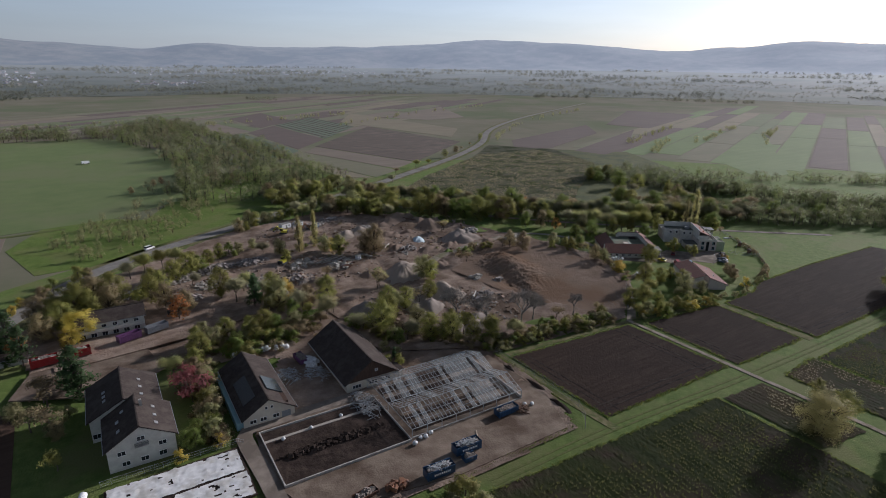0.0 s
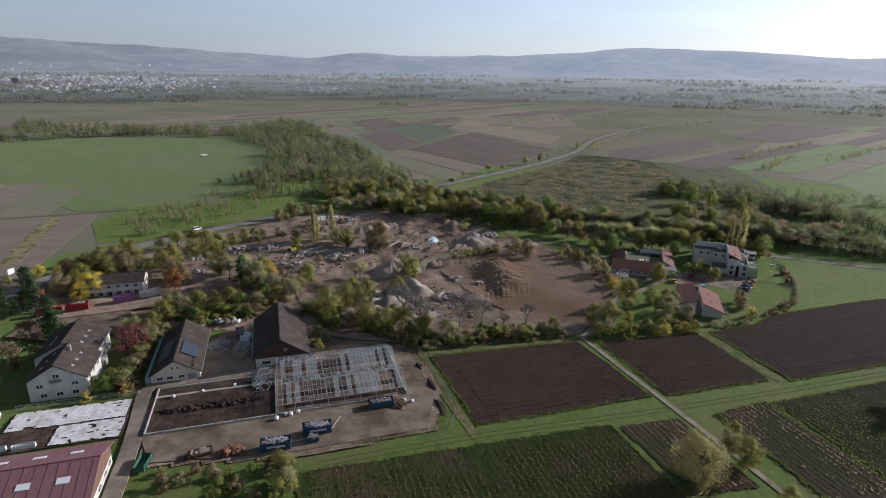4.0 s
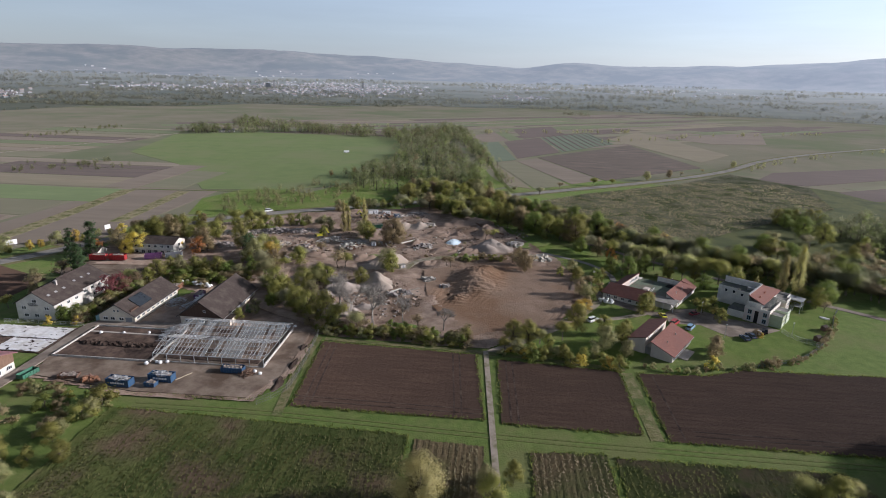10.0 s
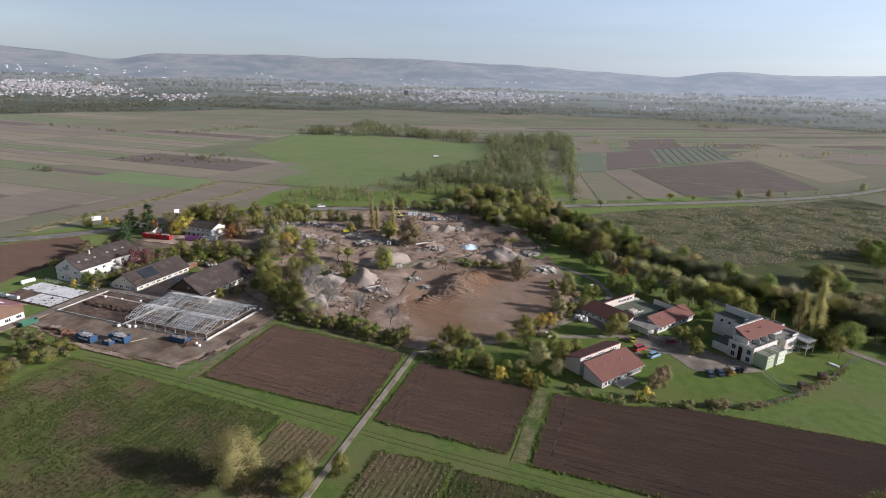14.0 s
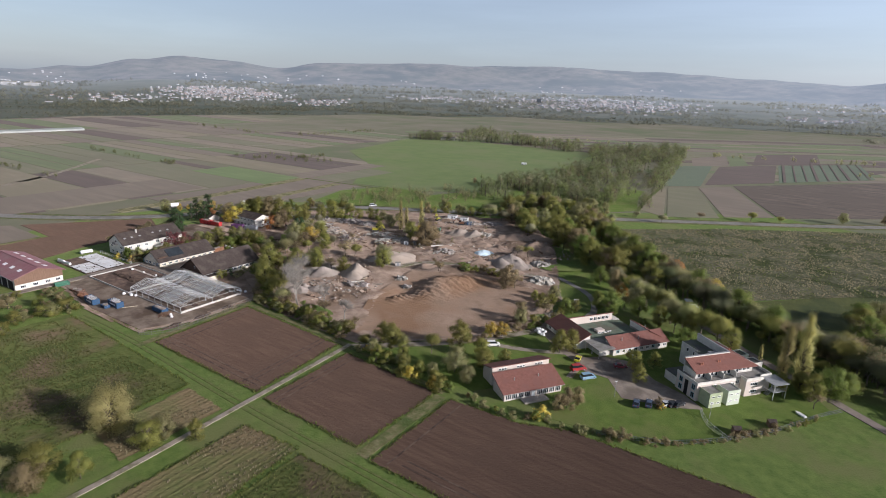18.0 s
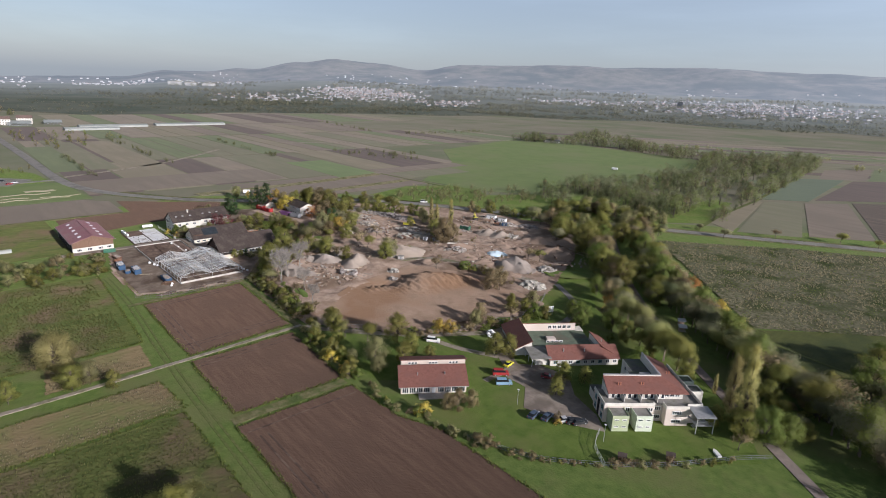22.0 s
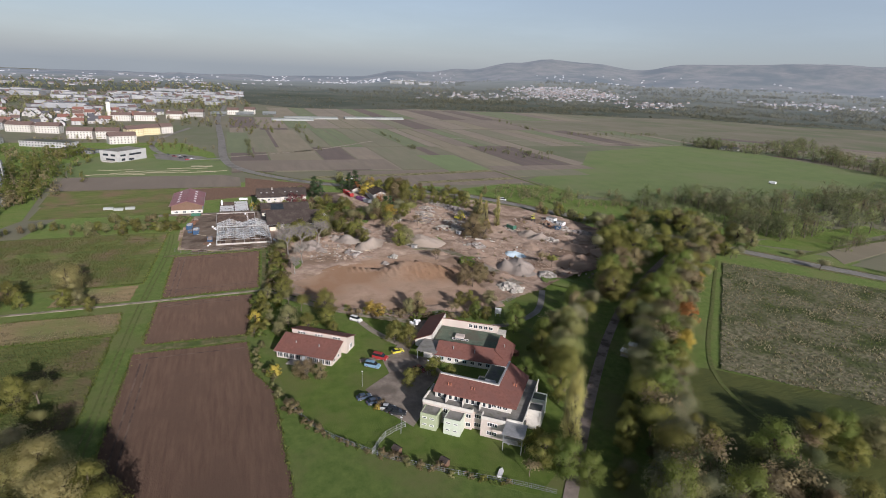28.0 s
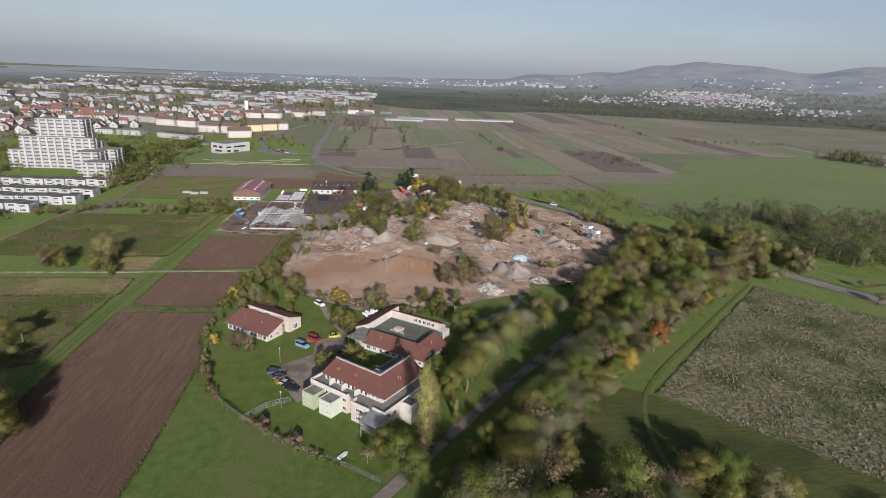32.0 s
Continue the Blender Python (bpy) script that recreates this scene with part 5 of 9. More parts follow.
    part("lift_head", Shape().box(11.5, 7.0, 7.5, 14.5, 9.2, 8.6), "zinc", p, "grey roof hatch")
    part("side_annex", Shape().box(-1.5, 5.6, -0.5, 6.0, 11.5, 2.9), "white_wall", p, "low flat-roofed side annex")
    part("annex_roof", Shape().box(-1.6, 5.6, 2.9, 6.1, 11.6, 3.05), "dark_flat", p)
    for x, wall in ((-1.2, "green_wall"), (5.2, "pale_green_wall")):
        c = part("bay", Shape().box(x, -7.2, -0.5, x + 4.4, -3.0, 4.4), wall, p, "rendered projecting bay block")
        part("bay_roof", Shape().box(x + .15, -7.05, 4.4, x + 4.25, -3.0, 4.5), "flat_roof", c)
        part("bay_parapet", Shape().box(x, -7.2, 4.4, x + 4.4, -7.05, 4.7).box(x, -7.05, 4.4, x + .15, -3, 4.7).box(x + 4.25, -7.05, 4.4, x + 4.4, -3, 4.7), wall, c)
        for z in (1.5, 3.5):
            for dx in (1.15, 3.2):
                window(p, x + dx, -7.2, z, -90, 1.2, 0.5, 0)
    for v, wall in ((3.5, "white_wall"), (9.0, "pale_green_wall")):
        c = part("bay", Shape().box(24.6, v, -0.5, 28.2, v + 3.8, 5.4), wall, p, "rendered projecting bay block")
        part("bay_roof", Shape().box(24.7, v + .15, 5.4, 28.05, v + 3.65, 5.5), "dark_flat", c)
        part("bay_parapet", Shape().box(28.05, v, 5.4, 28.2, v + 3.8, 5.8).box(24.6, v, 5.4, 28.05, v + .15, 5.8).box(24.6, v + 3.65, 5.4, 28.05, v + 3.8, 5.8), wall, c)
        for z in (1.5, 4.0):
            window(p, 28.2, v + 1.9, z, 0, 1.2, 0.5, 0)
    for k in range(10):
        window(p, 1.2 + 1.55 * k, 0.5, 6.2, -90, 1.0, 1.7, 0)
    for k in range(3):
        window(p, 16.2 + 1.5 * k, 0.5, 6.4, -90, 1.3, 1.0, 1)
    for k in range(3):
        part("terrace_divider", Shape().box(3.6 + 4.6 * k, -1.6, T + .1, 3.75 + 4.6 * k, 0.5, T + 1.9), "white_wall", p, "white terrace divider wall")
    for z in (1.5, 4.0):
        window(p, 12.8, -2.2, z, -90, 1.8, 1.2, 2)
        window(p, 10.5, -3.0, z, -90, 1.4, 1.2, 1)
        window(p, 4.2, -3.0, z, -90, 1.2, 1.4, 1)
        window(p, 17.2, -4.4, z, -90, 2.6, 1.1, 3)
        for v in (-1.5, 1.0, 14, 16.6):
            window(p, 24.6, v, z, 0, 1.4, 1.2, 1)
        for v in (-1.6, 3.6):
            window(p, -2.2, v, z, 180, 1.4, 1.7, 1, frame_mat="teal_wall")
    part("stair_strip", Shape().box(-2.32, 0.6, -0.2, -2.15, 1.9, 4.8), "dark_opening", p, "dark glazed stair strip")
    for v in (7.5, 10, 12.5, 15):
        window(p, 20.8, v, 6.3, 0, 1.5, 1.4, 1)
    for v in (7, 10, 13.5, 16.5):
        window(p, 10.5 if v > 12 else 9.0, v, 5.8, 180, 1.1, 1.3, 0)
    # outer stair of steel
    s = Shape()
    for x in (21.0, 25.6):
        for y in (-8.2, -3.4):
            s.beam((x, y, -0.3), (x, y, 5.0), 0.18)
    for z in (2.6, 4.9):
        s.beam((21, -8.2, z), (25.6, -8.2, z), 0.16).beam((25.6, -8.2, z), (25.6, -3.4, z), 0.16).beam((21, -8.2, z), (21, -3.4, z), 0.16)
    part("stair_frame", s, "metal", p, "grey steel outside stair frame")
    part("stair_roof", Shape().slab([(20.6, -8.6, 5.1), (26, -8.6, 5.1), (26, -3.2, 5.4), (20.6, -3.2, 5.4)], 0.15), "zinc", p, "pale sheet roof over the stair")
    part("landing", Shape().box(21.1, -8.0, 2.45, 25.5, -5.9, 2.55), "metal", p)
    for k in range(12):
        part("tread", Shape().box(21.4 + 0.3 * k, -5.6, 0.2 * k, 21.7 + 0.3 * k, -4.2, 0.2 * k + 0.08), "metal", p)
    s = Shape()
    for kk in range(16):
        s.beam((21 + 0.3 * kk, -8.2, 2.6), (21 + 0.3 * kk, -8.2, 3.6), 0.04)
    part("railing", s.beam((21, -8.2, 3.6), (25.6, -8.2, 3.6), 0.06), "metal", p)
    for u, v in ((3, 2.4), (9.5, 2.6), (19.5, 9)):
        for d in (0, 0.7):
            part("vent_pipe", Shape().tube((u + d, v, 8.2), (u + d, v, 9.1), 0.16, 0.16, 8), "clay", p)


ward()
# ---- nursery: glasshouse frame, beds, fleece, skips ----
def glasshouse():
    g = thing("glasshouse", 56, 103, 0, "stripped steel glasshouse frame, partly glazed", "greenhouse", "", 0.4)
    L, half, eave, rise = 34.5, 13.3, 2.6, 2.3
    rafter = None
    n = 30
    for span in range(2):
        y0 = span * half
        part("ridge_beam", Shape().beam((0, y0 + half / 2, eave + rise), (L, y0 + half / 2, eave + rise), 0.14), "galvanised", g)
        for frac in (0.25, 0.5, 0.75):
            for side in (0, 1):
                yy = y0 + half / 2 * frac if side == 0 else y0 + half - half / 2 * frac
                part("purlin", Shape().beam((0, yy, eave + rise * frac), (L, yy, eave + rise * frac), 0.09), "galvanised", g)
        for side in (0, 1):
            a = (0, y0 if side == 0 else y0 + half, eave)
            b = (0, y0 + half / 2, eave + rise)
            me = Shape().beam(a, b, 0.08, 0.10).mesh("rafter", "galvanised")
            for k in range(n + 1):
                if frng.random() < 0.10 and 2 < k < 16:
                    continue
                part("rafter", me, None, g).location = (L * k / n, 0, 0.02)
            pane = Shape().slab([(0.02, a[1], eave + 0.12), (L / n - 0.05, a[1], eave + 0.12), (L / n - 0.05, b[1], eave + rise + 0.12), (0.02, b[1], eave + rise + 0.12)] if side == 0 else [(0.02, b[1], eave + rise + 0.12), (L / n - 0.05, b[1], eave + rise + 0.12), (L / n - 0.05, a[1], eave + 0.12), (0.02, a[1], eave + 0.12)], 0.02).mesh("pane", "dirty_glass")
            for k in range(n):
                keep = 0.7 if k > 17 else (0.30 if span == 1 else 0.22)
                if frng.random() < keep:
                    part("pane", pane, None, g).location = (L * k / n, 0, 0)
    post = Shape().box(-0.07, -0.07, -0.4, 0.07, 0.07, eave).mesh("post", "galvanised")
    for line in range(3):
        part("eave_beam", Shape().beam((0, line * half, eave), (L, line * half, eave), 0.15), "galvanised", g)
        for k in range(9):
            part("post", post, None, g).location = (L * k / 8, line * half, 0)
    for k in range(9):
        x = L * k / 8
        for span in range(2):
            y0 = span * half
            s = Shape().beam((x, y0, eave), (x, y0 + half, eave), 0.10)
            for f in (0.2, 0.4, 0.6, 0.8):
                zt = eave + rise * (1 - abs(2 * f - 1))
                s.beam((x, y0 + half * f, eave), (x, y0 + half * f, zt), 0.05)
            part("truss", s, "galvanised", g, "light steel roof truss")
    part("plinth", Shape().box(0, -0.15, -0.4, L, 0.15, 0.3).box(0, 2 * half - .15, -0.4, L, 2 * half + .15, 0.3).box(L - .15, 0.15, -0.4, L + .15, 2 * half - .15, 0.9), "concrete", g, "low concrete plinth")
    for y0, y1 in ((2, 4), (7, 9), (16, 18.5), (21, 24)):
        part("growing_bed", Shape().box(2, y0, -0.3, 32, y1, 0.3), "wet_soil", g, "empty brown growing bed")


def chunks(rng, n, cx, cy, rx, ry, z, size, flat=0.5, heap=0.0):
    """Broken pieces, lying loosely in an ellipse."""
    s = Shape()
    for k in range(n):
        a, r = rng.uniform(0, 6.283), math.sqrt(rng.random())
        x, y = cx + rx * r * math.cos(a), cy + ry * r * math.sin(a)
        w = size * rng.uniform(0.4, 1.4)
        m = Matrix.LocRotScale((x, y, z + heap * (1 - r * r) + w * 0.15), Euler((rng.uniform(-.5, .5), rng.uniform(-.5, .5), rng.uniform(0, 6.28))), None)
        s.box(-w / 2, -w * rng.uniform(.2, .5), -w * flat * .4, w / 2, w * rng.uniform(.2, .5), w * flat * .4, m)
    return s


def sticks(rng, n, cx, cy, rx, ry, z, length, width=0.12, turn=None, spread=3.1, heap=0.0):
    s = Shape()
    for k in range(n):
        a, r = rng.uniform(0, 6.283), math.sqrt(rng.random())
        x, y = cx + rx * r * math.cos(a), cy + ry * r * math.sin(a)
        d = (turn or 0) + rng.uniform(-spread, spread)
        l = length * rng.uniform(.4, 1.2) / 2
        zz = z + heap * (1 - r * r)
        dz = rng.uniform(-.12, .12) * l
        s.beam((x - l * math.cos(d), y - l * math.sin(d), zz - dz), (x + l * math.cos(d), y + l * math.sin(d), zz + dz), width * rng.uniform(.6, 1.6))
    return s


srng = random.Random(11)
glasshouse()
t = thing("scrap_pile", 52, 122, 0, "tangle of dismantled glasshouse bars", "scrap pile", "", 0.5)
part("bar_tangle", sticks(srng, 110, 0, 0, 3, 7, 0.2, 4.0, 0.09, heap=1.2), "galvanised", t)

b = thing("planting_bed", 24, 102, 0, "kerbed planting bed of dark soil", "planting bed", "", 0.4)
part("soil", Shape().box(0.3, 0.3, 0.0, 31.2, 17.0, 0.25), "wet_soil", b, "dark damp soil")
part("soil", Shape().box(0.3, 18.0, 0.0, 31.2, 21.6, 0.25), "wet_soil", b, "dark damp soil strip")
part("path", Shape().box(0.3, 17.05, 0.0, 31.2, 17.95, 0.35), "paving", b, "pale paved path strip")
for q in ((0, 0, 31.5, 0.3), (0, 21.6, 31.5, 21.9), (0, 0.3, 0.3, 21.6), (31.2, 0.3, 31.5, 21.6)):
    part("kerb", Shape().box(q[0], q[1], -0.1, q[2], q[3], 0.7), "concrete", b, "pale concrete kerb")
part("clod_bed", chunks(srng, 170, 15, 9.5, 13, 1.4, 0.25, 0.9, 0.8, 0.3), "wet_soil", b, "row of dug-up root clods")

# white bags
def bag_mesh(seed):
    rng = random.Random(seed)
    bm = bmesh.new()
    bmesh.ops.create_icosphere(bm, subdivisions=2, radius=0.6)
    for v in bm.verts:
        n = noise.noise(v.co * 2.2 + Vector((seed * 7.1, 0, 0)))
        v.co *= 1 + 0.28 * n
        v.co.z = max(v.co.z, -0.42) * 0.9 + 0.4
    me = bpy.data.meshes.new("sack")
    bm.to_mesh(me)
    bm.free()
    me.materials.append(M["white_fabric"])
    me.shade_smooth()
    return me


SACKS = [bag_mesh(k) for k in range(4)]


def bags(n, x0, y0, x1, y1, jitter, group, z=0.0, size=1.0, stack=0.0):
    for k in range(n):
        f = k / max(1, n - 1)
        ob = solid("bulk_bag", srng.choice(SACKS), None, "filled white woven bulk bag on the ground", "bag", group)
        s = size * srng.uniform(0.8, 1.15)
        ob.matrix_basis = Matrix.LocRotScale((x0 + (x1 - x0) * f + srng.uniform(-jitter, jitter), y0 + (y1 - y0) * f + srng.uniform(-jitter, jitter), z + (srng.random() < stack) * 0.8), Euler((0, 0, srng.uniform(0, 6))), (s, s, s))


bags(26, 27, 166.5, 44, 164.5, 0.8, "bags behind the workshop", 0.7, 1.15, 0.35)
bags(20, 203, 174, 207.5, 170, 1.2, "bags beside the drive", 0.15, 1.0, 0.4)
bags(16, 208, 178, 217, 170.5, 0.5, "bags along the wall", 0.15, 0.9, 0.2)
bags(3, 28, 118, 44, 120, 1.0, "bags on the bed", 0.65, 0.9)
bags(4, 56, 101, 60, 102, 1.0, "bags by the glasshouse", 0.5, 1.0)
bags(3, 86, 131, 90, 132, 0.5, "bags by the glasshouse", 0.5, 1.0)
bags(2, 89, 100, 91, 99, 0.3, "bags by the glasshouse", 0.5, 1.0)

# white fleece
def fleece(name, x0, y0, x1, y1, z, step, seed, label):
    us, vs = np.arange(x0, x1 + .01, step), np.arange(y0, y1 + .01, step)
    nv = len(vs)
    verts = [(u + .3 * noise.noise((u, v, seed)), v + .3 * noise.noise((v, u, seed)), z + 0.30 * abs(noise.noise((u * 0.35, v * 1.1, seed))) + 0.14 * noise.noise((u * 1.2, v * 1.6, seed))) for u in us for v in vs]
    holes = [(i, j) for i in range(len(us) - 1) for j in range(nv - 1) if noise.noise((us[i] * 0.5, vs[j] * 0.9, seed + 9)) < 0.45]
    faces = [(i * nv + j, (i + 1) * nv + j, (i + 1) * nv + j + 1, i * nv + j + 1) for i, j in holes]
    return solid(name, mesh_from(name, verts, faces, M["white_fabric"], True), None, label, "fleece")


sheet("bed_soil", [(-9.5, 103.5), (18.6, 103.5), (18.8, 121.8), (-9.5, 121)], 0.42, M["wet_soil"], "dark damp soil under the white sheets", "bed")
fleece("fleece_cover", -9, 112.6, 18, 121, 0.62, 0.45, 1, "wrinkled white fleece over a bed")
fleece("fleece_cover", 3, 103.8, 18.4, 112.2, 0.62, 0.45, 2, "crumpled white sheet over a bed")
for x in (-8, -2):
    t = thing("crate", x, 104.8, 4, "white plastic pallet crate on the bed", "crate", "", 0.4)
    part("body", Shape().box(-2.4, -0.5, 0, 2.4, -0.42, 1.1).box(-2.4, .42, 0, 2.4, .5, 1.1).box(-2.4, -.42, 0, -2.3, .42, 1.1).box(2.3, -.42, 0, 2.4, .42, 1.1).box(-2.3, -.42, 0, 2.3, .42, .1), "white_metal", t)

def skip(name, x, y, turn, length, width, height, mat, label, z=0.5, load="scrap", marks=0):
    """An open steel container with ribs, rails and its load."""
    t = thing(name, x, y, turn, label, "container", "", z)
    l, w = length / 2, width / 2
    s = Shape()
    s.add([(-l, -w, 0.15), (l, -w, 0.15), (l, w, 0.15), (-l, w, 0.15), (-l - .1, -w - .05, height), (l + .1, -w - .05, height), (l + .1, w + .05, height), (-l - .1, w + .05, height)], [(0, 1, 5, 4), (1, 2, 6, 5), (2, 3, 7, 6), (3, 0, 4, 7), (0, 3, 2, 1)])
    s.add([(-l + .08, -w + .08, 0.25), (l - .08, -w + .08, 0.25), (l - .08, w - .08, 0.25), (-l + .08, w - .08, 0.25), (-l, -w + .04, height), (l, -w + .04, height), (l, w - .04, height), (-l, w - .04, height)], [(4, 5, 1, 0), (5, 6, 2, 1), (6, 7, 3, 2), (7, 4, 0, 3), (0, 1, 2, 3)])
    part("shell", s, mat, t)
    n = int(length / 0.75)
    for k in range(n + 1):
        for sg in (-1, 1):
            part("rib", Shape().beam((-l + length * k / n, sg * (w + .05), 0.15), (-l + length * k / n, sg * (w + .1), height), 0.10, 0.12), mat, t)
    for sg in (-1, 1):
        part("top_rail", Shape().beam((-l - .15, sg * (w + .06), height), (l + .15, sg * (w + .06), height), 0.14), mat, t)
        part("skid", Shape().beam((-l, sg * w * .6, 0.08), (l, sg * w * .6, 0.08), 0.16), "dark_metal", t)
    if load == "scrap":
        part("load", sticks(srng, 60, 0, 0, l * .8, w * .7, height - .1, 1.8, 0.1, heap=.35), "galvanised", t, "heap of metal scrap")
        part("load_core", chunks(srng, 40, 0, 0, l * .85, w * .8, height - .5, 0.9, .5), "rubble", t, "mixed rubble load")
    elif load == "rubble":
        part("load", chunks(srng, 60, 0, 0, l * .85, w * .8, height - .35, 0.7, .6, .2), "rubble", t, "broken rubble load")
    for k in range(marks):
        part("letter_bar", Shape().box(-1.9 + 0.47 * k, -w - .17, height * .45, -1.62 + 0.47 * k, -w - .12, height * .66), "white_metal", t, "pale painted bar")
    return t


skip("skip_container", 55.0, 88.6, -3, 6.8, 2.4, 2.3, "blue_paint", "blue steel skip full of metal scrap", marks=9)
skip("skip_container", 65.0, 92.4, -2, 6.8, 2.4, 2.3, "blue_paint", "blue steel skip full of metal scrap", marks=9)
skip("skip_container", 63.6, 89.2, -2, 3.0, 1.8, 1.3, "blue_paint", "small blue skip with scrap", load="rubble")
skip("skip_container", 82.6, 99.6, 1, 6.4, 2.3, 1.7, "blue_paint", "blue skip beside the glasshouse", load="rubble")
skip("skip_container", 32, 160.2, 96, 6.0, 2.3, 2.0, "orange_paint", "rusty orange skip by the workshop", 0.7, "rubble")
skip("skip_container", 44.6, 154, 96, 5.6, 2.3, 1.6, "purple_paint", "purple skip full of foil", 0.7, "rubble")
skip("skip_container", -22.5, 190.5, 8, 7.0, 2.4, 2.5, "red_paint", "red steel roll-off container", 0.8, "rubble")
skip("skip_container", -14, 191.6, 8, 7.0, 2.4, 2.5, "red_paint", "red steel roll-off container", 0.8, "rubble")
skip("skip_container", 0.5, 196, 22, 7.0, 2.4, 2.3, "purple_paint", "dark purple roll-off container", 0.8, "none")
skip("skip_container", 9, 199, 20, 7.0, 2.4, 2.3, "grey_paint", "grey steel roll-off container on gravel", 0.8, "none")
skip("skip_container", 26, 90.5, 80, 5.0, 2.2, 1.4, "green_paint", "low green container at the yard edge", 0.4, "none")
skip("skip_container", 38, 91, 10, 5.2, 2.2, 0.9, "rust_paint", "flat rusty trailer tray", 0.5, "rubble")
skip("skip_container", 93, 268, 15, 6.0, 2.4, 2.4, "green_paint", "green skip on the site", 0.9, "rubble")
t = thing("scrap_pile", 45, 90, 0, "small pile of orange machine parts", "scrap pile", "", 0.5)
tagged(part("debris", chunks(srng, 40, 0, 0, 2.5, 1.2, 0.1, 1.0, .9, .5), "orange_paint", t), kind="stuff")
t = thing("scrap_pile", 87, 99, 0, "heap of broken timber by the glasshouse", "scrap pile", "", 0.5)
tagged(part("debris", sticks(srng, 60, 0, 0, 2.0, 2.2, 0.1, 2.2, .14, heap=.8), "brown_wood", t), kind="stuff")
for x, y, m, lab in ((38.5, 147, "galvanised", "heap of tangled pale metal bars"), (46, 144, "galvanised", "heap of stripped metal and foil")):
    t = thing("scrap_pile", x, y, 0, lab, "scrap pile", "", 0.6)
    tagged(part("bar_tangle", sticks(srng, 120, 0, 0, 3.2, 4.5, 0.15, 2.6, .09, heap=.9), m, t), kind="stuff")
t = thing("foil_heap", 47, 151, 0, "heap of pale crumpled plastic foil", "waste heap", "", 0.6)
tagged(part("foil", chunks(srng, 60, 0, 0, 1.8, 3.5, 0.1, 1.3, .4, 1.0), "white_fabric", t), kind="stuff")
t = thing("timber_beam", 70, 95, 60, "pale plank lying on the yard", "timber", "", 0.6)
part("plank", Shape().box(-2.6, -0.12, 0, 2.6, 0.12, 0.12), "pale_wood", t)
t = thing("fuel_tank", -13.5, 118.5, 80, "long white cylindrical tank on the grass", "tank", "", 0.3)
part("shell", Shape().tube((-2.6, 0, 1.0), (2.6, 0, 1.0), 0.8, 0.8, 16), "white_metal", t)
for x in (-2, 2):
    part("saddle", Shape().box(x - .2, -.7, 0, x + .2, .7, .5), "concrete", t)

# ---- heaps, rubble and walls on the cleared ground ----
def heap_mesh(seed, mat, sharp=1.0, lumps=0.12):
    """A tipped heap: a few merged cones of loose material with rills and a soft foot."""
    hrng = random.Random(seed * 7 + 1)
    peaks = [(hrng.uniform(-.15, .15), hrng.uniform(-.15, .15), 1.0)] + [(hrng.uniform(-.5, .5), hrng.uniform(-.4, .4), hrng.uniform(.45, .85)) for _ in range(3)]
    n, m = 48, 18
    verts, faces = [], []

    def top(x, y, r):
        d = 0.22 * noise.noise((x * 2.2, y * 2.2, seed))
        h = max(p - math.hypot(x - px, y - py) * (p / .95) ** .35 * 1.15 for px, py, p in peaks) + d
        h = .5 * (h + math.sqrt(h * h + .012))
        rill = .05 * noise.noise((math.atan2(y, x) * 6, r * .8, seed + 2)) + .05 * noise.noise((x * 9, y * 9, seed + 5)) + .03 * noise.noise((x * 22, y * 22, seed))
        return min(1.05, h) ** (1.0 / sharp if sharp < 1 else 1) * min(1, (1 - r) * 3.5) + (rill + lumps * .4 * noise.noise((x * 5, y * 5, seed + 7))) * min(1, (1 - r) * 4)
    verts.append((0, 0, top(0, 0, 0)))
    for j in range(1, m + 1):
        r = j / m
        for i in range(n):
            a = 6.28318 * i / n
            k = 1 + 0.25 * noise.noise((math.cos(a) * 1.3, math.sin(a) * 1.3, seed))
            x, y = r * k * math.cos(a), r * k * math.sin(a)
            verts.append((x, y, top(x, y, r) if j < m else -0.15))
    for i in range(n):
        faces.append((0, 1 + i, 1 + (i + 1) % n))
    for j in range(m - 1):
        for i in range(n):
            a, b2 = 1 + j * n + i, 1 + j * n + (i + 1) % n
            faces.append((a, a + n, b2 + n, b2))
    return mesh_from("heap", verts, faces, M[mat], True)


HEAPS = {m: [heap_mesh(k + 10 * q, m, 1.0 if k % 2 else 0.75) for k in range(3)] for q, m in enumerate(("gravel", "pale_gravel", "earth", "red_earth", "rubble", "blue_tarp", "grass", "wet_soil"))}


def heap(x, y, rx, ry, h, mat, label, turn=0, category="heap", name="mound"):
    if len(label.split()) < 4:
        label += " on the cleared site"
    ob = solid(name, srng.choice(HEAPS[mat]), None, label, category, "heaps on the cleared site")
    ob.matrix_basis = Matrix.LocRotScale((x, y, site_height(x, y) - 0.4), Euler((0, 0, radians(turn))), (rx, ry, h))
    return ob


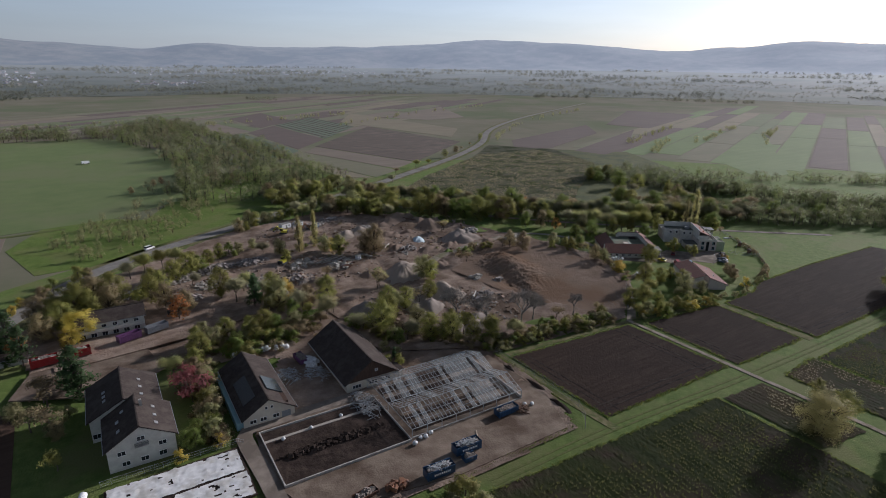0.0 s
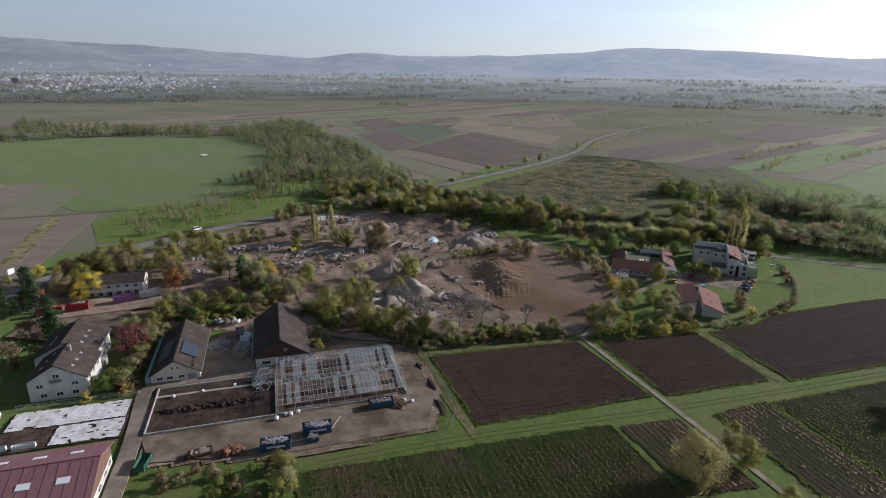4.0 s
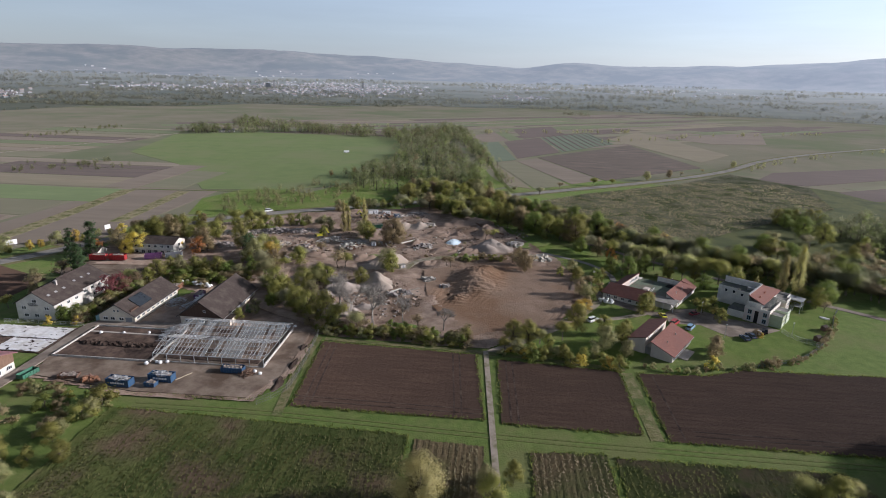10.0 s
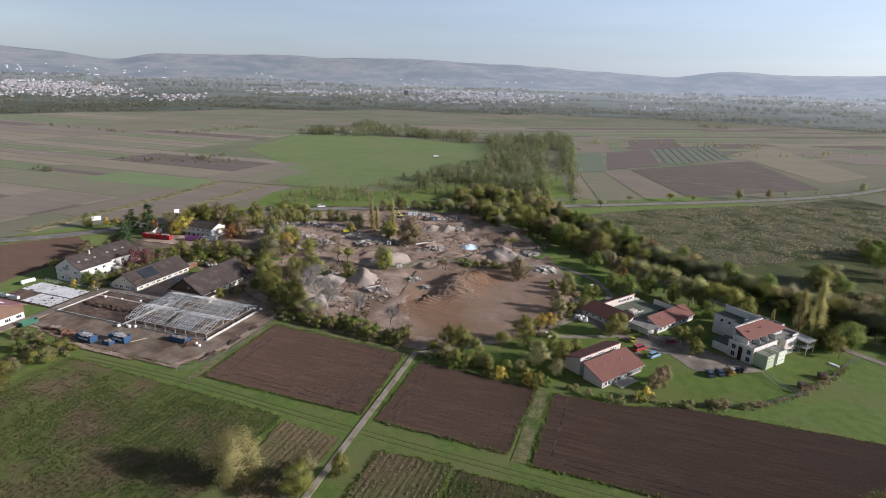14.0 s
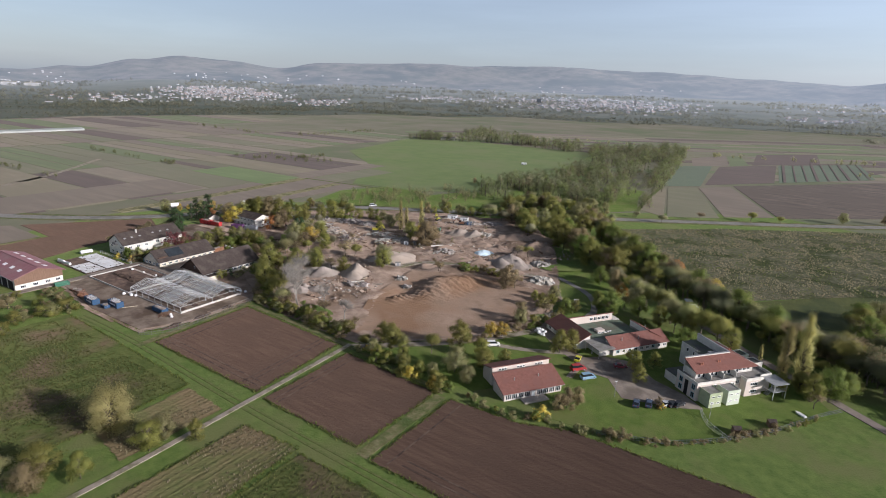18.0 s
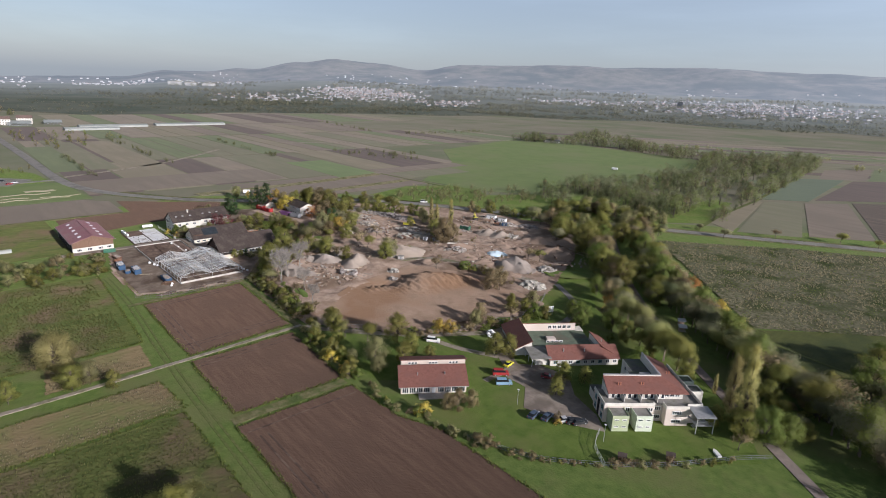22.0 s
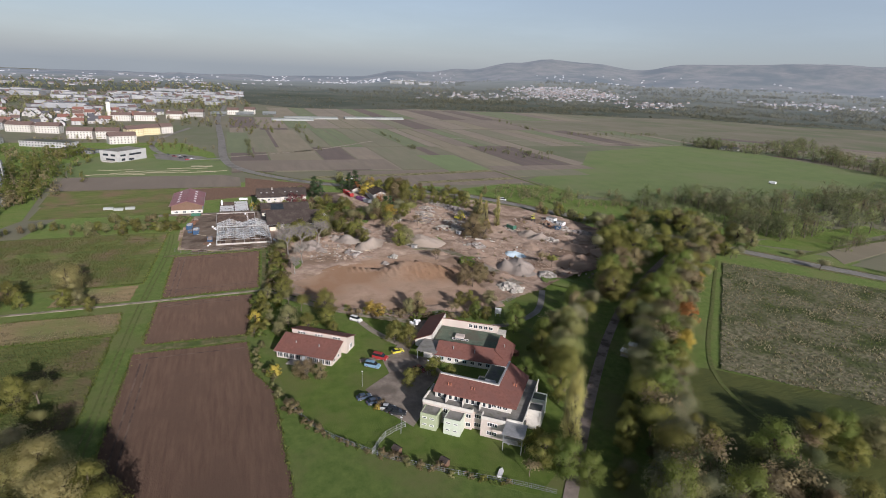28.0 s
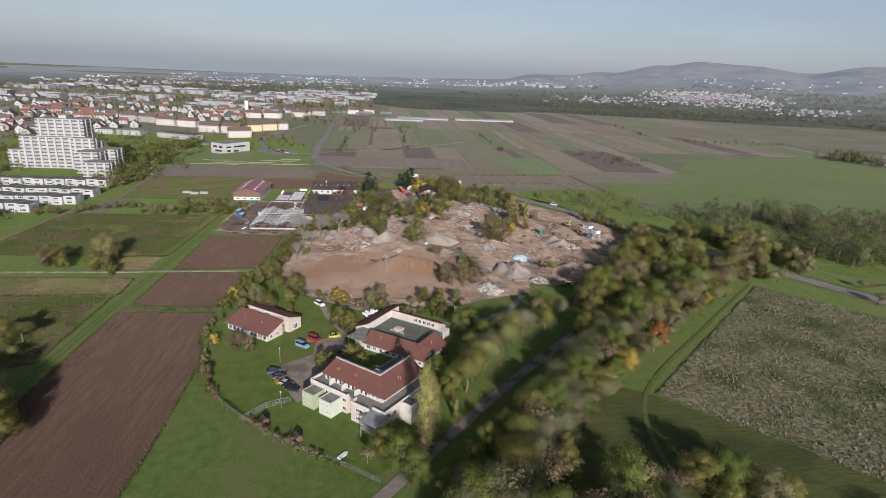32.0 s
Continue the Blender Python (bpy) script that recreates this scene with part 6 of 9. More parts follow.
for x, y, rx, ry, h, mat, turn, lab in (
        (108, 205, 17, 11, 6.2, "pale_gravel", 55, "large pale gravel heap with steep flanks"),
        (109, 179, 14, 9, 5.4, "pale_gravel", 150, "pale conical gravel heap"),
        (93, 178, 7, 6, 3.0, "gravel", 0, "grey gravel heap"), (79, 178, 11, 8, 4.2, "gravel", 20, "grey-brown gravel heap"),
        (54, 205, 8, 6, 3.4, "pale_gravel", 0, "pale sandy heap"), (98, 168, 10, 8, 4.6, "gravel", 30, "grey gravel heap near the hedge"),
        (92, 162, 5, 4, 2.0, "gravel", 0, "small grey gravel cone"), (104, 152, 4, 3.5, 2.2, "gravel", 0, "small pointed gravel cone"), (111, 152, 6, 4, 1.6, "gravel", 0, "low gravel mound"),
        (160, 238, 12, 10, 5.6, "gravel", 20, "tall grey gravel cone"), (109, 273, 9, 6, 3.2, "pale_gravel", 40, "pale sand heap"),
        (150, 292, 12, 8, 3.4, "earth", 20, "brown earth mound"), (156, 276, 10, 6, 3.2, "earth", 50, "long earth mound"), (140, 262, 7, 5, 2.4, "earth", 0, "brown earth heap"),
        (128, 262, 8, 6, 2.6, "earth", 10, "brown earth heap"), (120, 236, 9, 5, 2.4, "earth", 60, "flat earth heap"), (147, 229, 8, 4, 2.4, "earth", 40, "earth bank beside the track"),
        (100, 149, 9, 6, 3.0, "gravel", 30, "twin grey gravel cones by the hedge"), (106, 147, 7, 5, 2.6, "gravel", 10, "small grey gravel heap"), (66, 198, 10, 7, 3.0, "earth", 30, "brown earth heap under trees"), (118, 275, 9, 7, 3.4, "pale_gravel", 60, "pale beige sand heap"), (158, 268, 14, 9, 4.6, "earth", 60, "broad brown earth heap"), (140, 283, 16, 10, 4.0, "earth", 20, "dark brown earth bank"), (134, 228, 10, 6, 2.6, "earth", 20, "trodden earth heap"), (96, 214, 9, 6, 2.6, "earth", 50, "earth bank behind the gravel"), (72, 214, 8, 6, 2.4, "earth", 0, "low dark earth heap"), (40, 240, 12, 6, 2.2, "earth", 20, "dirt bank below the rubble"), (128, 208, 8, 5, 2.0, "earth", 60, "trodden earth hump"), (168, 226, 8, 5, 2.2, "earth", 30, "earth hump beside the blocks"),
        (192, 206, 8, 5, 1.8, "earth", 50, "low earth bank near the lawn"), (196, 192, 6, 4, 1.6, "earth", 70, "low dark earth bank"),
        (60, 186, 7, 5, 1.2, "grass", 0, "grassy mound on the site"), (148, 172, 3.5, 2.5, 0.9, "grass", 0, "grassy leftover islet"), (141, 221, 6, 3, 1.2, "grass", 40, "grassy bank on the site"), (182, 250, 12, 6, 1.0, "grass", 40, "grassy patch at the site edge"), (100, 218, 8, 3, 1.6, "grass", 40, "grassy top of the gravel bank"), (126, 138, 22, 6, 0.9, "grass", -8, "grass below the bare trees"), (103, 143, 9, 6, 0.9, "grass", 0, "grass patch inside the hedge"), (120, 240, 5, 4, 1.0, "grass", 0, "weedy green mound")):
    heap(x, y, rx, ry, h, mat, lab, turn)
for x, y, ry in ((97.6, 96, 5), (98.4, 106, 6), (97.8, 117, 5)):
    heap(x, y, 1.6, ry, 1.1, "wet_soil", "dark dug soil bank beside the fence")
heap(138, 247, 7, 4.5, 2.6, "blue_tarp", "heap under a pale blue sheet", 60)


def rubble(x, y, rx, ry, h, n, lab, turn=0, size=1.2, timber=0, dark=0):
    if len(lab.split()) < 4:
        lab += " on the cleared site"
    t = thing("rubble_heap", x, y, turn, lab, "rubble", "rubble on the cleared site", site_height(x, y) - 0.3)
    c = part("mound", srng.choice(HEAPS["rubble"]), None, t)
    c.scale = (rx, ry, h)
    tagged(part("debris", chunks(srng, n, 0, 0, rx, ry, 0.1, size, .45, h * .85), "pale_rubble", t, "broken pale concrete pieces"), kind="stuff")
    if timber:
        tagged(part("timber", sticks(srng, timber, 0, 0, rx, ry, 0.3, 3.2, .18, heap=h * .8), "pale_wood", t, "splintered timber and steel"), kind="stuff")
    if dark:
        tagged(part("scrap", chunks(srng, dark, 0, 0, rx, ry, 0.2, size * .9, .6, h * .7), "rust_paint", t, "dark rusty scrap pieces"), kind="stuff")


for args in ((-6, 231, 8, 4, 1.4, 130, "pale rubble of a torn-down wall", 40), (8, 240, 9, 4, 1.5, 150, "rubble of a torn-down hall", 35), (22, 247, 10, 5, 1.8, 170, "long rubble bank of broken concrete", 25), (38, 253, 10, 5, 1.8, 170, "rubble with torn roof sheets", 20, 1.5),
             (54, 252, 8, 5, 1.6, 130, "rubble of broken walls", 10), (48, 228, 8, 5, 2.2, 80, "heap of splintered timber", 30, 1.2, 60), (66, 222, 8, 6, 2.0, 60, "rubble with timber and scrap", 0, 1.2, 50, 20), (34, 236, 9, 6, 1.0, 90, "flat spread of rubble", 20, 1.2, 20, 20),
             (74, 240, 9, 5, 1.2, 70, "rows of broken beams and slabs", 50, 1.6, 60), (88, 228, 7, 5, 1.2, 60, "broken slabs and pipes", 40, 1.4, 30, 10), (183, 222, 6, 4, 2.4, 90, "heap of grey broken concrete blocks", 40, 1.8), (172, 247, 5, 4, 2.0, 60, "heap of stone blocks", 0, 1.5), (124, 232, 6, 4, 1.8, 60, "heap of broken stones", 30, 1.4, 0, 14),
             (84, 302, 9, 4, 1.2, 90, "rubble by the road", 20, 1.3, 20, 10), (99, 300, 8, 5, 1.4, 90, "rubble beside the sheds", 10, 1.3, 10, 14), (113, 306, 8, 5, 1.4, 80, "pale rubble near the trees", 0), (58, 206, 6, 4, 1.2, 60, "rubble below the trees", 0), (22, 222, 6, 4, 2.0, 80, "grey rubble heap by the trees", 20), (92, 268, 7, 4, 1.0, 50, "scattered rubble and scrap", 0, 1.1, 14, 14), (122, 278, 6, 4, 1.0, 40, "scattered stones", 0), (122, 166, 5, 3, 0.8, 30, "pale concrete remains", 20, 1.6), (132, 184, 3, 2, 1.6, 16, "grey boulder heap in the pit", 0, 1.8), (139, 178, 2.5, 2, 1.6, 14, "grey boulders in the pit", 0, 1.6), (112, 198, 3, 2, 1.4, 16, "concrete block and slabs", 30, 1.6), (78, 172, 5, 3, 0.6, 16, "felled trunks on the ground", 20, 1.0, 26)):
    rubble(*args)
# loose stones, clods and timber strewn over the ground
for x, y, rx, ry, lab in ((40, 238, 34, 16, "strewn stones and splinters by the old walls"), (84, 232, 26, 20, "strewn stones and broken boards"), (128, 236, 26, 18, "strewn stones between the heaps"), (150, 268, 30, 22, "strewn stones and clods"), (96, 290, 30, 16, "strewn stones by the site sheds"), (96, 172, 24, 22, "strewn gravel stones near the trees"), (118, 160, 14, 16, "broken slabs and stones on the bank")):
    t = thing("loose_stones", x, y, 0, lab, "stones", "", 0, "stuff")
    for mat, n, size in (("pale_rubble", 34, .5), ("rubble", 60, .5), ("earth", 90, .7), ("rust_paint", 10, .6)):
        sh = Shape()
        for q in range(n):
            a, r = srng.uniform(0, 6.283), math.sqrt(srng.random())
            px, py = rx * r * math.cos(a), ry * r * math.sin(a)
            d = size * srng.uniform(.3, 1.1)
            sh.box(-d, -d * srng.uniform(.4, 1), -.3, d, d * srng.uniform(.4, 1), d * srng.uniform(.3, .9), pose(px, py, site_height(x + px, y + py), srng.uniform(-20, 20), srng.uniform(-20, 20), srng.uniform(0, 180)))
        tagged(part("stone_scatter", sh, mat, t), kind="stuff")
    sh = Shape()
    for q in range(14):
        a, r = srng.uniform(0, 6.283), math.sqrt(srng.random())
        px, py = rx * r * math.cos(a), ry * r * math.sin(a)
        l = srng.uniform(.8, 2.6)
        z = site_height(x + px, y + py)
        b = srng.uniform(0, 6.283)
        sh.beam((px - l * math.cos(b), py - l * math.sin(b), z + .15), (px + l * math.cos(b), py + l * math.sin(b), z + .15 + srng.uniform(0, .5)), .16)
    tagged(part("timber_scatter", sh, "pale_wood", t), kind="stuff")
# long beams in rows
t = thing("beam_stack", 88, 236, 24, "rows of long broken concrete beams", "beams", "", site_height(88, 236))
for k in range(12):
    part("beam", Shape().box(-8 + srng.uniform(-2, 2), -0.2, 0, 7 + srng.uniform(-3, 2), 0.2, 0.35), "pale_rubble", t).matrix_basis = Matrix.LocRotScale((0, 1.3 * k - 8, 0.1 + 0.2 * (k % 2)), Euler((0, 0, srng.uniform(-.08, .08))), None)


def wall_run(pts, h, w, mat, label, name="wall_remains"):
    t = thing(name, pts[0][0], pts[0][1], 0, label, "wall", "", site_height(*pts[0]) - .2)
    for (xa, ya), (xb, yb) in zip(pts, pts[1:]):
        part("section", Shape().beam((xa - pts[0][0], ya - pts[0][1], h / 2), (xb - pts[0][0], yb - pts[0][1], h / 2 * srng.uniform(.8, 1.2)), w, h), mat, t)


wall_run([(-10, 226), (0, 237), (14, 246), (30, 252)], 1.6, 0.4, "white_wall", "long white boundary wall, partly broken")
wall_run([(103, 238), (105, 233), (110, 231)], 1.5, 0.4, "white_wall", "curved white wall remnant")
wall_run([(118, 166), (122, 170)], 1.2, 0.4, "white_wall", "low white wall stump on bare earth")
wall_run([(112, 236), (120, 244)], 1.0, 0.35, "white_wall", "low white wall remnant")
wall_run([(150, 285), (158, 268), (166, 262)], 0.9, 0.3, "brown_wood", "row of low timber stakes", "stake_row")
for x, y, tn, l, w, h, m, lab in ((84, 301, 20, 6, 3, 2.6, "white_metal", "white site cabin by the road"), (92, 303, 20, 5, 3, 2.6, "white_metal", "white site cabin with flat roof"), (98, 232, 30, 2.2, 1.8, 2.0, "white_metal", "small white box on the site"), (118, 199, 40, 2.6, 2.0, 2.0, "concrete", "square concrete pit box"), (101, 236, 10, 2.0, 1.6, 1.8, "concrete", "small grey concrete box"), (100, 296, 30, 3, 2.4, 2.4, "blue_paint", "blue steel tool container")):
    t = thing("site_cabin", x, y, tn, lab, "cabin", "", site_height(x, y))
    part("body", Shape().box(-l / 2, -w / 2, 0, l / 2, w / 2, h), m, t)
    part("roof", Shape().box(-l / 2 - .1, -w / 2 - .1, h, l / 2 + .1, w / 2 + .1, h + .15), "flat_roof", t)
    part("door", Shape().box(-.45, -w / 2 - .05, .1, .45, -w / 2 - .01, min(h - .1, 2.0)), "grey_paint", t)
    if l > 2.8:
        window(t, l / 4 + .2, -w / 2, 1.5, -90, 0.9, 0.8, 0)


def excavator(x, y, turn, mat, label):
    t = thing("excavator", x, y, turn, label, "excavator", "", site_height(x, y))
    for sg in (-1, 1):
        part("track", Shape().box(-1.9, sg * 1.1 - .3, 0, 1.9, sg * 1.1 + .3, .8), "dark_metal", t)
    part("body", Shape().box(-2.0, -1.2, .95, 1.1, 1.2, 2.0), mat, t)
    part("counterweight", Shape().box(-2.5, -1.2, 1.0, -2.0, 1.2, 1.9), "dark_metal", t)
    c = part("cab", Shape().box(0.1, .2, 2.0, 1.5, 1.2, 3.0), "glass", t)
    part("cab_roof", Shape().box(0.05, .15, 3.0, 1.55, 1.25, 3.1), mat, c)
    part("boom", Shape().beam((1.0, -.3, 1.8), (3.6, -.3, 4.0), .4, .5), mat, t)
    part("arm", Shape().beam((3.6, -.3, 4.0), (5.4, -.3, 1.6), .3, .4), mat, t)
    part("bucket", Shape().box(4.9, -.8, .9, 5.7, .2, 1.7), "dark_metal", t)


excavator(80, 290, 150, "yellow_paint", "yellow tracked excavator by the road")
excavator(66, 244, 40, "yellow_paint", "yellow tracked excavator among rubble")
excavator(96, 293, 200, "orange_paint", "orange excavator beside the cabins")
excavator(16, 212, 60, "red_paint", "dark red excavator under the trees")

# ---- fences, lamps, signs ----
def fence_line(pts, h=1.9, panel=3.5, label="grey wire mesh site fence", mat="galvanised", z=0.1, name="site_fence"):
    line = smooth_line(pts, panel)
    t = thing(name, line[0].x, line[0].y, 0, label, "fence", "", z)
    for p, q in zip(line, line[1:]):
        a, b2 = p - line[0], q - line[0]
        part("post", Shape().tube((a.x, a.y, -.1), (a.x, a.y, h + .05), .05, .05, 5), mat, t)
        s = Shape()
        for z1 in (0.15, h * .5, h):
            s.beam((a.x, a.y, z1), (b2.x, b2.y, z1), .05)
        for k in range(1, 9):
            f = k / 9
            s.beam((a.x + (b2.x - a.x) * f, a.y + (b2.y - a.y) * f, .15), (a.x + (b2.x - a.x) * f, a.y + (b2.y - a.y) * f, h), .018)
        part("mesh_panel", s, mat, t)


fence_line([(96, 84), (101.5, 92), (101.3, 110), (100, 128)], mat="fence_wire", z=0.3)
fence_line([(163, 128), (177, 141), (192, 155), (198, 172)], mat="fence_wire", z=0.2)
fence_line([(198, 180), (203, 196), (192, 220)], mat="fence_wire", z=0.3)
fence_line([(-10, 123.2), (19, 123.4), (20, 122)], 1.4, 3.0, "thin wire garden fence", z=0.2, name="garden_fence")
fence_line([(243, 123), (258, 129), (270, 139), (281, 152), (291, 168), (297, 176)], 1.2, 3.0, "low wire garden fence", "grey_paint", 0.1, "garden_fence")
fence_line([(263.4, 151), (266, 145), (272, 140)], 1.6, 2.2, "pale wooden garden fence", "galvanised", 0.1, "garden_fence")
for x, y in ((241, 144.5), (266, 149), (240, 165)):
    t = thing("street_lamp", x, y, 30, "slim grey lamp post on the lawn", "street lamp", "lamps by the yard")
    part("pole", Shape().tube((0, 0, 0), (0, 0, 5.0), .07, .05, 8), "metal", t)
    part("head", Shape().box(-.3, -.15, 4.95, .3, .15, 5.1), "white_metal", t)
for x, y, tn, w, lab in ((-78, 205, 60, 5, "white roadside billboard on posts"), (206, 205, 60, 2.4, "white notice board beside the path"), (-52, 240, 60, 3, "white road sign board")):
    t = thing("sign_board", x, y, tn, lab, "sign")
    for sx in (-w * .35, w * .35):
        part("post", Shape().box(sx - .08, -.08, 0, sx + .08, .08, 2.0), "metal", t)
    part("board", Shape().box(-w / 2, -.12, 1.2, w / 2, -.08, 3.6), "white_metal", t)

# ---- cars ----
def car(x, y, turn, paint, label, tall=0.0, length=4.4, z=0.2, wide=1.8):
    t = thing("van" if tall else "car", x, y, turn, label, "van" if tall else "car", "", z)
    l, w = length / 2, wide / 2
    def hull(pts, halfw, top_in):
        s = Shape()
        n = len(pts)
        zmax = max(p[1] for p in pts)
        v = []
        for sg in (-1, 1):
            for px, pz in pts:
                v.append((px, sg * (halfw - top_in * max(0, (pz - .55)) / max(.1, zmax - .55)), pz))
        s.add(v, [tuple(range(n)), tuple(range(2 * n - 1, n - 1, -1))] + [(i, i + n, (i + 1) % n + n, (i + 1) % n) for i in range(n)])
        return s
    if tall:
        body = [(-l, .3), (l, .3), (l, .8), (l - .25, 1.05), (l - .9, 1.15), (l - 1.1, 1.2), (-l + .02, 1.2), (-l, .6)]
        cabin = [(-l + .02, 1.18), (l - .95, 1.18), (l - 1.7, 1.18 + tall), (-l + .2, 1.18 + tall)]
    else:
        body = [(-l, .3), (l, .3), (l, .65), (l - .15, .8), (l - 1.2, .95), (-l + .3, .98), (-l, .75)]
        cabin = [(-l + .25, .96), (l - 1.15, .93), (l - 1.9, 1.42), (-l + .95, 1.45)]
    part("body", hull(body, w, .06), paint, t)
    part("glasshouse", hull(cabin, w - .05, .18), "car_glass", t)
    top = cabin[2][1]
    part("roof_panel", Shape().box(cabin[3][0], -w + .24, top - .01, cabin[2][0], w - .24, top + .05), paint, t)
    tyre = Shape().tube((0, -.11, 0), (0, .11, 0), .33, .33, 14).mesh("wheel", "tyre")
    rim = Shape().tube((0, -.12, 0), (0, .12, 0), .19, .19, 10).mesh("rim", "metal")
    for px in (-l + .8, l - .8):
        for sg in (-1, 1):
            ob = part("wheel", tyre, None, t)
            ob.location = (px, sg * (w - .08), .33)
            part("rim", rim, None, ob)
    for sg in (-1, 1):
        part("headlight", Shape().box(l - .08, sg * (w - .4) - .18, .6, l + .01, sg * (w - .4) + .18, .75), "white_metal", t)
        part("tail_light", Shape().box(-l - .01, sg * (w - .3) - .14, .65, -l + .05, sg * (w - .3) + .14, .85), "red_paint", t)


car(226.5, 153.5, 50, "red_paint", "red delivery van parked on the yard", 0.75, 5.0, wide=1.95)
car(231, 150, 52, "light_blue_paint", "light blue van parked on the lawn edge", 0.7, 4.8, wide=1.9)
car(224, 160, 100, "yellow_paint", "small yellow car on the drive", 0, 4.0)
car(247.5, 143.6, 100, "dark_blue_paint", "dark blue car parked on the grass", 0, 4.3)
car(250.5, 145.8, 100, "dark_blue_paint", "dark blue car with open roof rack", 0, 4.4)
car(254.5, 148.5, 65, "silver_paint", "silver car parked in the row", 0, 4.2)
car(256, 149.6, 65, "black_paint", "black car parked in the row", 0, 4.3)
car(257.5, 150.6, 65, "black_paint", "black estate car parked in the row", 0, 4.5)
car(237, 163.5, 30, "dark_red_paint", "dark red car by the entrance", 0, 4.2)
car(196.5, 152, 40, "white_paint", "white van beside the track", 0.7, 4.6)
car(16, 300, 40, "white_paint", "white van on the country road", 0.8, 5.2)
for k in range(7):
    car(-230 + 5.5 * k, 54 + 3.2 * k + 7 * (k % 2), 20 * k, ("black_paint", "silver_paint", "red_paint", "black_paint")[k % 4], "parked car on the far car park", 0, 4.3, 0.3)
for x, y in ((246.5, 233), (243.5, 238.5)):
    t = thing("info_hut", x, y, 35, "small open-sided hut beside the path", "hut")
    part("floor", Shape().box(-1.3, -1, 0, 1.3, 1, .15), "concrete", t)
    part("wall", Shape().box(-1.2, .75, .15, 1.2, .9, 1.9).box(-1.2, -.9, .15, -1.05, .75, 1.9), "pale_wood", t)
    part("roof", Shape().slab([(-1.5, -1.2, 1.9), (1.5, -1.2, 1.9), (1.5, 1.2, 2.3), (-1.5, 1.2, 2.3)], .12), "white_metal", t)
for x, y, lab in ((280.5, 155.5, "weathered wooden garden shed"), (273, 146, "small bird house on legs")):
    t = thing("garden_hut", x, y, 30, lab, "hut")
    part("wall", Shape().box(-.9, -.8, 0, .9, .8, 1.7), "brown_wood", t)
    part("roof", Shape().slab([(-1.1, -1, 1.6), (1.1, -1, 1.6), (1.1, 0, 2.3), (-1.1, 0, 2.3)], .1).slab([(-1.1, 0, 2.3), (1.1, 0, 2.3), (1.1, 1, 1.6), (-1.1, 1, 1.6)], .1), "dark_roof", t)
for x, y in ((287, 167),):
    t = thing("boat", x, y, srng.uniform(0, 180), "upturned white plastic boat on the grass", "boat")
    part("hull", Shape().prism([(-1.6, -.5), (.8, -.55), (1.7, 0), (.8, .55), (-1.6, .5)], .1, .5), "white_paint", t)
    part("rim", Shape().prism([(-1.65, -.55), (.85, -.6), (1.8, 0), (.85, .6), (-1.65, .55)], .04, .1), "grey_paint", t)
# ---- trees ----
def leaf_quads(rng, centres, sigma, per, size, hub=None):
    """Small leaf clumps round the given centres, as loose small leaves that face outwards more or less; with the crown's soft normals."""
    n = len(centres) * per
    c = np.repeat(np.array(centres), per, 0) + rng.normal(0, 1, (n, 3)) * np.array(sigma)
    mid = np.repeat(np.array(centres), per, 0)
    hubs = np.array(hub) if hub is not None else mid
    out = c - (np.repeat(hubs, per, 0) if hubs.ndim == 2 and len(hubs) * per == n and hub is not None else hubs)
    out /= np.linalg.norm(out, axis=1)[:, None] + 1e-6
    lump = (c - mid) / (np.linalg.norm(c - mid, axis=1)[:, None] + 1e-6)
    nrm = out * .9 + rng.normal(0, .5, (n, 3)) + np.array([0, 0, .25])
    a = np.cross(nrm, rng.normal(0, 1, (n, 3)))
    b = np.cross(nrm, a)
    a /= np.linalg.norm(a, axis=1)[:, None]
    b /= np.linalg.norm(b, axis=1)[:, None]
    s = rng.uniform(0.55, 1.25, (n, 1)) * size
    soft = out * .85 + lump * .35 + nrm * .15
    soft /= np.linalg.norm(soft, axis=1)[:, None] + 1e-6
    tri = np.stack([c - a * s - b * s * .5, c + a * s - b * s * .5, c + b * s * 1.1], 1)
    return np.concatenate([tri, np.repeat(soft[:, None], 3, 1)], 2).reshape(-1, 6)


def quad_mesh(name, v, mat, corners=3):
    me = mesh_from(name, v[:, :3].tolist(), np.arange(len(v)).reshape(-1, corners).tolist(), M[mat])
    if v.shape[1] == 6:
        me.normals_split_custom_set_from_vertices(v[:, 3:].tolist())
    return me


def wood_mesh(name, segs, mat, sides=4):
    s = Shape()
    ring = [(math.cos(6.2832 * i / sides), math.sin(6.2832 * i / sides)) for i in range(sides)]
    for a, b, r0, r1 in segs:
        q = (b - a).to_track_quat('Z', 'Y')
        s.add([a + q @ Vector((x * r0, y * r0, 0)) for x, y in ring] + [b + q @ Vector((x * r1, y * r1, 0)) for x, y in ring], [(i, (i + 1) % sides, (i + 1) % sides + sides, i + sides) for i in range(sides)])
    return mesh_from(name, s.v, s.f, M[mat])


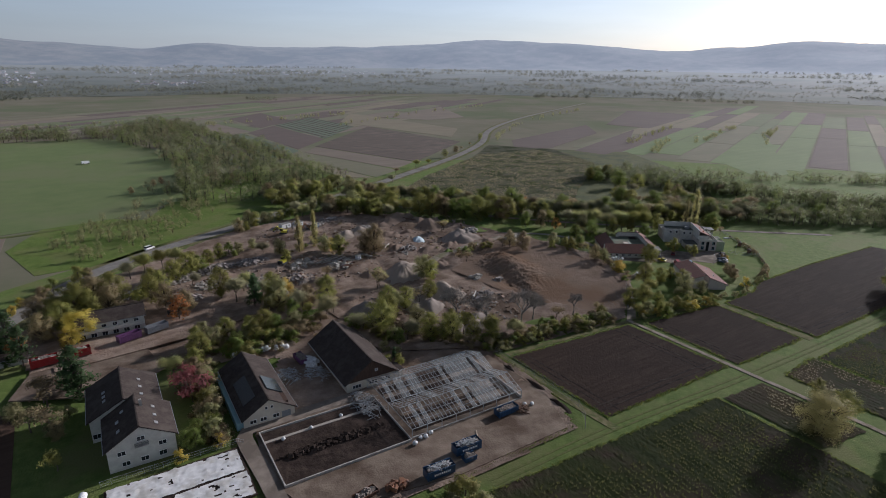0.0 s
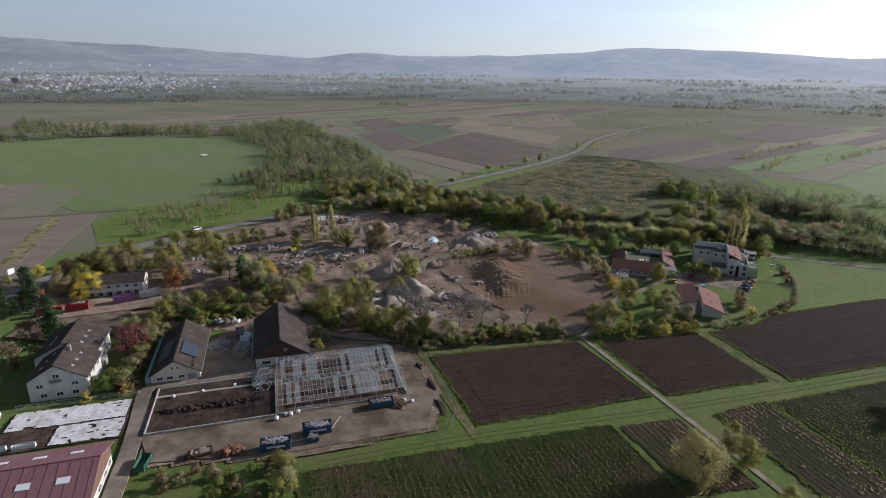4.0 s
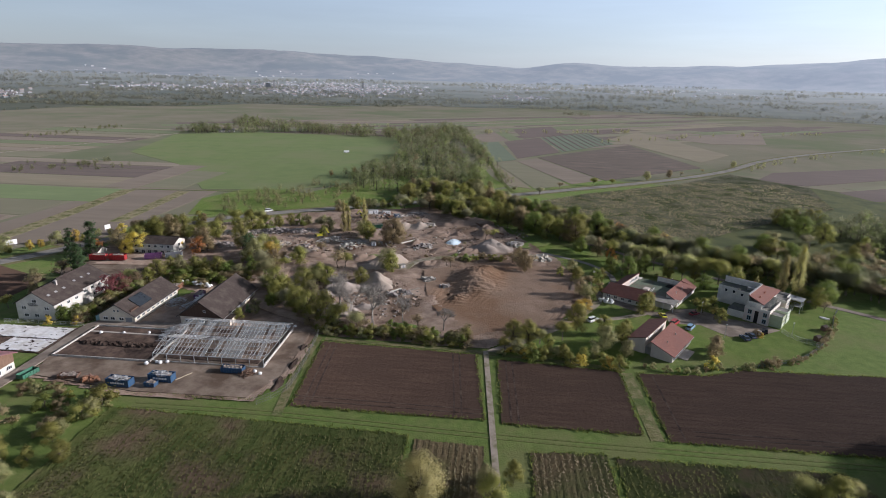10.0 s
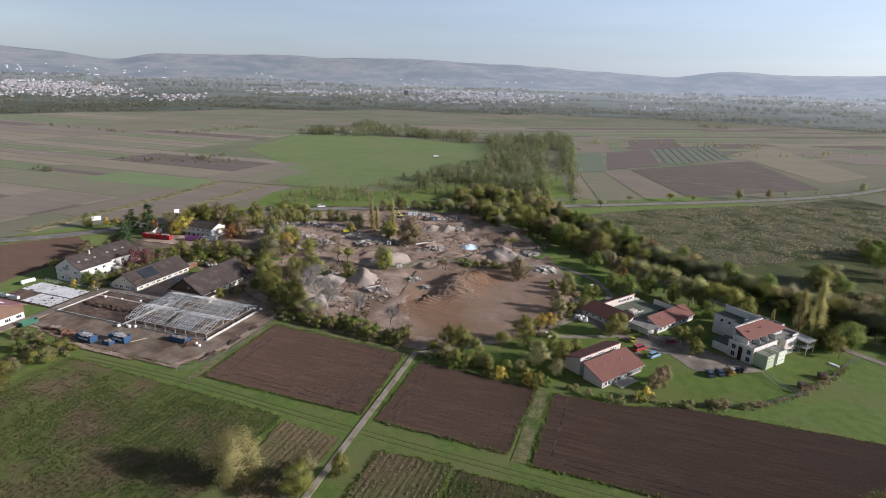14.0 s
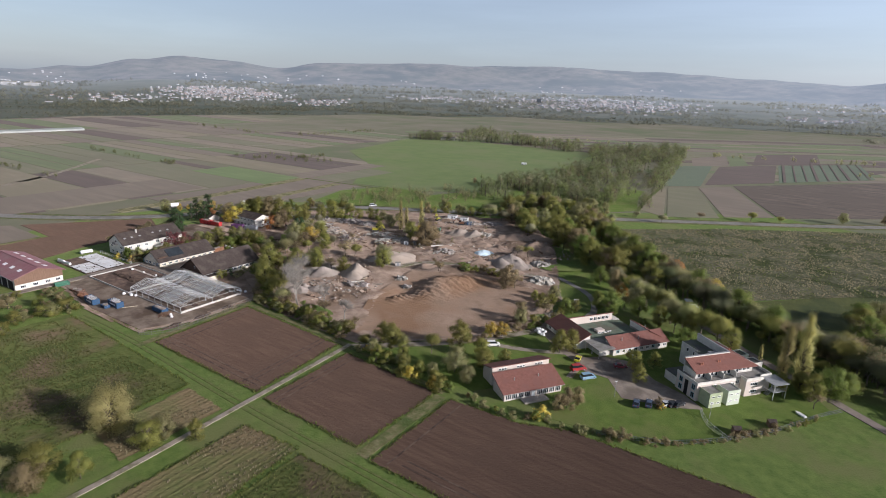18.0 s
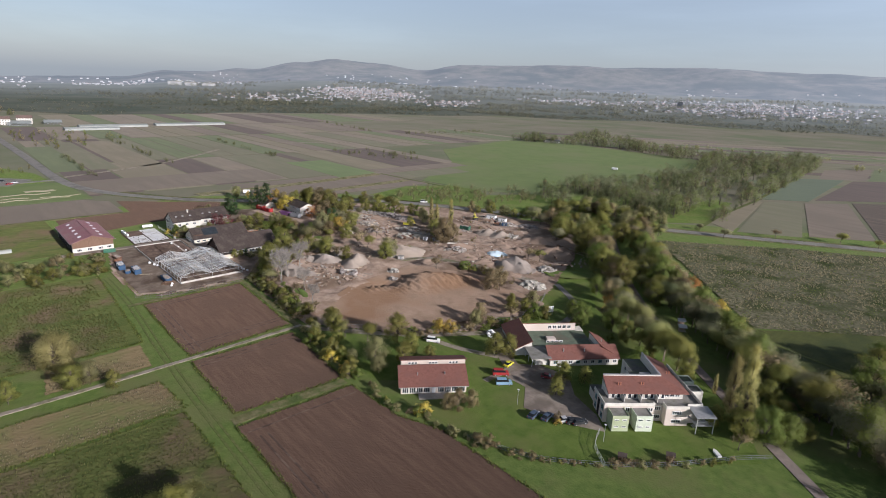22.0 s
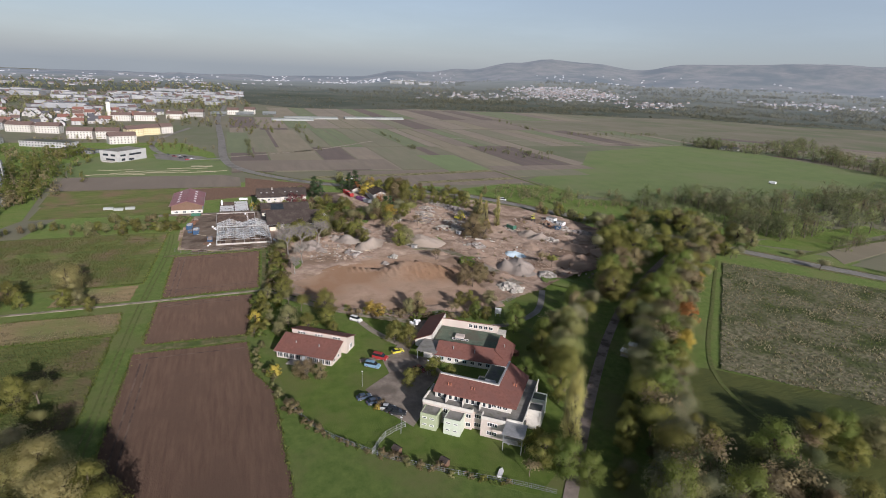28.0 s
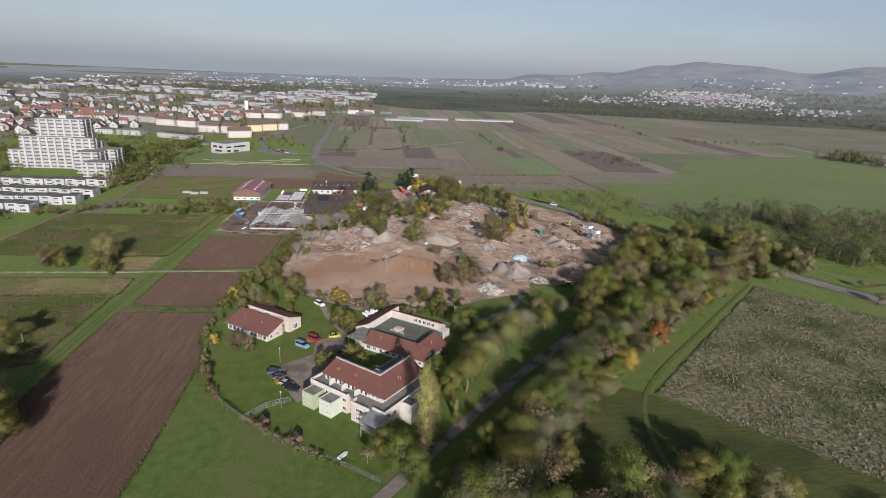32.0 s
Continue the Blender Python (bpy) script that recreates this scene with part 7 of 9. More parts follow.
def envelope_tree(seed, h, r, low, shape, tips, per, sigma, size, leaf, bark, lean=0.2):
    """A trunk, limbs to points inside an uneven crown, and leaf clumps at the limbs' ends."""
    rng = np.random.default_rng(seed)
    top = Vector((rng.normal(0, lean * .3), rng.normal(0, lean * .3), h * .8))
    segs = [(Vector((0, 0, -.3)), top * .5, .030 * h ** .85 * .55 + .06, .02 * h ** .85 * .55 + .04), (top * .5, top, .02 * h ** .85 * .55 + .04, .03)]
    lobes, pts, hubs = [], [], []
    count = 22 if shape == "column" else min(13, max(6, tips // 8))
    centre = Vector((0, 0, h * (low + (1 - low) * .42)))
    for k in range(count):
        f = (k + rng.uniform(0, 1)) / count
        a = k * 2.4 + rng.uniform(-.5, .5)
        prof = {"round": math.sin(math.pi * min(1, f * .93 + .07)) ** .6, "column": min(1, f * 6 + .25) * (1 - f) ** .45 if f < 1 else 0, "cone": (1 - f) * 1.0 + .03, "drop": math.sin(math.pi * (f * .8 + .2)) ** .7, "bush": (1 - f * f) ** .5}[shape]
        rad = r * prof * rng.uniform(.45, .85)
        lobes.append((Vector((rad * math.cos(a), rad * math.sin(a), h * (low + (1 - low) * f * .93))), r * rng.uniform(.30, .48) * (.5 + .5 * prof), .85 + .5 * (shape == "column")))
    for k in range(tips):
        q, size_q, tall = lobes[k % count]
        way = Vector(rng.normal(0, 1, 3)).normalized() * size_q * rng.uniform(.45, 1.0)
        p = q + Vector((way.x, way.y, way.z * tall))
        p.z = max(p.z, .03 * h)
        pts.append(p)
        hubs.append(tuple(q.lerp(centre, .45)))
    for p in pts[::4]:
        base = top * min(.95, max(.22, (p.z / h) * .62))
        mid = base.lerp(p, .55) + Vector((0, 0, .04 * h))
        w = .010 * h
        segs += [(base, mid, w, w * .7), (mid, p, w * .7, .02)]
    v = leaf_quads(rng, [tuple(p) for p in pts], [u * .8 for u in sigma], per, size, hubs)
    v[:, 2] = np.maximum(v[:, 2], .05)
    return wood_mesh("trunk", segs, bark), quad_mesh("crown", v, leaf)


def bare_tree(seed, h, spread, bark, leaf=None, leaf_share=0, per=3, sigma=.5, size=.28, rise=.3):
    rng = random.Random(seed)
    segs, ends = [], []

    def grow(base, way, length, rad, level):
        tip = base + way * length
        bend = base.lerp(tip, .5) + Vector((rng.uniform(-1, 1), rng.uniform(-1, 1), rng.uniform(-.3, .6))) * length * .08
        if level > 1:
            segs.append((base, bend, rad, rad * .8))
            segs.append((bend, tip, rad * .8, rad * .55))
        else:
            segs.append((base, tip, rad, rad * .5))
        if level == 0:
            ends.append(tuple(tip))
            return
        for k in range(4):
            a = rng.uniform(0, 6.283)
            side = Vector((math.cos(a), math.sin(a), rng.uniform(-.1, .5)))
            w = (way * rng.uniform(.5, 1) + side * spread).normalized()
            start = base.lerp(tip, rng.uniform(.55, 1)) if level < 4 else tip
            grow(start, w, length * rng.uniform(.5, .78), rad * .5, level - 1)

    grow(Vector((0, 0, -.3)), Vector((rng.uniform(-.08, .08), rng.uniform(-.08, .08), 1)), h * rise, h * .024, 4)
    wood = wood_mesh("trunk", segs, bark, 3)
    nr = np.random.default_rng(seed)
    if leaf:
        v = leaf_quads(nr, ends[::max(1, int(1 / leaf_share))], (sigma, sigma, sigma * .9), per, size, (0, 0, h * .5))
        crown = quad_mesh("crown", v, leaf)
    else:
        e = np.repeat(np.array(ends), 4, 0)
        d = nr.normal(0, 1, e.shape) + np.array([0, 0, .5])
        d /= np.linalg.norm(d, axis=1)[:, None]
        w = np.cross(d, nr.normal(0, 1, e.shape))
        w /= np.linalg.norm(w, axis=1)[:, None]
        crown = quad_mesh("crown", np.stack([e - w * .022, e + w * .022, e + d * 1.3 + w * .008, e + d * 1.3 - w * .008], 1).reshape(-1, 3), bark, 4)
    return wood, crown


KINDS = {}
for k, leaf in enumerate(("leaf_olive", "leaf_green", "leaf_brown", "leaf_yellow", "leaf_mix")):
    KINDS[leaf[5:]] = [envelope_tree(20 + 5 * k + j, 10, 4.3 - .3 * j, .16, ("round", "drop", "round")[j], 120, 66, (.66, .66, .55), .138, leaf, "bark") for j in range(3)]
KINDS["poplar"] = [envelope_tree(60 + j, 22, 2.3, .05, "column", 190, 60, (.5, .5, 1.0), .125, "leaf_poplar", "bark") for j in range(2)]
KINDS["willow"] = [envelope_tree(70 + j, 12, 5.4, .10, "round", 220, 84, (.74, .74, 1.0), .130, "leaf_willow", "bark") for j in range(2)]
KINDS["conifer"] = [envelope_tree(80 + j, 12, 3.4, .08, "cone", 110, 12, (.5, .5, .3), .26, "leaf_dark", "bark") for j in range(2)]
KINDS["shrub"] = [envelope_tree(90 + j, 3.2, 2.0, .04, "bush", 46, 34, (.34, .34, .27), .13, ("leaf_olive", "leaf_green", "leaf_mix")[j], "bark") for j in range(3)]
KINDS["brown_shrub"] = [envelope_tree(95 + j, 3.2, 2.0, .04, "bush", 46, 30, (.34, .34, .27), .13, "leaf_brown", "bark") for j in range(2)]
KINDS["yellow_shrub"] = [envelope_tree(97, 3.2, 1.8, .04, "bush", 36, 12, (.3, .3, .26), .20, "leaf_yellow", "bark")]
KINDS["purple"] = [envelope_tree(99, 8, 4.2, .15, "round", 70, 12, (.6, .6, .5), .28, "leaf_red", "bark")]
KINDS["orange"] = [envelope_tree(101, 8, 3.6, .15, "drop", 70, 12, (.5, .5, .5), .26, "leaf_orange", "bark")]
KINDS["bare"] = [bare_tree(110 + j, 13, .6, "pale_bark", rise=.29) for j in range(3)]
KINDS["twiggy"] = [bare_tree(120 + j, 11, .65, "twig", "leaf_brown", .5) for j in range(3)]
KINDS["thin"] = [bare_tree(130 + j, 11, .7, "twig", "leaf_olive", 1.0) for j in range(2)]
KINDS["creek"] = [bare_tree(140 + j, 12, .70, "twig", ("leaf_grey", "leaf_grey", "leaf_mix", "leaf_olive")[j], 1.0, 36, .74, .115, .27) for j in range(4)]
KINDS["shade"] = [bare_tree(160 + j, 12, .68, "twig", ("wood_dark", "wood_grey", "wood_brown")[j], 1.0, 34, .8, .12, .27) for j in range(3)]
KINDS["soft"] = [bare_tree(150 + j, 12, .6, "twig", ("leaf_soft", "leaf_olive")[j], 1.0, 36, .72, .115, .27) for j in range(2)]
HEIGHT = {"creek": 12, "shade": 12, "soft": 12, "poplar": 22, "willow": 12, "conifer": 12, "shrub": 3.2, "brown_shrub": 3.2, "yellow_shrub": 3.2, "purple": 8, "orange": 8, "bare": 13, "twiggy": 11, "thin": 11}
LABEL = {"shade": "dark creek tree with dense olive-brown crown", "creek": "tall creek tree with thinning grey-olive leaves", "soft": "tall tree with soft yellow-green foliage", "olive": "olive-green broadleaf tree in early autumn leaf", "green": "dark green broadleaf tree in full leaf", "brown": "brown autumn tree with thinning leaves", "yellow": "broadleaf tree turned golden yellow", "mix": "greyish green autumn tree with dull leaves",
         "poplar": "tall slender poplar with yellow-green leaves", "willow": "broad pale yellow willow with drooping crown", "conifer": "dark green conifer with dense needles", "shrub": "dense green shrub in the hedge", "brown_shrub": "low reddish-brown autumn shrub", "yellow_shrub": "bright yellow autumn shrub",
         "purple": "purple-leaved ornamental plum tree", "orange": "small tree with orange autumn leaves", "bare": "bare tree with pale grey limbs", "twiggy": "nearly leafless tree with fine brown twigs", "thin": "thin-leaved tree with open twiggy crown"}
NAME = {"creek": "alder_tree", "shade": "alder_tree", "soft": "ash_tree", "poplar": "poplar", "willow": "willow", "conifer": "conifer", "bare": "bare_tree", "twiggy": "twiggy_tree", "thin": "twiggy_tree", "brown": "autumn_tree", "yellow": "autumn_tree", "orange": "autumn_tree", "purple": "plum_tree"}
trng = random.Random(7)


def plant(kind, x, y, h, z=0.0, wide=1.0, group=""):
    h *= 1.15 if "shrub" not in kind and kind not in ("poplar", "willow") else 1.0
    wood, crown = trng.choice(KINDS[kind])
    shrub = "shrub" in kind
    t = tagged(new("shrub" if shrub else NAME.get(kind, "broadleaf_tree")), LABEL[kind], "shrub" if shrub else "tree", group)
    k = h / HEIGHT.get(kind, 10)
    w = k * wide * trng.uniform(.9, 1.12)
    t.matrix_basis = Matrix.LocRotScale((x, y, z), Euler((0, 0, trng.uniform(0, 6.28))), (w, w, k))
    solid("stem" if shrub else "trunk", wood, t)
    if crown:
        solid("foliage" if shrub else "crown", crown, t)
    return t


def belt(pts, width, spacing, h0, h1, kinds, z=0.0, group="", wide=1.0):
    """Trees or shrubs along a line, loosely spread."""
    line = smooth_line(pts, spacing)
    n = len(line)
    for i, p in enumerate(line[:-1] if n > 2 else line):
        d = (line[min(i + 1, n - 1)] - line[max(i - 1, 0)]).normalized()
        side = Vector((-d.y, d.x, 0))
        q = p + side * trng.uniform(-.5, .5) * width + d * trng.uniform(-.4, .4) * spacing
        plant(trng.choice(kinds), q.x, q.y, trng.uniform(h0, h1), z, wide, group)


# hedge between fields and site
belt([(100, 130), (125, 128), (152, 125.5)], 2.5, 2.1, 2.0, 3.6, ["shrub", "shrub", "brown_shrub", "shrub"], 0.2, "hedge by the fields", 1.2)
belt([(100, 132), (126, 130), (152, 128)], 3.5, 2.4, 2.6, 4.6, ["shrub", "olive", "brown_shrub", "mix"], 0.2, "hedge by the fields", 1.3)
belt([(162, 122), (180, 119.5), (203, 118)], 5, 2.6, 2.2, 4.2, ["shrub", "shrub", "yellow_shrub", "shrub"], 0.1, "hedge by the fields", 1.2)
belt([(163, 124), (182, 123), (204, 121)], 7, 4.2, 3.5, 6.5, ["olive", "mix", "olive", "soft", "thin"], 0.1, "hedge trees", 1.0)
belt([(206, 118), (216, 116), (228, 119), (242, 122)], 2.5, 2.6, 1.3, 2.6, ["shrub", "brown_shrub", "shrub"], 0.1, "garden hedge")
belt([(243, 122.5), (257, 128), (270, 139), (281, 152), (292, 168)], 1.8, 1.7, 0.9, 2.3, ["shrub", "brown_shrub", "brown_shrub", "shrub"], 0.1, "garden hedge")
for k, x, y, h in (("mix", 196, 128, 8), ("olive", 203, 134, 7), ("olive", 198, 141, 6.5), ("olive", 206, 142, 5), ("yellow_shrub", 228, 121, 4.0), ("yellow", 192, 158.5, 5.0), ("yellow", 195, 161, 4.8), ("brown_shrub", 246.5, 123.5, 3.0), ("brown_shrub", 249, 124.5, 3.2),
                   ("brown", 232, 130, 5.5), ("brown", 234, 133.5, 5.0), ("brown", 230.5, 127.5, 4.5), ("olive", 217, 161, 7.5), ("olive", 219.5, 165, 7.0), ("olive", 241, 166, 5.5), ("olive", 246, 170, 5), ("thin", 243, 160, 6.0), ("olive", 244.5, 157.5, 5), ("brown_shrub", 253, 147, 2.6), ("yellow_shrub", 254, 145.8, 2.0), ("thin", 239, 168, 6),
                   ("thin", 200, 176, 6), ("green", 205, 196, 6), ("twiggy", 200, 188, 7), ("olive", 208, 199, 5), ("green", 214, 208, 7), ("twiggy", 219, 206, 7.5), ("mix", 196, 206, 6), ("olive", 190, 200, 4.5), ("olive", 198, 199, 5.0), ("brown_shrub", 202, 184, 2.5), ("shrub", 234, 204, 2.5), ("green", 251, 193, 6.5)):
    plant(k, x, y, h, 0.1)
# more wood at the creek bottom
for pts, w, sp, h0, h1 in (([(300, 203), (320, 212), (346, 212)], 18, 2.2, 9, 13), ([(316, 190), (340, 192), (372, 198)], 20, 2.4, 8, 12), ([(312, 224), (330, 226), (350, 230)], 14, 3.0, 8, 12), ([(380, 226), (396, 250)], 16, 5.0, 8, 11)):
    belt(pts, w, sp, h0, h1, ["creek", "shade", "shade", "twiggy", "shade"], 0.1, "creek trees", 1.1)
# poplars and creek trees by the care home
for k, x, y, h in (("poplar", 285.5, 186.5, 25), ("poplar", 281, 189, 19), ("poplar", 274, 196, 7), ("green", 293.5, 180, 10), ("olive", 289, 177, 8), ("green", 297, 184, 8.5), ("olive", 286, 181, 6), ("twiggy", 290, 173, 6), ("olive", 281, 180, 5), ("brown", 287, 186, 4.5), ("thin", 282, 176, 5)):
    plant(k, x, y, h, 0.1, 1.0)
for k, x, y, h in (("soft", 261, 202, 15), ("soft", 255, 205, 15), ("olive", 266, 197, 9), ("soft", 248, 210, 15.5), ("creek", 243, 213, 14), ("soft", 237, 218, 16), ("soft", 231, 223, 16), ("creek", 225, 228, 14), ("green", 231, 212, 8), ("olive", 240, 206, 8), ("soft", 221, 237, 12), ("creek", 212, 247, 12), ("twiggy", 224, 216, 8), ("brown", 214, 236, 9), ("green", 206, 240, 8), ("olive", 251, 203, 8), ("soft", 246, 205, 10), ("mix", 228, 218, 9), ("orange", 219, 229, 6)):
    plant(k, x - 1.0, y - 1.2, h, 0.1, 0.95)
W = ["creek", "shade", "creek", "soft", "shade", "green", "creek", "twiggy"]
belt([(204, 258), (188, 276), (168, 298), (150, 322)], 12, 3.6, 9, 13, ["olive", "soft", "creek", "brown", "green"], 0.2, "creek trees", 1.1)
belt([(312, 196), (292, 212), (277, 221), (258, 234), (230, 260), (204, 290), (184, 318), (168, 340)], 9, 1.9, 10, 15, W, 0.1, "creek trees", 0.95)
belt([(298, 217), (283, 226), (266, 239), (238, 266), (210, 296), (186, 326)], 4, 3.2, 5, 9, W + ["orange", "olive", "yellow", "brown", "soft"], 0.1, "creek trees", 1.1)
belt([(300, 192), (284, 205), (270, 217)], 3, 4.5, 5, 8, ["soft", "olive", "creek"], 0.1, "path trees")
belt([(228, 248), (214, 264), (196, 288)], 4, 4.0, 7, 11, ["creek", "soft", "olive"], 0.1, "path trees")
belt([(298, 206), (276, 225), (256, 245), (236, 265)], 4, 3.4, 3, 6, ["shrub", "olive", "brown_shrub", "creek"], 0.1, "creek undergrowth", 1.3)
belt([(316, 210), (312, 222), (306, 232), (302, 242)], 10, 2.6, 8, 12, ["creek", "shade", "shade", "twiggy", "olive", "green"], 0.1, "creek trees", 1.0)
belt([(306, 246), (308, 258), (312, 268)], 9, 2.6, 7, 10, ["green", "creek", "olive", "mix"], 0.1, "meadow trees", 1.1)
belt([(326, 196), (350, 178), (372, 160)], 16, 3.0, 7, 11, ["shade", "green", "creek", "twiggy"], 0.1, "creek trees")
belt([(322, 226), (340, 240), (362, 256)], 12, 4.0, 6, 10, ["green", "olive", "brown"], 0.1, "meadow trees")
belt([(339, 318), (352, 324), (370, 330)], 12, 4.0, 7, 10, ["green", "olive", "creek"], 0.1, "meadow copse", 1.1)
belt([(168, 352), (160, 362), (150, 372)], 8, 5, 7, 10, ["brown", "olive", "brown"], 0.1, "roadside trees")
# trees added for the shadows they cast on the mown strip
for k, x, y, h in (("creek", 334, 268, 11), ("green", 341, 290, 12), ("olive", 346, 278, 11)):
    plant(k, x, y, h, 0.1, 1.1)
for k in range(95):
    x, y = trng.uniform(88, 182), trng.uniform(322, 402)
    if not inside((x, y), [(92, 350), (126, 336), (140, 318), (160, 322), (178, 338), (176, 352), (160, 388), (146, 398), (104, 398), (84, 372)]):
        continue
    across = min(abs((x - ax) * (by - ay) - (y - ay) * (bx - ax)) / math.hypot(bx - ax, by - ay) for (ax, ay), (bx, by) in (((63, 322), (158, 377)), ((158, 377), (217, 415))))
    if across > 6 and math.hypot(x - 152, y - 340) > 5:
        plant(trng.choice(["creek", "soft", "olive", "brown", "shade", "mix", "creek"]), x, y, trng.uniform(7, 12), 0.1, 1.1, "trees by the road")
# trees of the site
for k, x, y, h in (("poplar", 77, 254, 20), ("poplar", 87, 261, 20), ("poplar", 79, 257, 16), ("bare", 117, 136, 21), ("bare", 101, 152, 17), ("bare", 108, 143, 17), ("bare", 127, 141, 13), ("bare", 142, 136, 11), ("twiggy", 133, 135, 8), ("twiggy", 151, 132, 6), ("shrub", 124, 133, 4), ("shrub", 129, 133, 3.5), ("brown_shrub", 135, 132, 3.5), ("shrub", 139, 131, 3.2), ("brown_shrub", 146, 131, 3), ("creek", 112, 133, 9), ("creek", 105, 136, 10), ("thin", 98, 143, 11), ("mix", 112, 196, 10), ("olive", 114, 192, 8.5), ("olive", 104, 176, 7), ("twiggy", 98, 174, 8), ("twiggy", 138, 205, 7), ("brown", 172, 212, 8), ("twiggy", 169, 214, 7), ("twiggy", 66, 181, 9),
                   ("brown", 104, 238, 9), ("brown", 109, 243, 9.5), ("mix", 88, 250, 8), ("yellow", 92, 252, 6), ("olive", 68, 245, 6), ("olive", 91, 172, 8), ("olive", 82, 168, 8.5), ("conifer", 44, 206, 11), ("olive", 50, 201, 9), ("yellow", 54, 203, 8), ("olive", 47, 196, 8), ("twiggy", 58, 192, 9), ("twiggy", 62, 198, 8), ("thin", 57, 184, 7), ("thin", 66, 190, 8), ("conifer", 84, 178, 6), ("olive", 78, 160, 6.5), ("mix", 88, 158, 7), ("olive", 96, 148, 7), ("mix", 90, 143, 6), ("green", 76, 148, 5), ("olive", 103, 134, 6.5), ("olive", 98, 137, 7), ("conifer", 70, 140, 4), ("shrub", 70, 147, 3.5), ("shrub", 74, 152, 3.5), ("shrub", 72, 142, 3), ("brown_shrub", 144, 216, 3), ("shrub", 150, 219, 2.4), ("shrub", 154, 221, 2.4), ("shrub", 146, 219, 2.2), ("shrub", 158, 222, 2.2), ("olive", 69, 135, 4), ("shrub", 67, 139, 3)):
    plant(k, x, y, h, 0.6)
for k, x, y, h in (("olive", 93, 243, 9), ("soft", 91, 246, 8), ("brown", 108, 236, 13), ("twiggy", 110, 240, 11), ("twiggy", 89, 193, 12), ("creek", 92, 197, 9), ("soft", 86, 172, 11), ("soft", 83, 175, 9), ("olive", 92, 141, 9), ("olive", 86, 145, 9), ("creek", 80, 150, 10), ("olive", 74, 158, 11), ("creek", 70, 163, 10), ("creek", 62, 178, 12), ("creek", 55, 190, 12), ("mix", 50, 195, 11), ("soft", 43, 220, 11), ("creek", 38, 211, 12), ("olive", 34, 218, 11), ("creek", 47, 208, 10), ("soft", 11, 263, 12), ("soft", 18, 266, 11), ("soft", 24, 268, 12), ("creek", 5, 258, 10), ("creek", 30, 262, 9),
                   ("creek", 98, 328, 12), ("soft", 101, 322, 11), ("creek", 112, 317, 12), ("brown", 118, 320, 11), ("soft", 131, 311, 14), ("soft", 127, 316, 13), ("creek", 142, 294, 12), ("creek", 150, 300, 12), ("olive", 163, 289, 13), ("olive", 169, 284, 13), ("soft", 158, 297, 12), ("olive", 181, 313, 11), ("brown", 174, 204, 9), ("twiggy", 177, 207, 9), ("twiggy", 140, 203, 8), ("twiggy", 156, 252, 9), ("thin", 160, 256, 8), ("brown", 195, 176, 7), ("mix", 197, 172, 6), ("olive", 196, 193, 6), ("green", 221, 204, 9), ("olive", 189, 142, 9), ("olive", 171, 128, 8), ("soft", 175, 130, 8), ("olive", 166, 130, 7), ("creek", 183, 134, 8), ("creek", 70, 205, 9), ("twiggy", 76, 214, 9), ("creek", 62, 262, 9), ("mix", 68, 256, 8), ("creek", 26, 236, 8), ("olive", 14, 232, 9)):
    plant(k, x, y, h, 0.6)
belt([(146, 214), (156, 219), (166, 216)], 4, 1.9, 2.2, 3.6, ["shrub", "brown_shrub", "shrub"], 0.9, "scrub beside the haul track", 1.2)
belt([(188, 150), (198, 170), (204, 186), (206, 200)], 4, 2.2, 1.5, 3.5, ["shrub", "brown_shrub", "olive"], 0.3, "scrub along the mesh fence")
for k in range(46):
    x, y = trng.uniform(60, 180), trng.uniform(212, 300)
    if inside((x, y), SITE) and not inside((x, y), PIT):
        plant(trng.choice(["shrub", "brown_shrub", "brown_shrub", "twiggy"]), x, y, trng.uniform(1.0, 2.4), 0.7, 1.1, "weeds on the site")
belt([(66, 168), (74, 158), (86, 148), (97, 136)], 5, 2.6, 2.5, 4.5, ["shrub", "shrub", "brown_shrub"], 0.5, "site scrub", 1.2)
belt([(22, 176), (32, 172), (46, 172), (56, 176)], 9, 1.8, 2.5, 4.5, ["shrub", "shrub", "shrub", "brown_shrub"], 0.6, "scrub behind the workshop", 1.3)
belt([(20, 182), (40, 182), (52, 190)], 8, 4.0, 4, 8, ["olive", "green", "mix", "brown"], 0.6, "trees behind the workshop")
belt([(14, 126), (15, 140), (16, 152), (18, 166)], 5, 2.0, 2.5, 5, ["shrub", "brown_shrub", "shrub", "shrub"], 0.2, "shrubs beside the house", 1.2)
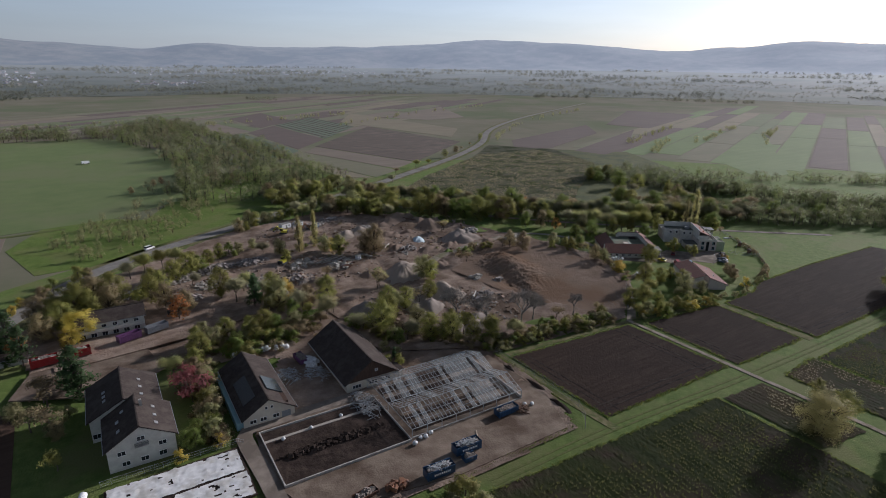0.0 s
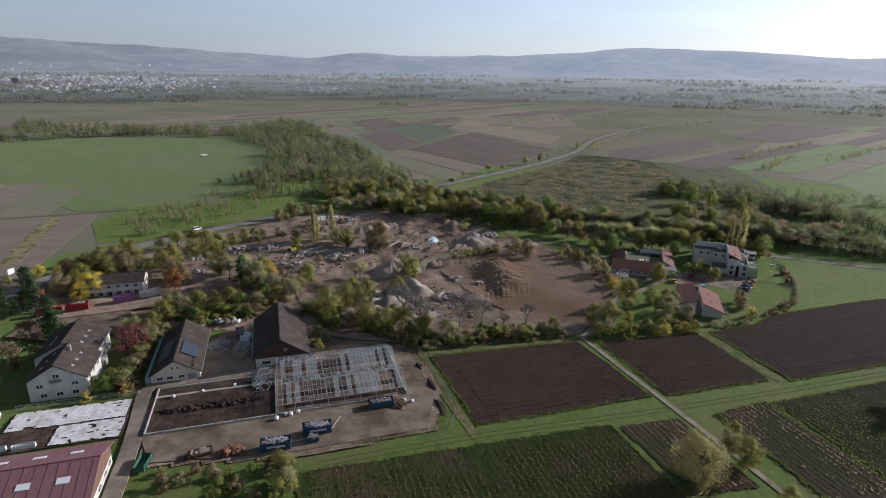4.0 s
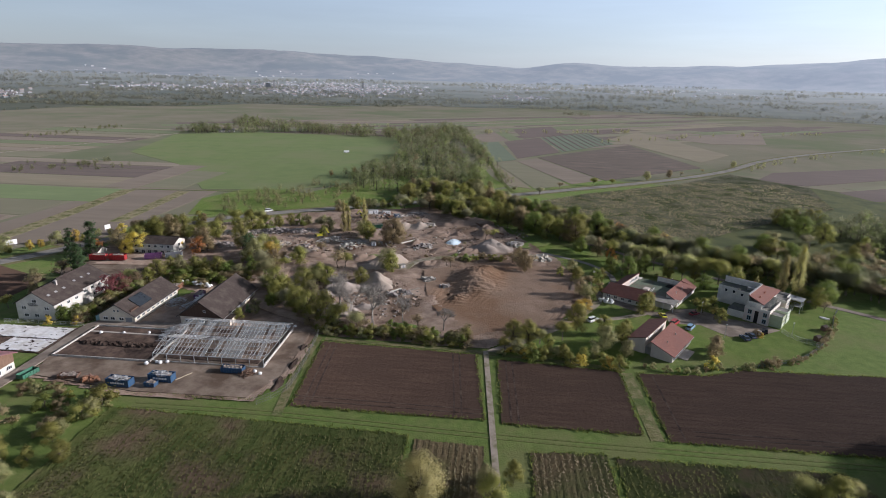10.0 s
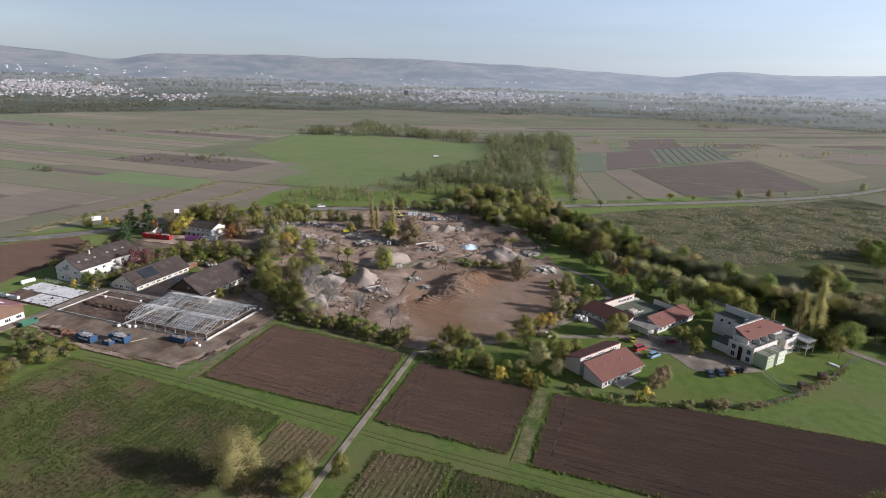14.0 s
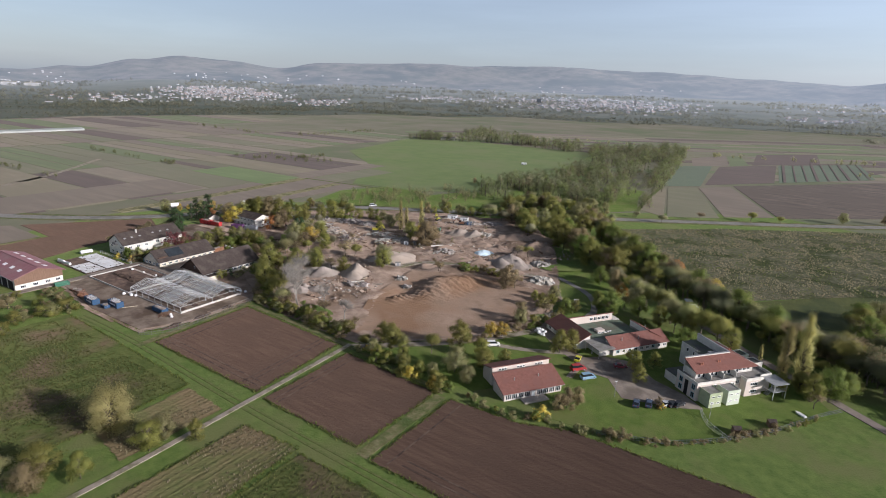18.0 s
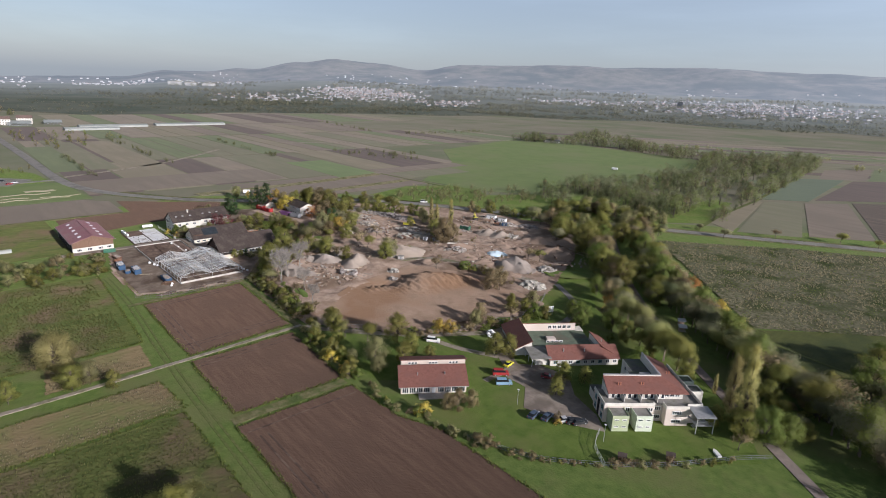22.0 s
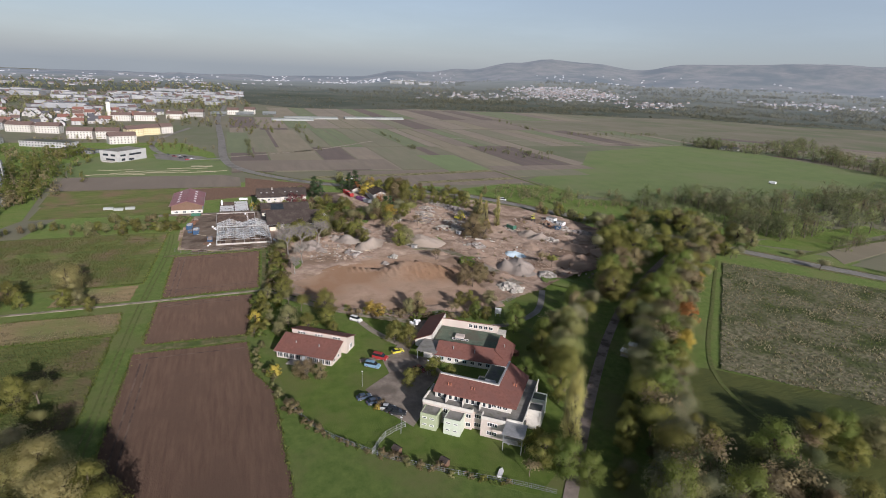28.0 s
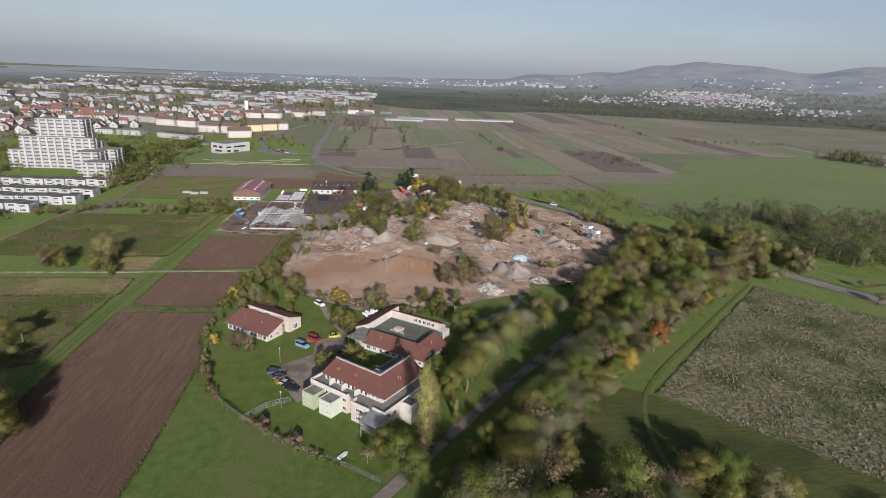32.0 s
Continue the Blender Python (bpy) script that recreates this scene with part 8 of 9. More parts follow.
for k, x, y, h in (("purple", 12.5, 148, 8.5), ("purple", 11.5, 154, 7), ("olive", 18, 170, 8), ("olive", 16, 166, 6), ("green", 11, 131, 4.5), ("green", 8, 127, 4.5), ("yellow_shrub", 6, 123.5, 3), ("yellow_shrub", 15, 125, 3), ("conifer", -16, 171, 11), ("conifer", -13, 165, 10), ("twiggy", -22, 168, 9), ("conifer", -40, 196, 12), ("conifer", -36, 190, 10), ("orange", -30, 200, 7), ("orange", 17, 206, 8), ("brown", 20, 210, 8), ("twiggy", 15, 214, 9), ("yellow", -16, 201, 6), ("brown", -24, 208, 9), ("olive", -18, 214, 10), ("olive", -10, 220, 10), ("brown", -4, 222, 10), ("thin", 6, 222, 10), ("olive", 10, 226, 10), ("brown", 14, 218, 9), ("shrub", -20, 150, 3), ("shrub", -16, 156, 3.5), ("brown", -18, 146, 5), ("mix", -27, 158, 6), ("olive", 12, 238, 9), ("olive", 20, 245, 9), ("olive", 26, 250, 9.5), ("yellow", 4, 212, 5)):
    plant(k, x, y, h, 0.4)
for k, x, y, h in (("conifer", -31, 199, 15), ("conifer", -28, 194, 12), ("conifer", -14, 166, 14), ("twiggy", -21, 165, 10), ("olive", -13, 222, 12), ("olive", -2, 229, 12), ("brown", -8, 226, 12), ("yellow", -13, 205, 9), ("brown", -26, 226, 9), ("olive", -20, 222, 10), ("soft", 10, 166, 8.5), ("brown", 15, 160, 6), ("brown", 15.5, 152, 6), ("olive", 15, 143, 5), ("twiggy", -19, 150, 9), ("twiggy", -24, 154, 8), ("thin", -18, 134, 6), ("green", 10, 127, 4.5), ("conifer", 43, 203, 11), ("olive", 52, 213, 8), ("brown", 60, 193, 8), ("olive", 70, 198, 8), ("olive", 86, 176, 8), ("mix", 24, 178, 6), ("green", 30, 174, 5), ("olive", 36, 175, 6), ("green", 44, 178, 6), ("mix", 50, 177, 6), ("brown", 40, 182, 6), ("olive", 28, 182, 6.5)):
    plant(k, x, y, h, 0.4, 1.15)
belt([(20, 174), (34, 170), (48, 173), (58, 180)], 12, 1.6, 2.5, 4.8, ["shrub", "shrub", "brown_shrub"], 0.6, "scrub behind the workshop", 1.5)
belt([(15, 128), (15.5, 142), (16, 158)], 3, 2.0, 3, 5, ["shrub", "olive", "brown_shrub", "green"], 0.2, "shrubs beside the house", 1.2)
belt([(-70, 192), (-52, 222), (-30, 246), (-6, 270)], 6, 5.5, 3, 8, ["olive", "brown", "shrub", "mix", "yellow"], 0.1, "roadside trees")
belt([(60, 308), (78, 318), (100, 330), (128, 345)], 6, 5.0, 5, 9, ["olive", "mix", "brown", "green"], 0.2, "roadside trees")
belt([(140, 300), (130, 318), (122, 336)], 10, 3.4, 7, 11, ["olive", "green", "mix", "olive"], 0.2, "site edge trees")
belt([(30, 255), (46, 268), (62, 278)], 6, 5, 5, 8, ["olive", "mix", "shrub"], 0.4, "site edge trees")
for x, y in ((217, 424), (248, 444), (262, 452), (300, 482), (330, 502), (345, 515), (375, 540), (420, 590), (198, 392), (180, 402)):
    plant(trng.choice(["olive", "brown", "mix", "creek", "twiggy"]), x + trng.uniform(-3, 3), y, trng.uniform(5.5, 9), 0.1, 1.15, "roadside trees")
for x, y in ((18, 442), (40, 470), (34, 462)):
    plant("brown", x, y, 5, 0.1)
# by the crop fields
for k, x, y, h in (("willow", 144, 50.5, 12.5), ("olive", 158.5, 52, 7), ("mix", 157.5, 56.5, 6.5), ("olive", 163.5, 61, 5), ("olive", 150, 33, 8), ("brown", 153, 29, 7), ("olive", 156, 38, 6), ("mix", 146, 27, 7), ("soft", 226, 61, 9.5), ("olive", 228.5, 57, 9), ("soft", 223, 54, 8), ("green", 232, 52, 5), ("soft", 236, 64, 6), ("soft", 282, 80, 12), ("willow", 288, 74, 13), ("willow", 274, 77, 13), ("soft", 266, 74, 13), ("soft", 258, 67, 12), ("willow", 266, 65, 12), ("soft", 276, 69, 13), ("creek", 250, 63, 10), ("soft", 291, 82, 11), ("olive", 272, 82, 10), ("olive", 280, 86, 10), ("willow", 262, 71, 12), ("mix", 238, 25, 10), ("olive", 262, 42, 9)):
    plant(k, x, y, h, 0.1, 1.1)
belt([(30, 84), (46, 82), (60, 80)], 5, 2.4, 1.6, 3.0, ["shrub", "brown_shrub", "shrub"], 0.1, "scrub at the yard edge", 1.2)
for k in range(34):
    x, y = trng.uniform(26, 62), trng.uniform(38, 80)
    plant(trng.choice(["olive", "shrub", "shrub", "mix", "brown_shrub"]), x, y, trng.uniform(2.5, 5.5), 0.1, 1.2, "old orchard")
belt([(62, 40), (40, 24), (60, -5), (72, -20)], 12, 4.0, 2.5, 5.5, ["olive", "brown", "shrub", "mix"], 0.1, "allotment trees")
for x, y in ((-1, 40), (2, 46), (0, 52)):
    t = thing("polytunnel", x, y, 90, "low white fleece tunnel on the field", "tunnel")
    arc = [(math.cos(math.pi * k / 8), math.sin(math.pi * k / 8)) for k in range(9)]
    rings = [[(x0, r * c, r * d + .1) for c, d in arc] for x0, r in ((-2.6, 1.6), (2.6, 1.6), (2.6, 1.55), (-2.6, 1.55))]
    s = Shape().add(sum(rings, []), [(u * 9 + k, u * 9 + k + 1, (u + 1) % 4 * 9 + k + 1, (u + 1) % 4 * 9 + k) for u in range(4) for k in range(8)])
    part("cover", s, "plastic_sheet", t)
    for k in range(3):
        part("hoop", Shape().beam((-2.4 + 2.4 * k, -1.6, 0), (-2.4 + 2.4 * k, -1.6, .5), .06), "metal", t)


def wood(name, spots, mat_leaf, label, per=46, size=0.58, girth=1.0):
    """A stand of far trees: lumpy crowns of small leaf clumps on short stems, as one piece."""
    rng = np.random.default_rng(len(spots))
    vs, segs = [], []
    n = 12 if per > 40 else 8
    for x, y, h in spots:
        c = []
        wide, low, z0 = rng.uniform(.25, .38) * girth, rng.uniform(.06, .22) / girth, land(x, y)
        for q in range(n):
            f, a = (q + rng.uniform(0, 1)) / n, rng.uniform(0, 6.283)
            rad = wide * h * math.sin(math.pi * min(1, f * .80 + .16)) ** .6 * math.sqrt(rng.uniform(.25, 1))
            c.append((x + rad * math.cos(a), y + rad * math.sin(a), z0 + h * (low + (.95 - low) * f)))
        vs.append(leaf_quads(rng, c, (.075 * h, .075 * h, .06 * h), max(2, per * 7 // (2 * n)), size * h / 10, (x, y, z0 + h * .45)))
        segs.append((Vector((x, y, z0 - .2)), Vector((x, y, z0 + h * .6)), .03 * h, .015 * h))
    v = np.concatenate(vs)
    v[:, 2] = np.maximum(v[:, 2], .05)
    ob = solid(name, quad_mesh(name, v, mat_leaf), None, label, "woodland", "", "stuff")
    solid("trunks", wood_mesh("trunks", segs, "bark", 3), ob)
    return ob


wr = random.Random(21)


def spots_line(pts, width, n, h0, h1):
    line = smooth_line(pts, 8)
    out = []
    for k in range(n):
        i = wr.randrange(len(line) - 1)
        p = line[i].lerp(line[i + 1], wr.random())
        d = (line[i + 1] - line[i]).normalized()
        o = wr.gauss(0, .33) * width
        out.append((p.x - d.y * o, p.y + d.x * o, wr.uniform(h0, h1)))
    return out


sp = []
while len(sp) < 95:
    x, y = wr.uniform(-35, 100), wr.uniform(290, 400)
    if inside((x, y), [(-14, 290), (-28, 326), (-9, 360), (13, 398), (35, 423), (64, 372), (41, 334), (18, 305)]):
        sp.append((x, y, wr.uniform(4, 7)))
wood("orchard", sp, "leaf_mix", "old orchard of small autumn trees", 60, .38)
CREEK_WOOD = [(100, 384), (60, 374), (47, 388), (46, 440), (62, 510), (54, 570), (58, 640), (38, 706), (20, 768), (-60, 795), (-150, 812), (-232, 770), (-285, 742), (-292, 790), (-160, 866), (-40, 858), (30, 870), (86, 950), (118, 900), (134, 750), (150, 640), (160, 540), (146, 470), (152, 408), (132, 372)]
GLADE = [(141, 470), (152, 520), (126, 700), (108, 740), (122, 620), (133, 520)]


def stand(outline, count, h0, h1, gap=()):
    """Places of trees spread over an outline, closer together towards a few groups."""
    xs, ys = [p[0] for p in outline], [p[1] for p in outline]
    out = []
    while len(out) < count:
        x, y = wr.uniform(min(xs), max(xs)), wr.uniform(min(ys), max(ys))
        k = noise.noise((x * .03, y * .03, 17))
        if inside((x, y), outline) and k > -.32 and not (gap and inside((x, y), gap)):
            out.append((x, y, wr.uniform(h0, h1) * (1 + .35 * k)))
    return out


for mat, n in (("wood_grey", 260), ("wood_dark", 260), ("wood_green", 200), ("wood_brown", 90)):
    sp = stand(CREEK_WOOD, n, 9, 15, GLADE) + spots_line([(171, 436), (158, 548), (131, 748), (100, 940)], 9, n // 9, 6, 11) + stand([(-284, 885), (-318, 1035), (-209, 960), (-130, 905), (-180, 868)], n // 9, 8, 13) + spots_line([(40, 425), (66, 452), (90, 440)], 30, n // 16, 5, 8)
    wood("creek_woodland", sp, mat, "belt of autumn woodland along the creek", 110, .27, 1.5)
for i, mat in enumerate(("wood_dark", "wood_grey", "wood_green")):
    sp = spots_line([(352, 334), (375, 292), (396, 238), (414, 187), (450, 140), (560, 80)], 18, 130, 8, 12) + spots_line([(400, 340), (440, 290), (500, 230), (640, 140)], 16, 40, 6, 9) + spots_line([(330, 182), (370, 156), (420, 130), (520, 60)], 22, 60, 8, 12)
    wood("far_woodland", sp, mat, "belt of dark woodland beyond the meadow", 90, .33, 1.45)
sp = []
for pts, w, n in (([(-430, 640), (-425, 820)], 26, 40), ([(-280, 402), (-180, 430)], 10, 14), ([(-275, 447), (-174, 447)], 8, 14), ([(-240, 400), (-210, 480)], 10, 14), ([(-500, 205), (-253, 206)], 5, 26), ([(-451, 321), (-263, 320)], 5, 22), ([(-722, 634), (-494, 610)], 6, 26), ([(-346, 133), (-208, 131)], 5, 16), ([(-230, 790), (-330, 800)], 14, 14)):
    sp += [(x, y, h * .55) for x, y, h in spots_line(pts, w, n, 6, 10)]
wood("field_hedges", sp, "leaf_dark_mix", "dark hedgerows between far fields")
sp = []
for pts, w, n in (([(300, 800), (560, 980), (800, 1100)], 14, 30), ([(560, 470), (760, 560)], 10, 24), ([(640, 430), (860, 520)], 12, 26), ([(520, 400), (640, 470)], 8, 18), ([(420, 560), (620, 740), (900, 900)], 8, 30), ([(700, 380), (900, 480)], 12, 20), ([(152, 900), (420, 1010)], 18, 30), ([(-300, 900), (100, 1000)], 30, 50)):
    sp += [(x, y, h * .8) for x, y, h in spots_line(pts, w, n, 5, 10)]
wood("field_hedges", sp, "leaf_mix", "hedges and trees between far fields")
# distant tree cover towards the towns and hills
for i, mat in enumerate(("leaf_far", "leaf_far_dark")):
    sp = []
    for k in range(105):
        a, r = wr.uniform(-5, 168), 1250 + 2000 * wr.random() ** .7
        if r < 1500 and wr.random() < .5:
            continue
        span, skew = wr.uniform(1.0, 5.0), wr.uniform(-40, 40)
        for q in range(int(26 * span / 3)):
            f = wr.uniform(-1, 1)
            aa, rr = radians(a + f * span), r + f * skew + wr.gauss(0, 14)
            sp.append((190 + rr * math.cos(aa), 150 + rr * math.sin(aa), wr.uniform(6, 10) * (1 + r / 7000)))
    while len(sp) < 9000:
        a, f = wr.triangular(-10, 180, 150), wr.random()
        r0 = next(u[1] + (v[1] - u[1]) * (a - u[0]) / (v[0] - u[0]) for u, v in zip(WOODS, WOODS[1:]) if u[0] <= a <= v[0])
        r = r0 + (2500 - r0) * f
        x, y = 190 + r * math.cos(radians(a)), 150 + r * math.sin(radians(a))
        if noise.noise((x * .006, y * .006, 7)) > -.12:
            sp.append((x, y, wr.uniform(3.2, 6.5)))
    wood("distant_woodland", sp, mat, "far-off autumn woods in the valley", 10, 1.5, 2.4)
# ---- tower block and terraces ----
def tower_block():
    t = thing("apartment_tower", -92, -82, 90, "stepped white apartment tower with balcony bands", "apartment block")
    blocks = ((-19, -4, 17, 12, 14), (-31, -8, -19, 6, 9), (-19, -8, 10, -4.1, 9), (-42, -6, -31, 8, 5), (10, -12, 27, -4.1, 9), (17.1, -4, 27, 4, 8), (27, -12, 42, 4, 6), (20, -28, 36, -12.1, 6), (31, -42, 50, -28.1, 4))
    for x0, y0, x1, y1, floors in blocks:
        h = floors * 2.8
        b = part("block", Shape().box(x0, y0, -.5, x1, y1, h), "pale_wall", t, "white rendered stepped block")
        part("roof", Shape().box(x0 + .3, y0 + .3, h, x1 - .3, y1 - .3, h + .3), "flat_roof", b)
        for f in range(floors):
            z = 2.8 * f
            part("window_band", Shape().box(x0 - .06, y0 - .06, z + 1.1, x1 + .06, y1 + .06, z + 2.2), "town_glass", b, "dark window band")
            part("balcony_band", Shape().box(x0 - .55, y0 - .55, z + .1, x1 + .55, y1 + .55, z + .95), "town_wall", b, "white balcony parapet band")
        for (ax, ay), (bx, by) in (((x0, y0), (x1, y0)), ((x1, y0), (x1, y1)), ((x0, y0), (x0, y1))):
            n = max(1, int(math.hypot(bx - ax, by - ay) / 5.5))
            for q in range(n):
                px, py = ax + (bx - ax) * (q + .5) / n, ay + (by - ay) * (q + .5) / n
                part("pier", Shape().box(px - .8, py - .8, -.4, px + .8, py + .8, h - .13), "pale_wall", b)
    part("lift_tower", Shape().box(-3, 0, 39, 3, 6, 42), "concrete", t)
    part("mast", Shape().tube((0, 3, 42), (0, 3, 50), .12, .06, 6), "metal", t)


tower_block()


def flat_terrace(x, y, turn, units, label, h=5.4):
    t = thing("terrace_house", x, y, turn, label, "terraced houses", "terraces near the tower")
    for k in range(units):
        u, o = k * 7.0, (k % 2) * 1.6
        b = part("unit", Shape().box(u, o, -.3, u + 6.96, o + 10, h - (k % 3) * .25), "pale_wall", t)
        top = h - (k % 3) * .25
        part("flat_roof", Shape().box(u + .15, o + .15, top, u + 6.8, o + 9.85, top + .12), "dark_flat", b)
        for z in (1.4, 4.0):
            window(t, u + 3.4, o, z, -90, 3.4, 1.3, 2)
        if k == units - 1:
            window(t, u + 6.96, o + 5, 4.0, 0, 1.6, 1.2, 1)
        part("terrace_wall", Shape().box(u + .2, o - 2.6, -.3, u + .4, o, 1.6), "pale_wall", b)


for x, y, n in ((-14, -96, 11), (18, -90, 11), (40, -84, 10), (60, -92, 9), (80, -88, 7), (100, -100, 7), (120, -112, 7)):
    flat_terrace(x, y, 90, n, "row of white flat-roofed terraced houses")


def block_house(name, x, y, turn, l, w, floors, wall, roof, label, pitch=True, group="town buildings"):
    """A plain town block with windows, and a gabled or flat roof."""
    t = thing(name, x, y, turn, label, "building", group)
    h = floors * 2.8
    part("wall", Shape().box(-l / 2, -w / 2, -.3, l / 2, w / 2, h), wall, t)
    if pitch:
        r = h + w * .32
        part("roof", Shape().add([(-l / 2 - .4, -w / 2 - .5, h), (l / 2 + .4, -w / 2 - .5, h), (l / 2 + .4, w / 2 + .5, h), (-l / 2 - .4, w / 2 + .5, h), (-l / 2 - .4, 0, r), (l / 2 + .4, 0, r)], [(0, 1, 5, 4), (2, 3, 4, 5), (0, 4, 3), (1, 2, 5), (3, 2, 1, 0)]), roof, t)
    else:
        part("roof", Shape().box(-l / 2 - .2, -w / 2 - .2, h, l / 2 + .2, w / 2 + .2, h + .35), roof, t)
    n = max(2, int(l / 3.2))
    long_side, short_side = Shape().box(-.6, -.04, 0, .6, .04, 1.3).mesh("window", "glass"), Shape().box(-.04, -.6, 0, .04, .6, 1.3).mesh("window", "glass")
    for f in range(floors):
        places = [(long_side, -l / 2 + l * (q + .5) / n, sg * w / 2) for q in range(n) for sg in (-1, 1)] + [(short_side, sg * l / 2, v) for v in (-w / 4, w / 4) for sg in (-1, 1)]
        for me, u, v in places:
            solid("window", me, t).location = (u, v, 2.8 * f + .9)
    return t


# modern white hall and its neighbours
t = thing("modern_hall", -207, 19, 143, "modern white box building with long window bands", "hall")
part("wall", Shape().box(-16, -10.5, -.3, 16, 10.5, 9.5), "pale_wall", t)
part("roof", Shape().box(-15.6, -10.1, 9.5, 15.6, 10.1, 9.7), "flat_roof", t)
for u0, u1, z0, z1 in ((-4, 10, 5.0, 6.6), (-14, -8, 5.0, 6.6), (-13, -9, 1.0, 3.0), (-5, 1, 0.6, 2.4)):
    part("window_band", Shape().box(u0, -10.62, z0, u1, -10.45, z1), "glass", t, "long dark window band")
for v0, v1, z in ((-7, -2, 5), (1, 7, 5), (-6, 4, 1)):
    part("window_band", Shape().box(-16.12, v0, z, -15.95, v1, z + 1.8), "glass", t)
part("ramp", Shape().box(-21, -8, -.3, -16, 4, 1.2), "concrete", t)
sheet("car_park", [(-238, 40), (-236, 68), (-214, 90), (-190, 72), (-206, 46)], 0.22, M["asphalt"], "grey asphalt car park", "car park")
block_house("school", -300, -62, 66, 52, 16, 2, "pale_wall", "dark_flat", "long grey flat-roofed school", False)
block_house("school", -258, -26, 58, 37, 14, 1, "door_grey", "dark_flat", "dark flat-roofed school wing", False)
block_house("school", -322, -137, 84, 54, 18, 2, "pale_wall", "flat_roof", "white flat-roofed sports hall", False)
for x, y, tn, l, m in ((-440, -124, 70, 30, "white_wall"), (-428, -92, 78, 26, "white_wall"), (-374, -48, 84, 26, "white_wall"), (-372, -20, 88, 24, "white_wall"), (-326, 0, 112, 27, "white_wall"), (-398, 2, 118, 18, "yellow_wall"), (-416, 18, 118, 20, "yellow_wall"), (-432, 34, 118, 14, "white_wall"), (-482, -190, 70, 30, "town_wall"), (-470, -160, 75, 26, "town_wall"), (-598, -40, 90, 26, "white_wall"), (-604, -8, 90, 30, "white_wall"), (-640, 30, 84, 24, "white_wall"), (-690, 60, 80, 24, "town_wall"), (-750, 120, 80, 20, "white_wall"), (-770, 150, 80, 20, "white_wall")):
    block_house("apartment_house", x, y, tn, l, 13, 3, m, "tile_brown", "white apartment house with a brown roof")
for x, y, w in ((-740, 95, 26), (-752, 141, 30), (-763, 185, 24)):
    t = thing("greenhouse", x, y, 84, "low grey growers' greenhouse", "greenhouse", "growers' greenhouses")
    part("wall", Shape().box(-w / 2, -20, 0, w / 2, 20, 3), "dirty_glass", t)
    part("roof", Shape().add([(-w / 2, -20, 3), (w / 2, -20, 3), (w / 2, 20, 3), (-w / 2, 20, 3), (-w / 2, 0, 6), (w / 2, 0, 6)], [(0, 1, 5, 4), (2, 3, 4, 5), (0, 4, 3), (1, 2, 5)]), "plastic_sheet", t)


# ---- town houses ----
def house_mesh(kind, l, w, h):
    s = Shape().add([(-l, -w, -.3), (l, -w, -.3), (l, w, -.3), (-l, w, -.3), (-l, -w, h), (l, -w, h), (l, w, h), (-l, w, h), (-l, 0, h + w * .85), (l, 0, h + w * .85)], [(0, 1, 5, 4), (1, 2, 6, 9, 5), (2, 3, 7, 6), (3, 0, 4, 8, 7)])
    r = Shape()
    o = .4
    zo = h - o * .85
    r.slab([(-l - o, -w - o, zo + .2), (l + o, -w - o, zo + .2), (l + o, 0, h + w * .85 + .2), (-l - o, 0, h + w * .85 + .2)], .2)
    r.slab([(-l - o, 0, h + w * .85 + .2), (l + o, 0, h + w * .85 + .2), (l + o, w + o, zo + .2), (-l - o, w + o, zo + .2)], .2)
    wd = Shape()
    for z in (1.4, 4.0):
        if z < h:
            for u in (-l * .5, l * .5):
                for sg in (-1, 1):
                    wd.box(u - .7, sg * w - .04, z - .6, u + .7, sg * w + .04, z + .6)
            for sg in (-1, 1):
                wd.box(sg * l - .04, -.8, z - .6, sg * l + .04, .8, z + .6)
    return s, r, wd


HOUSE_SHAPES = [house_mesh(0, 5, 4.2, 5.2), house_mesh(0, 7, 4.6, 5.4), house_mesh(0, 4.4, 4.0, 4.2)]
HOUSES = []
for i, (s, r, wd) in enumerate(HOUSE_SHAPES):
    for wall in ("town_wall", "pale_wall"):
        for roof in ("tile_red", "tile_brown", "tile_dark"):
            HOUSES.append((s.mesh("wall", wall), r.mesh("roof", roof), wd.mesh("window_row", "glass")))
hr = random.Random(31)
count = 0
while count < 250:
    x, y = hr.uniform(-760, -240), hr.uniform(-470, 40)
    if y > -165 - (x + 300) * .28 and x > -490 or y > -150 and x > -500 or y > -20 and x > -640 or y > 40 - (x + 640) * .4:
        continue
    if any(abs(x - bx) < 24 and abs(y - by) < 30 for bx, by in ((-322, -137), (-476, -175), (-600, -24), (-640, 30), (-690, 60), (-440, -110))):
        continue
    gx, gy = round(x / 19) * 19, round(y / 14) * 14
    t = tagged(new("town_house"), hr.choice(("white house with a steep tiled roof", "pale two-storey house with gabled roof")), "house", "town houses")
    t.matrix_basis = pose(gx + hr.uniform(-2, 2), gy + hr.uniform(-2, 2), 0, 0, 0, hr.choice((12, 102)) + hr.uniform(-8, 8))
    wl, rf, wn_ = hr.choice(HOUSES)
    solid("wall", wl, t)
    solid("roof", rf, t)
    tagged(solid("window_row", wn_, t), kind="stuff")
    count += 1


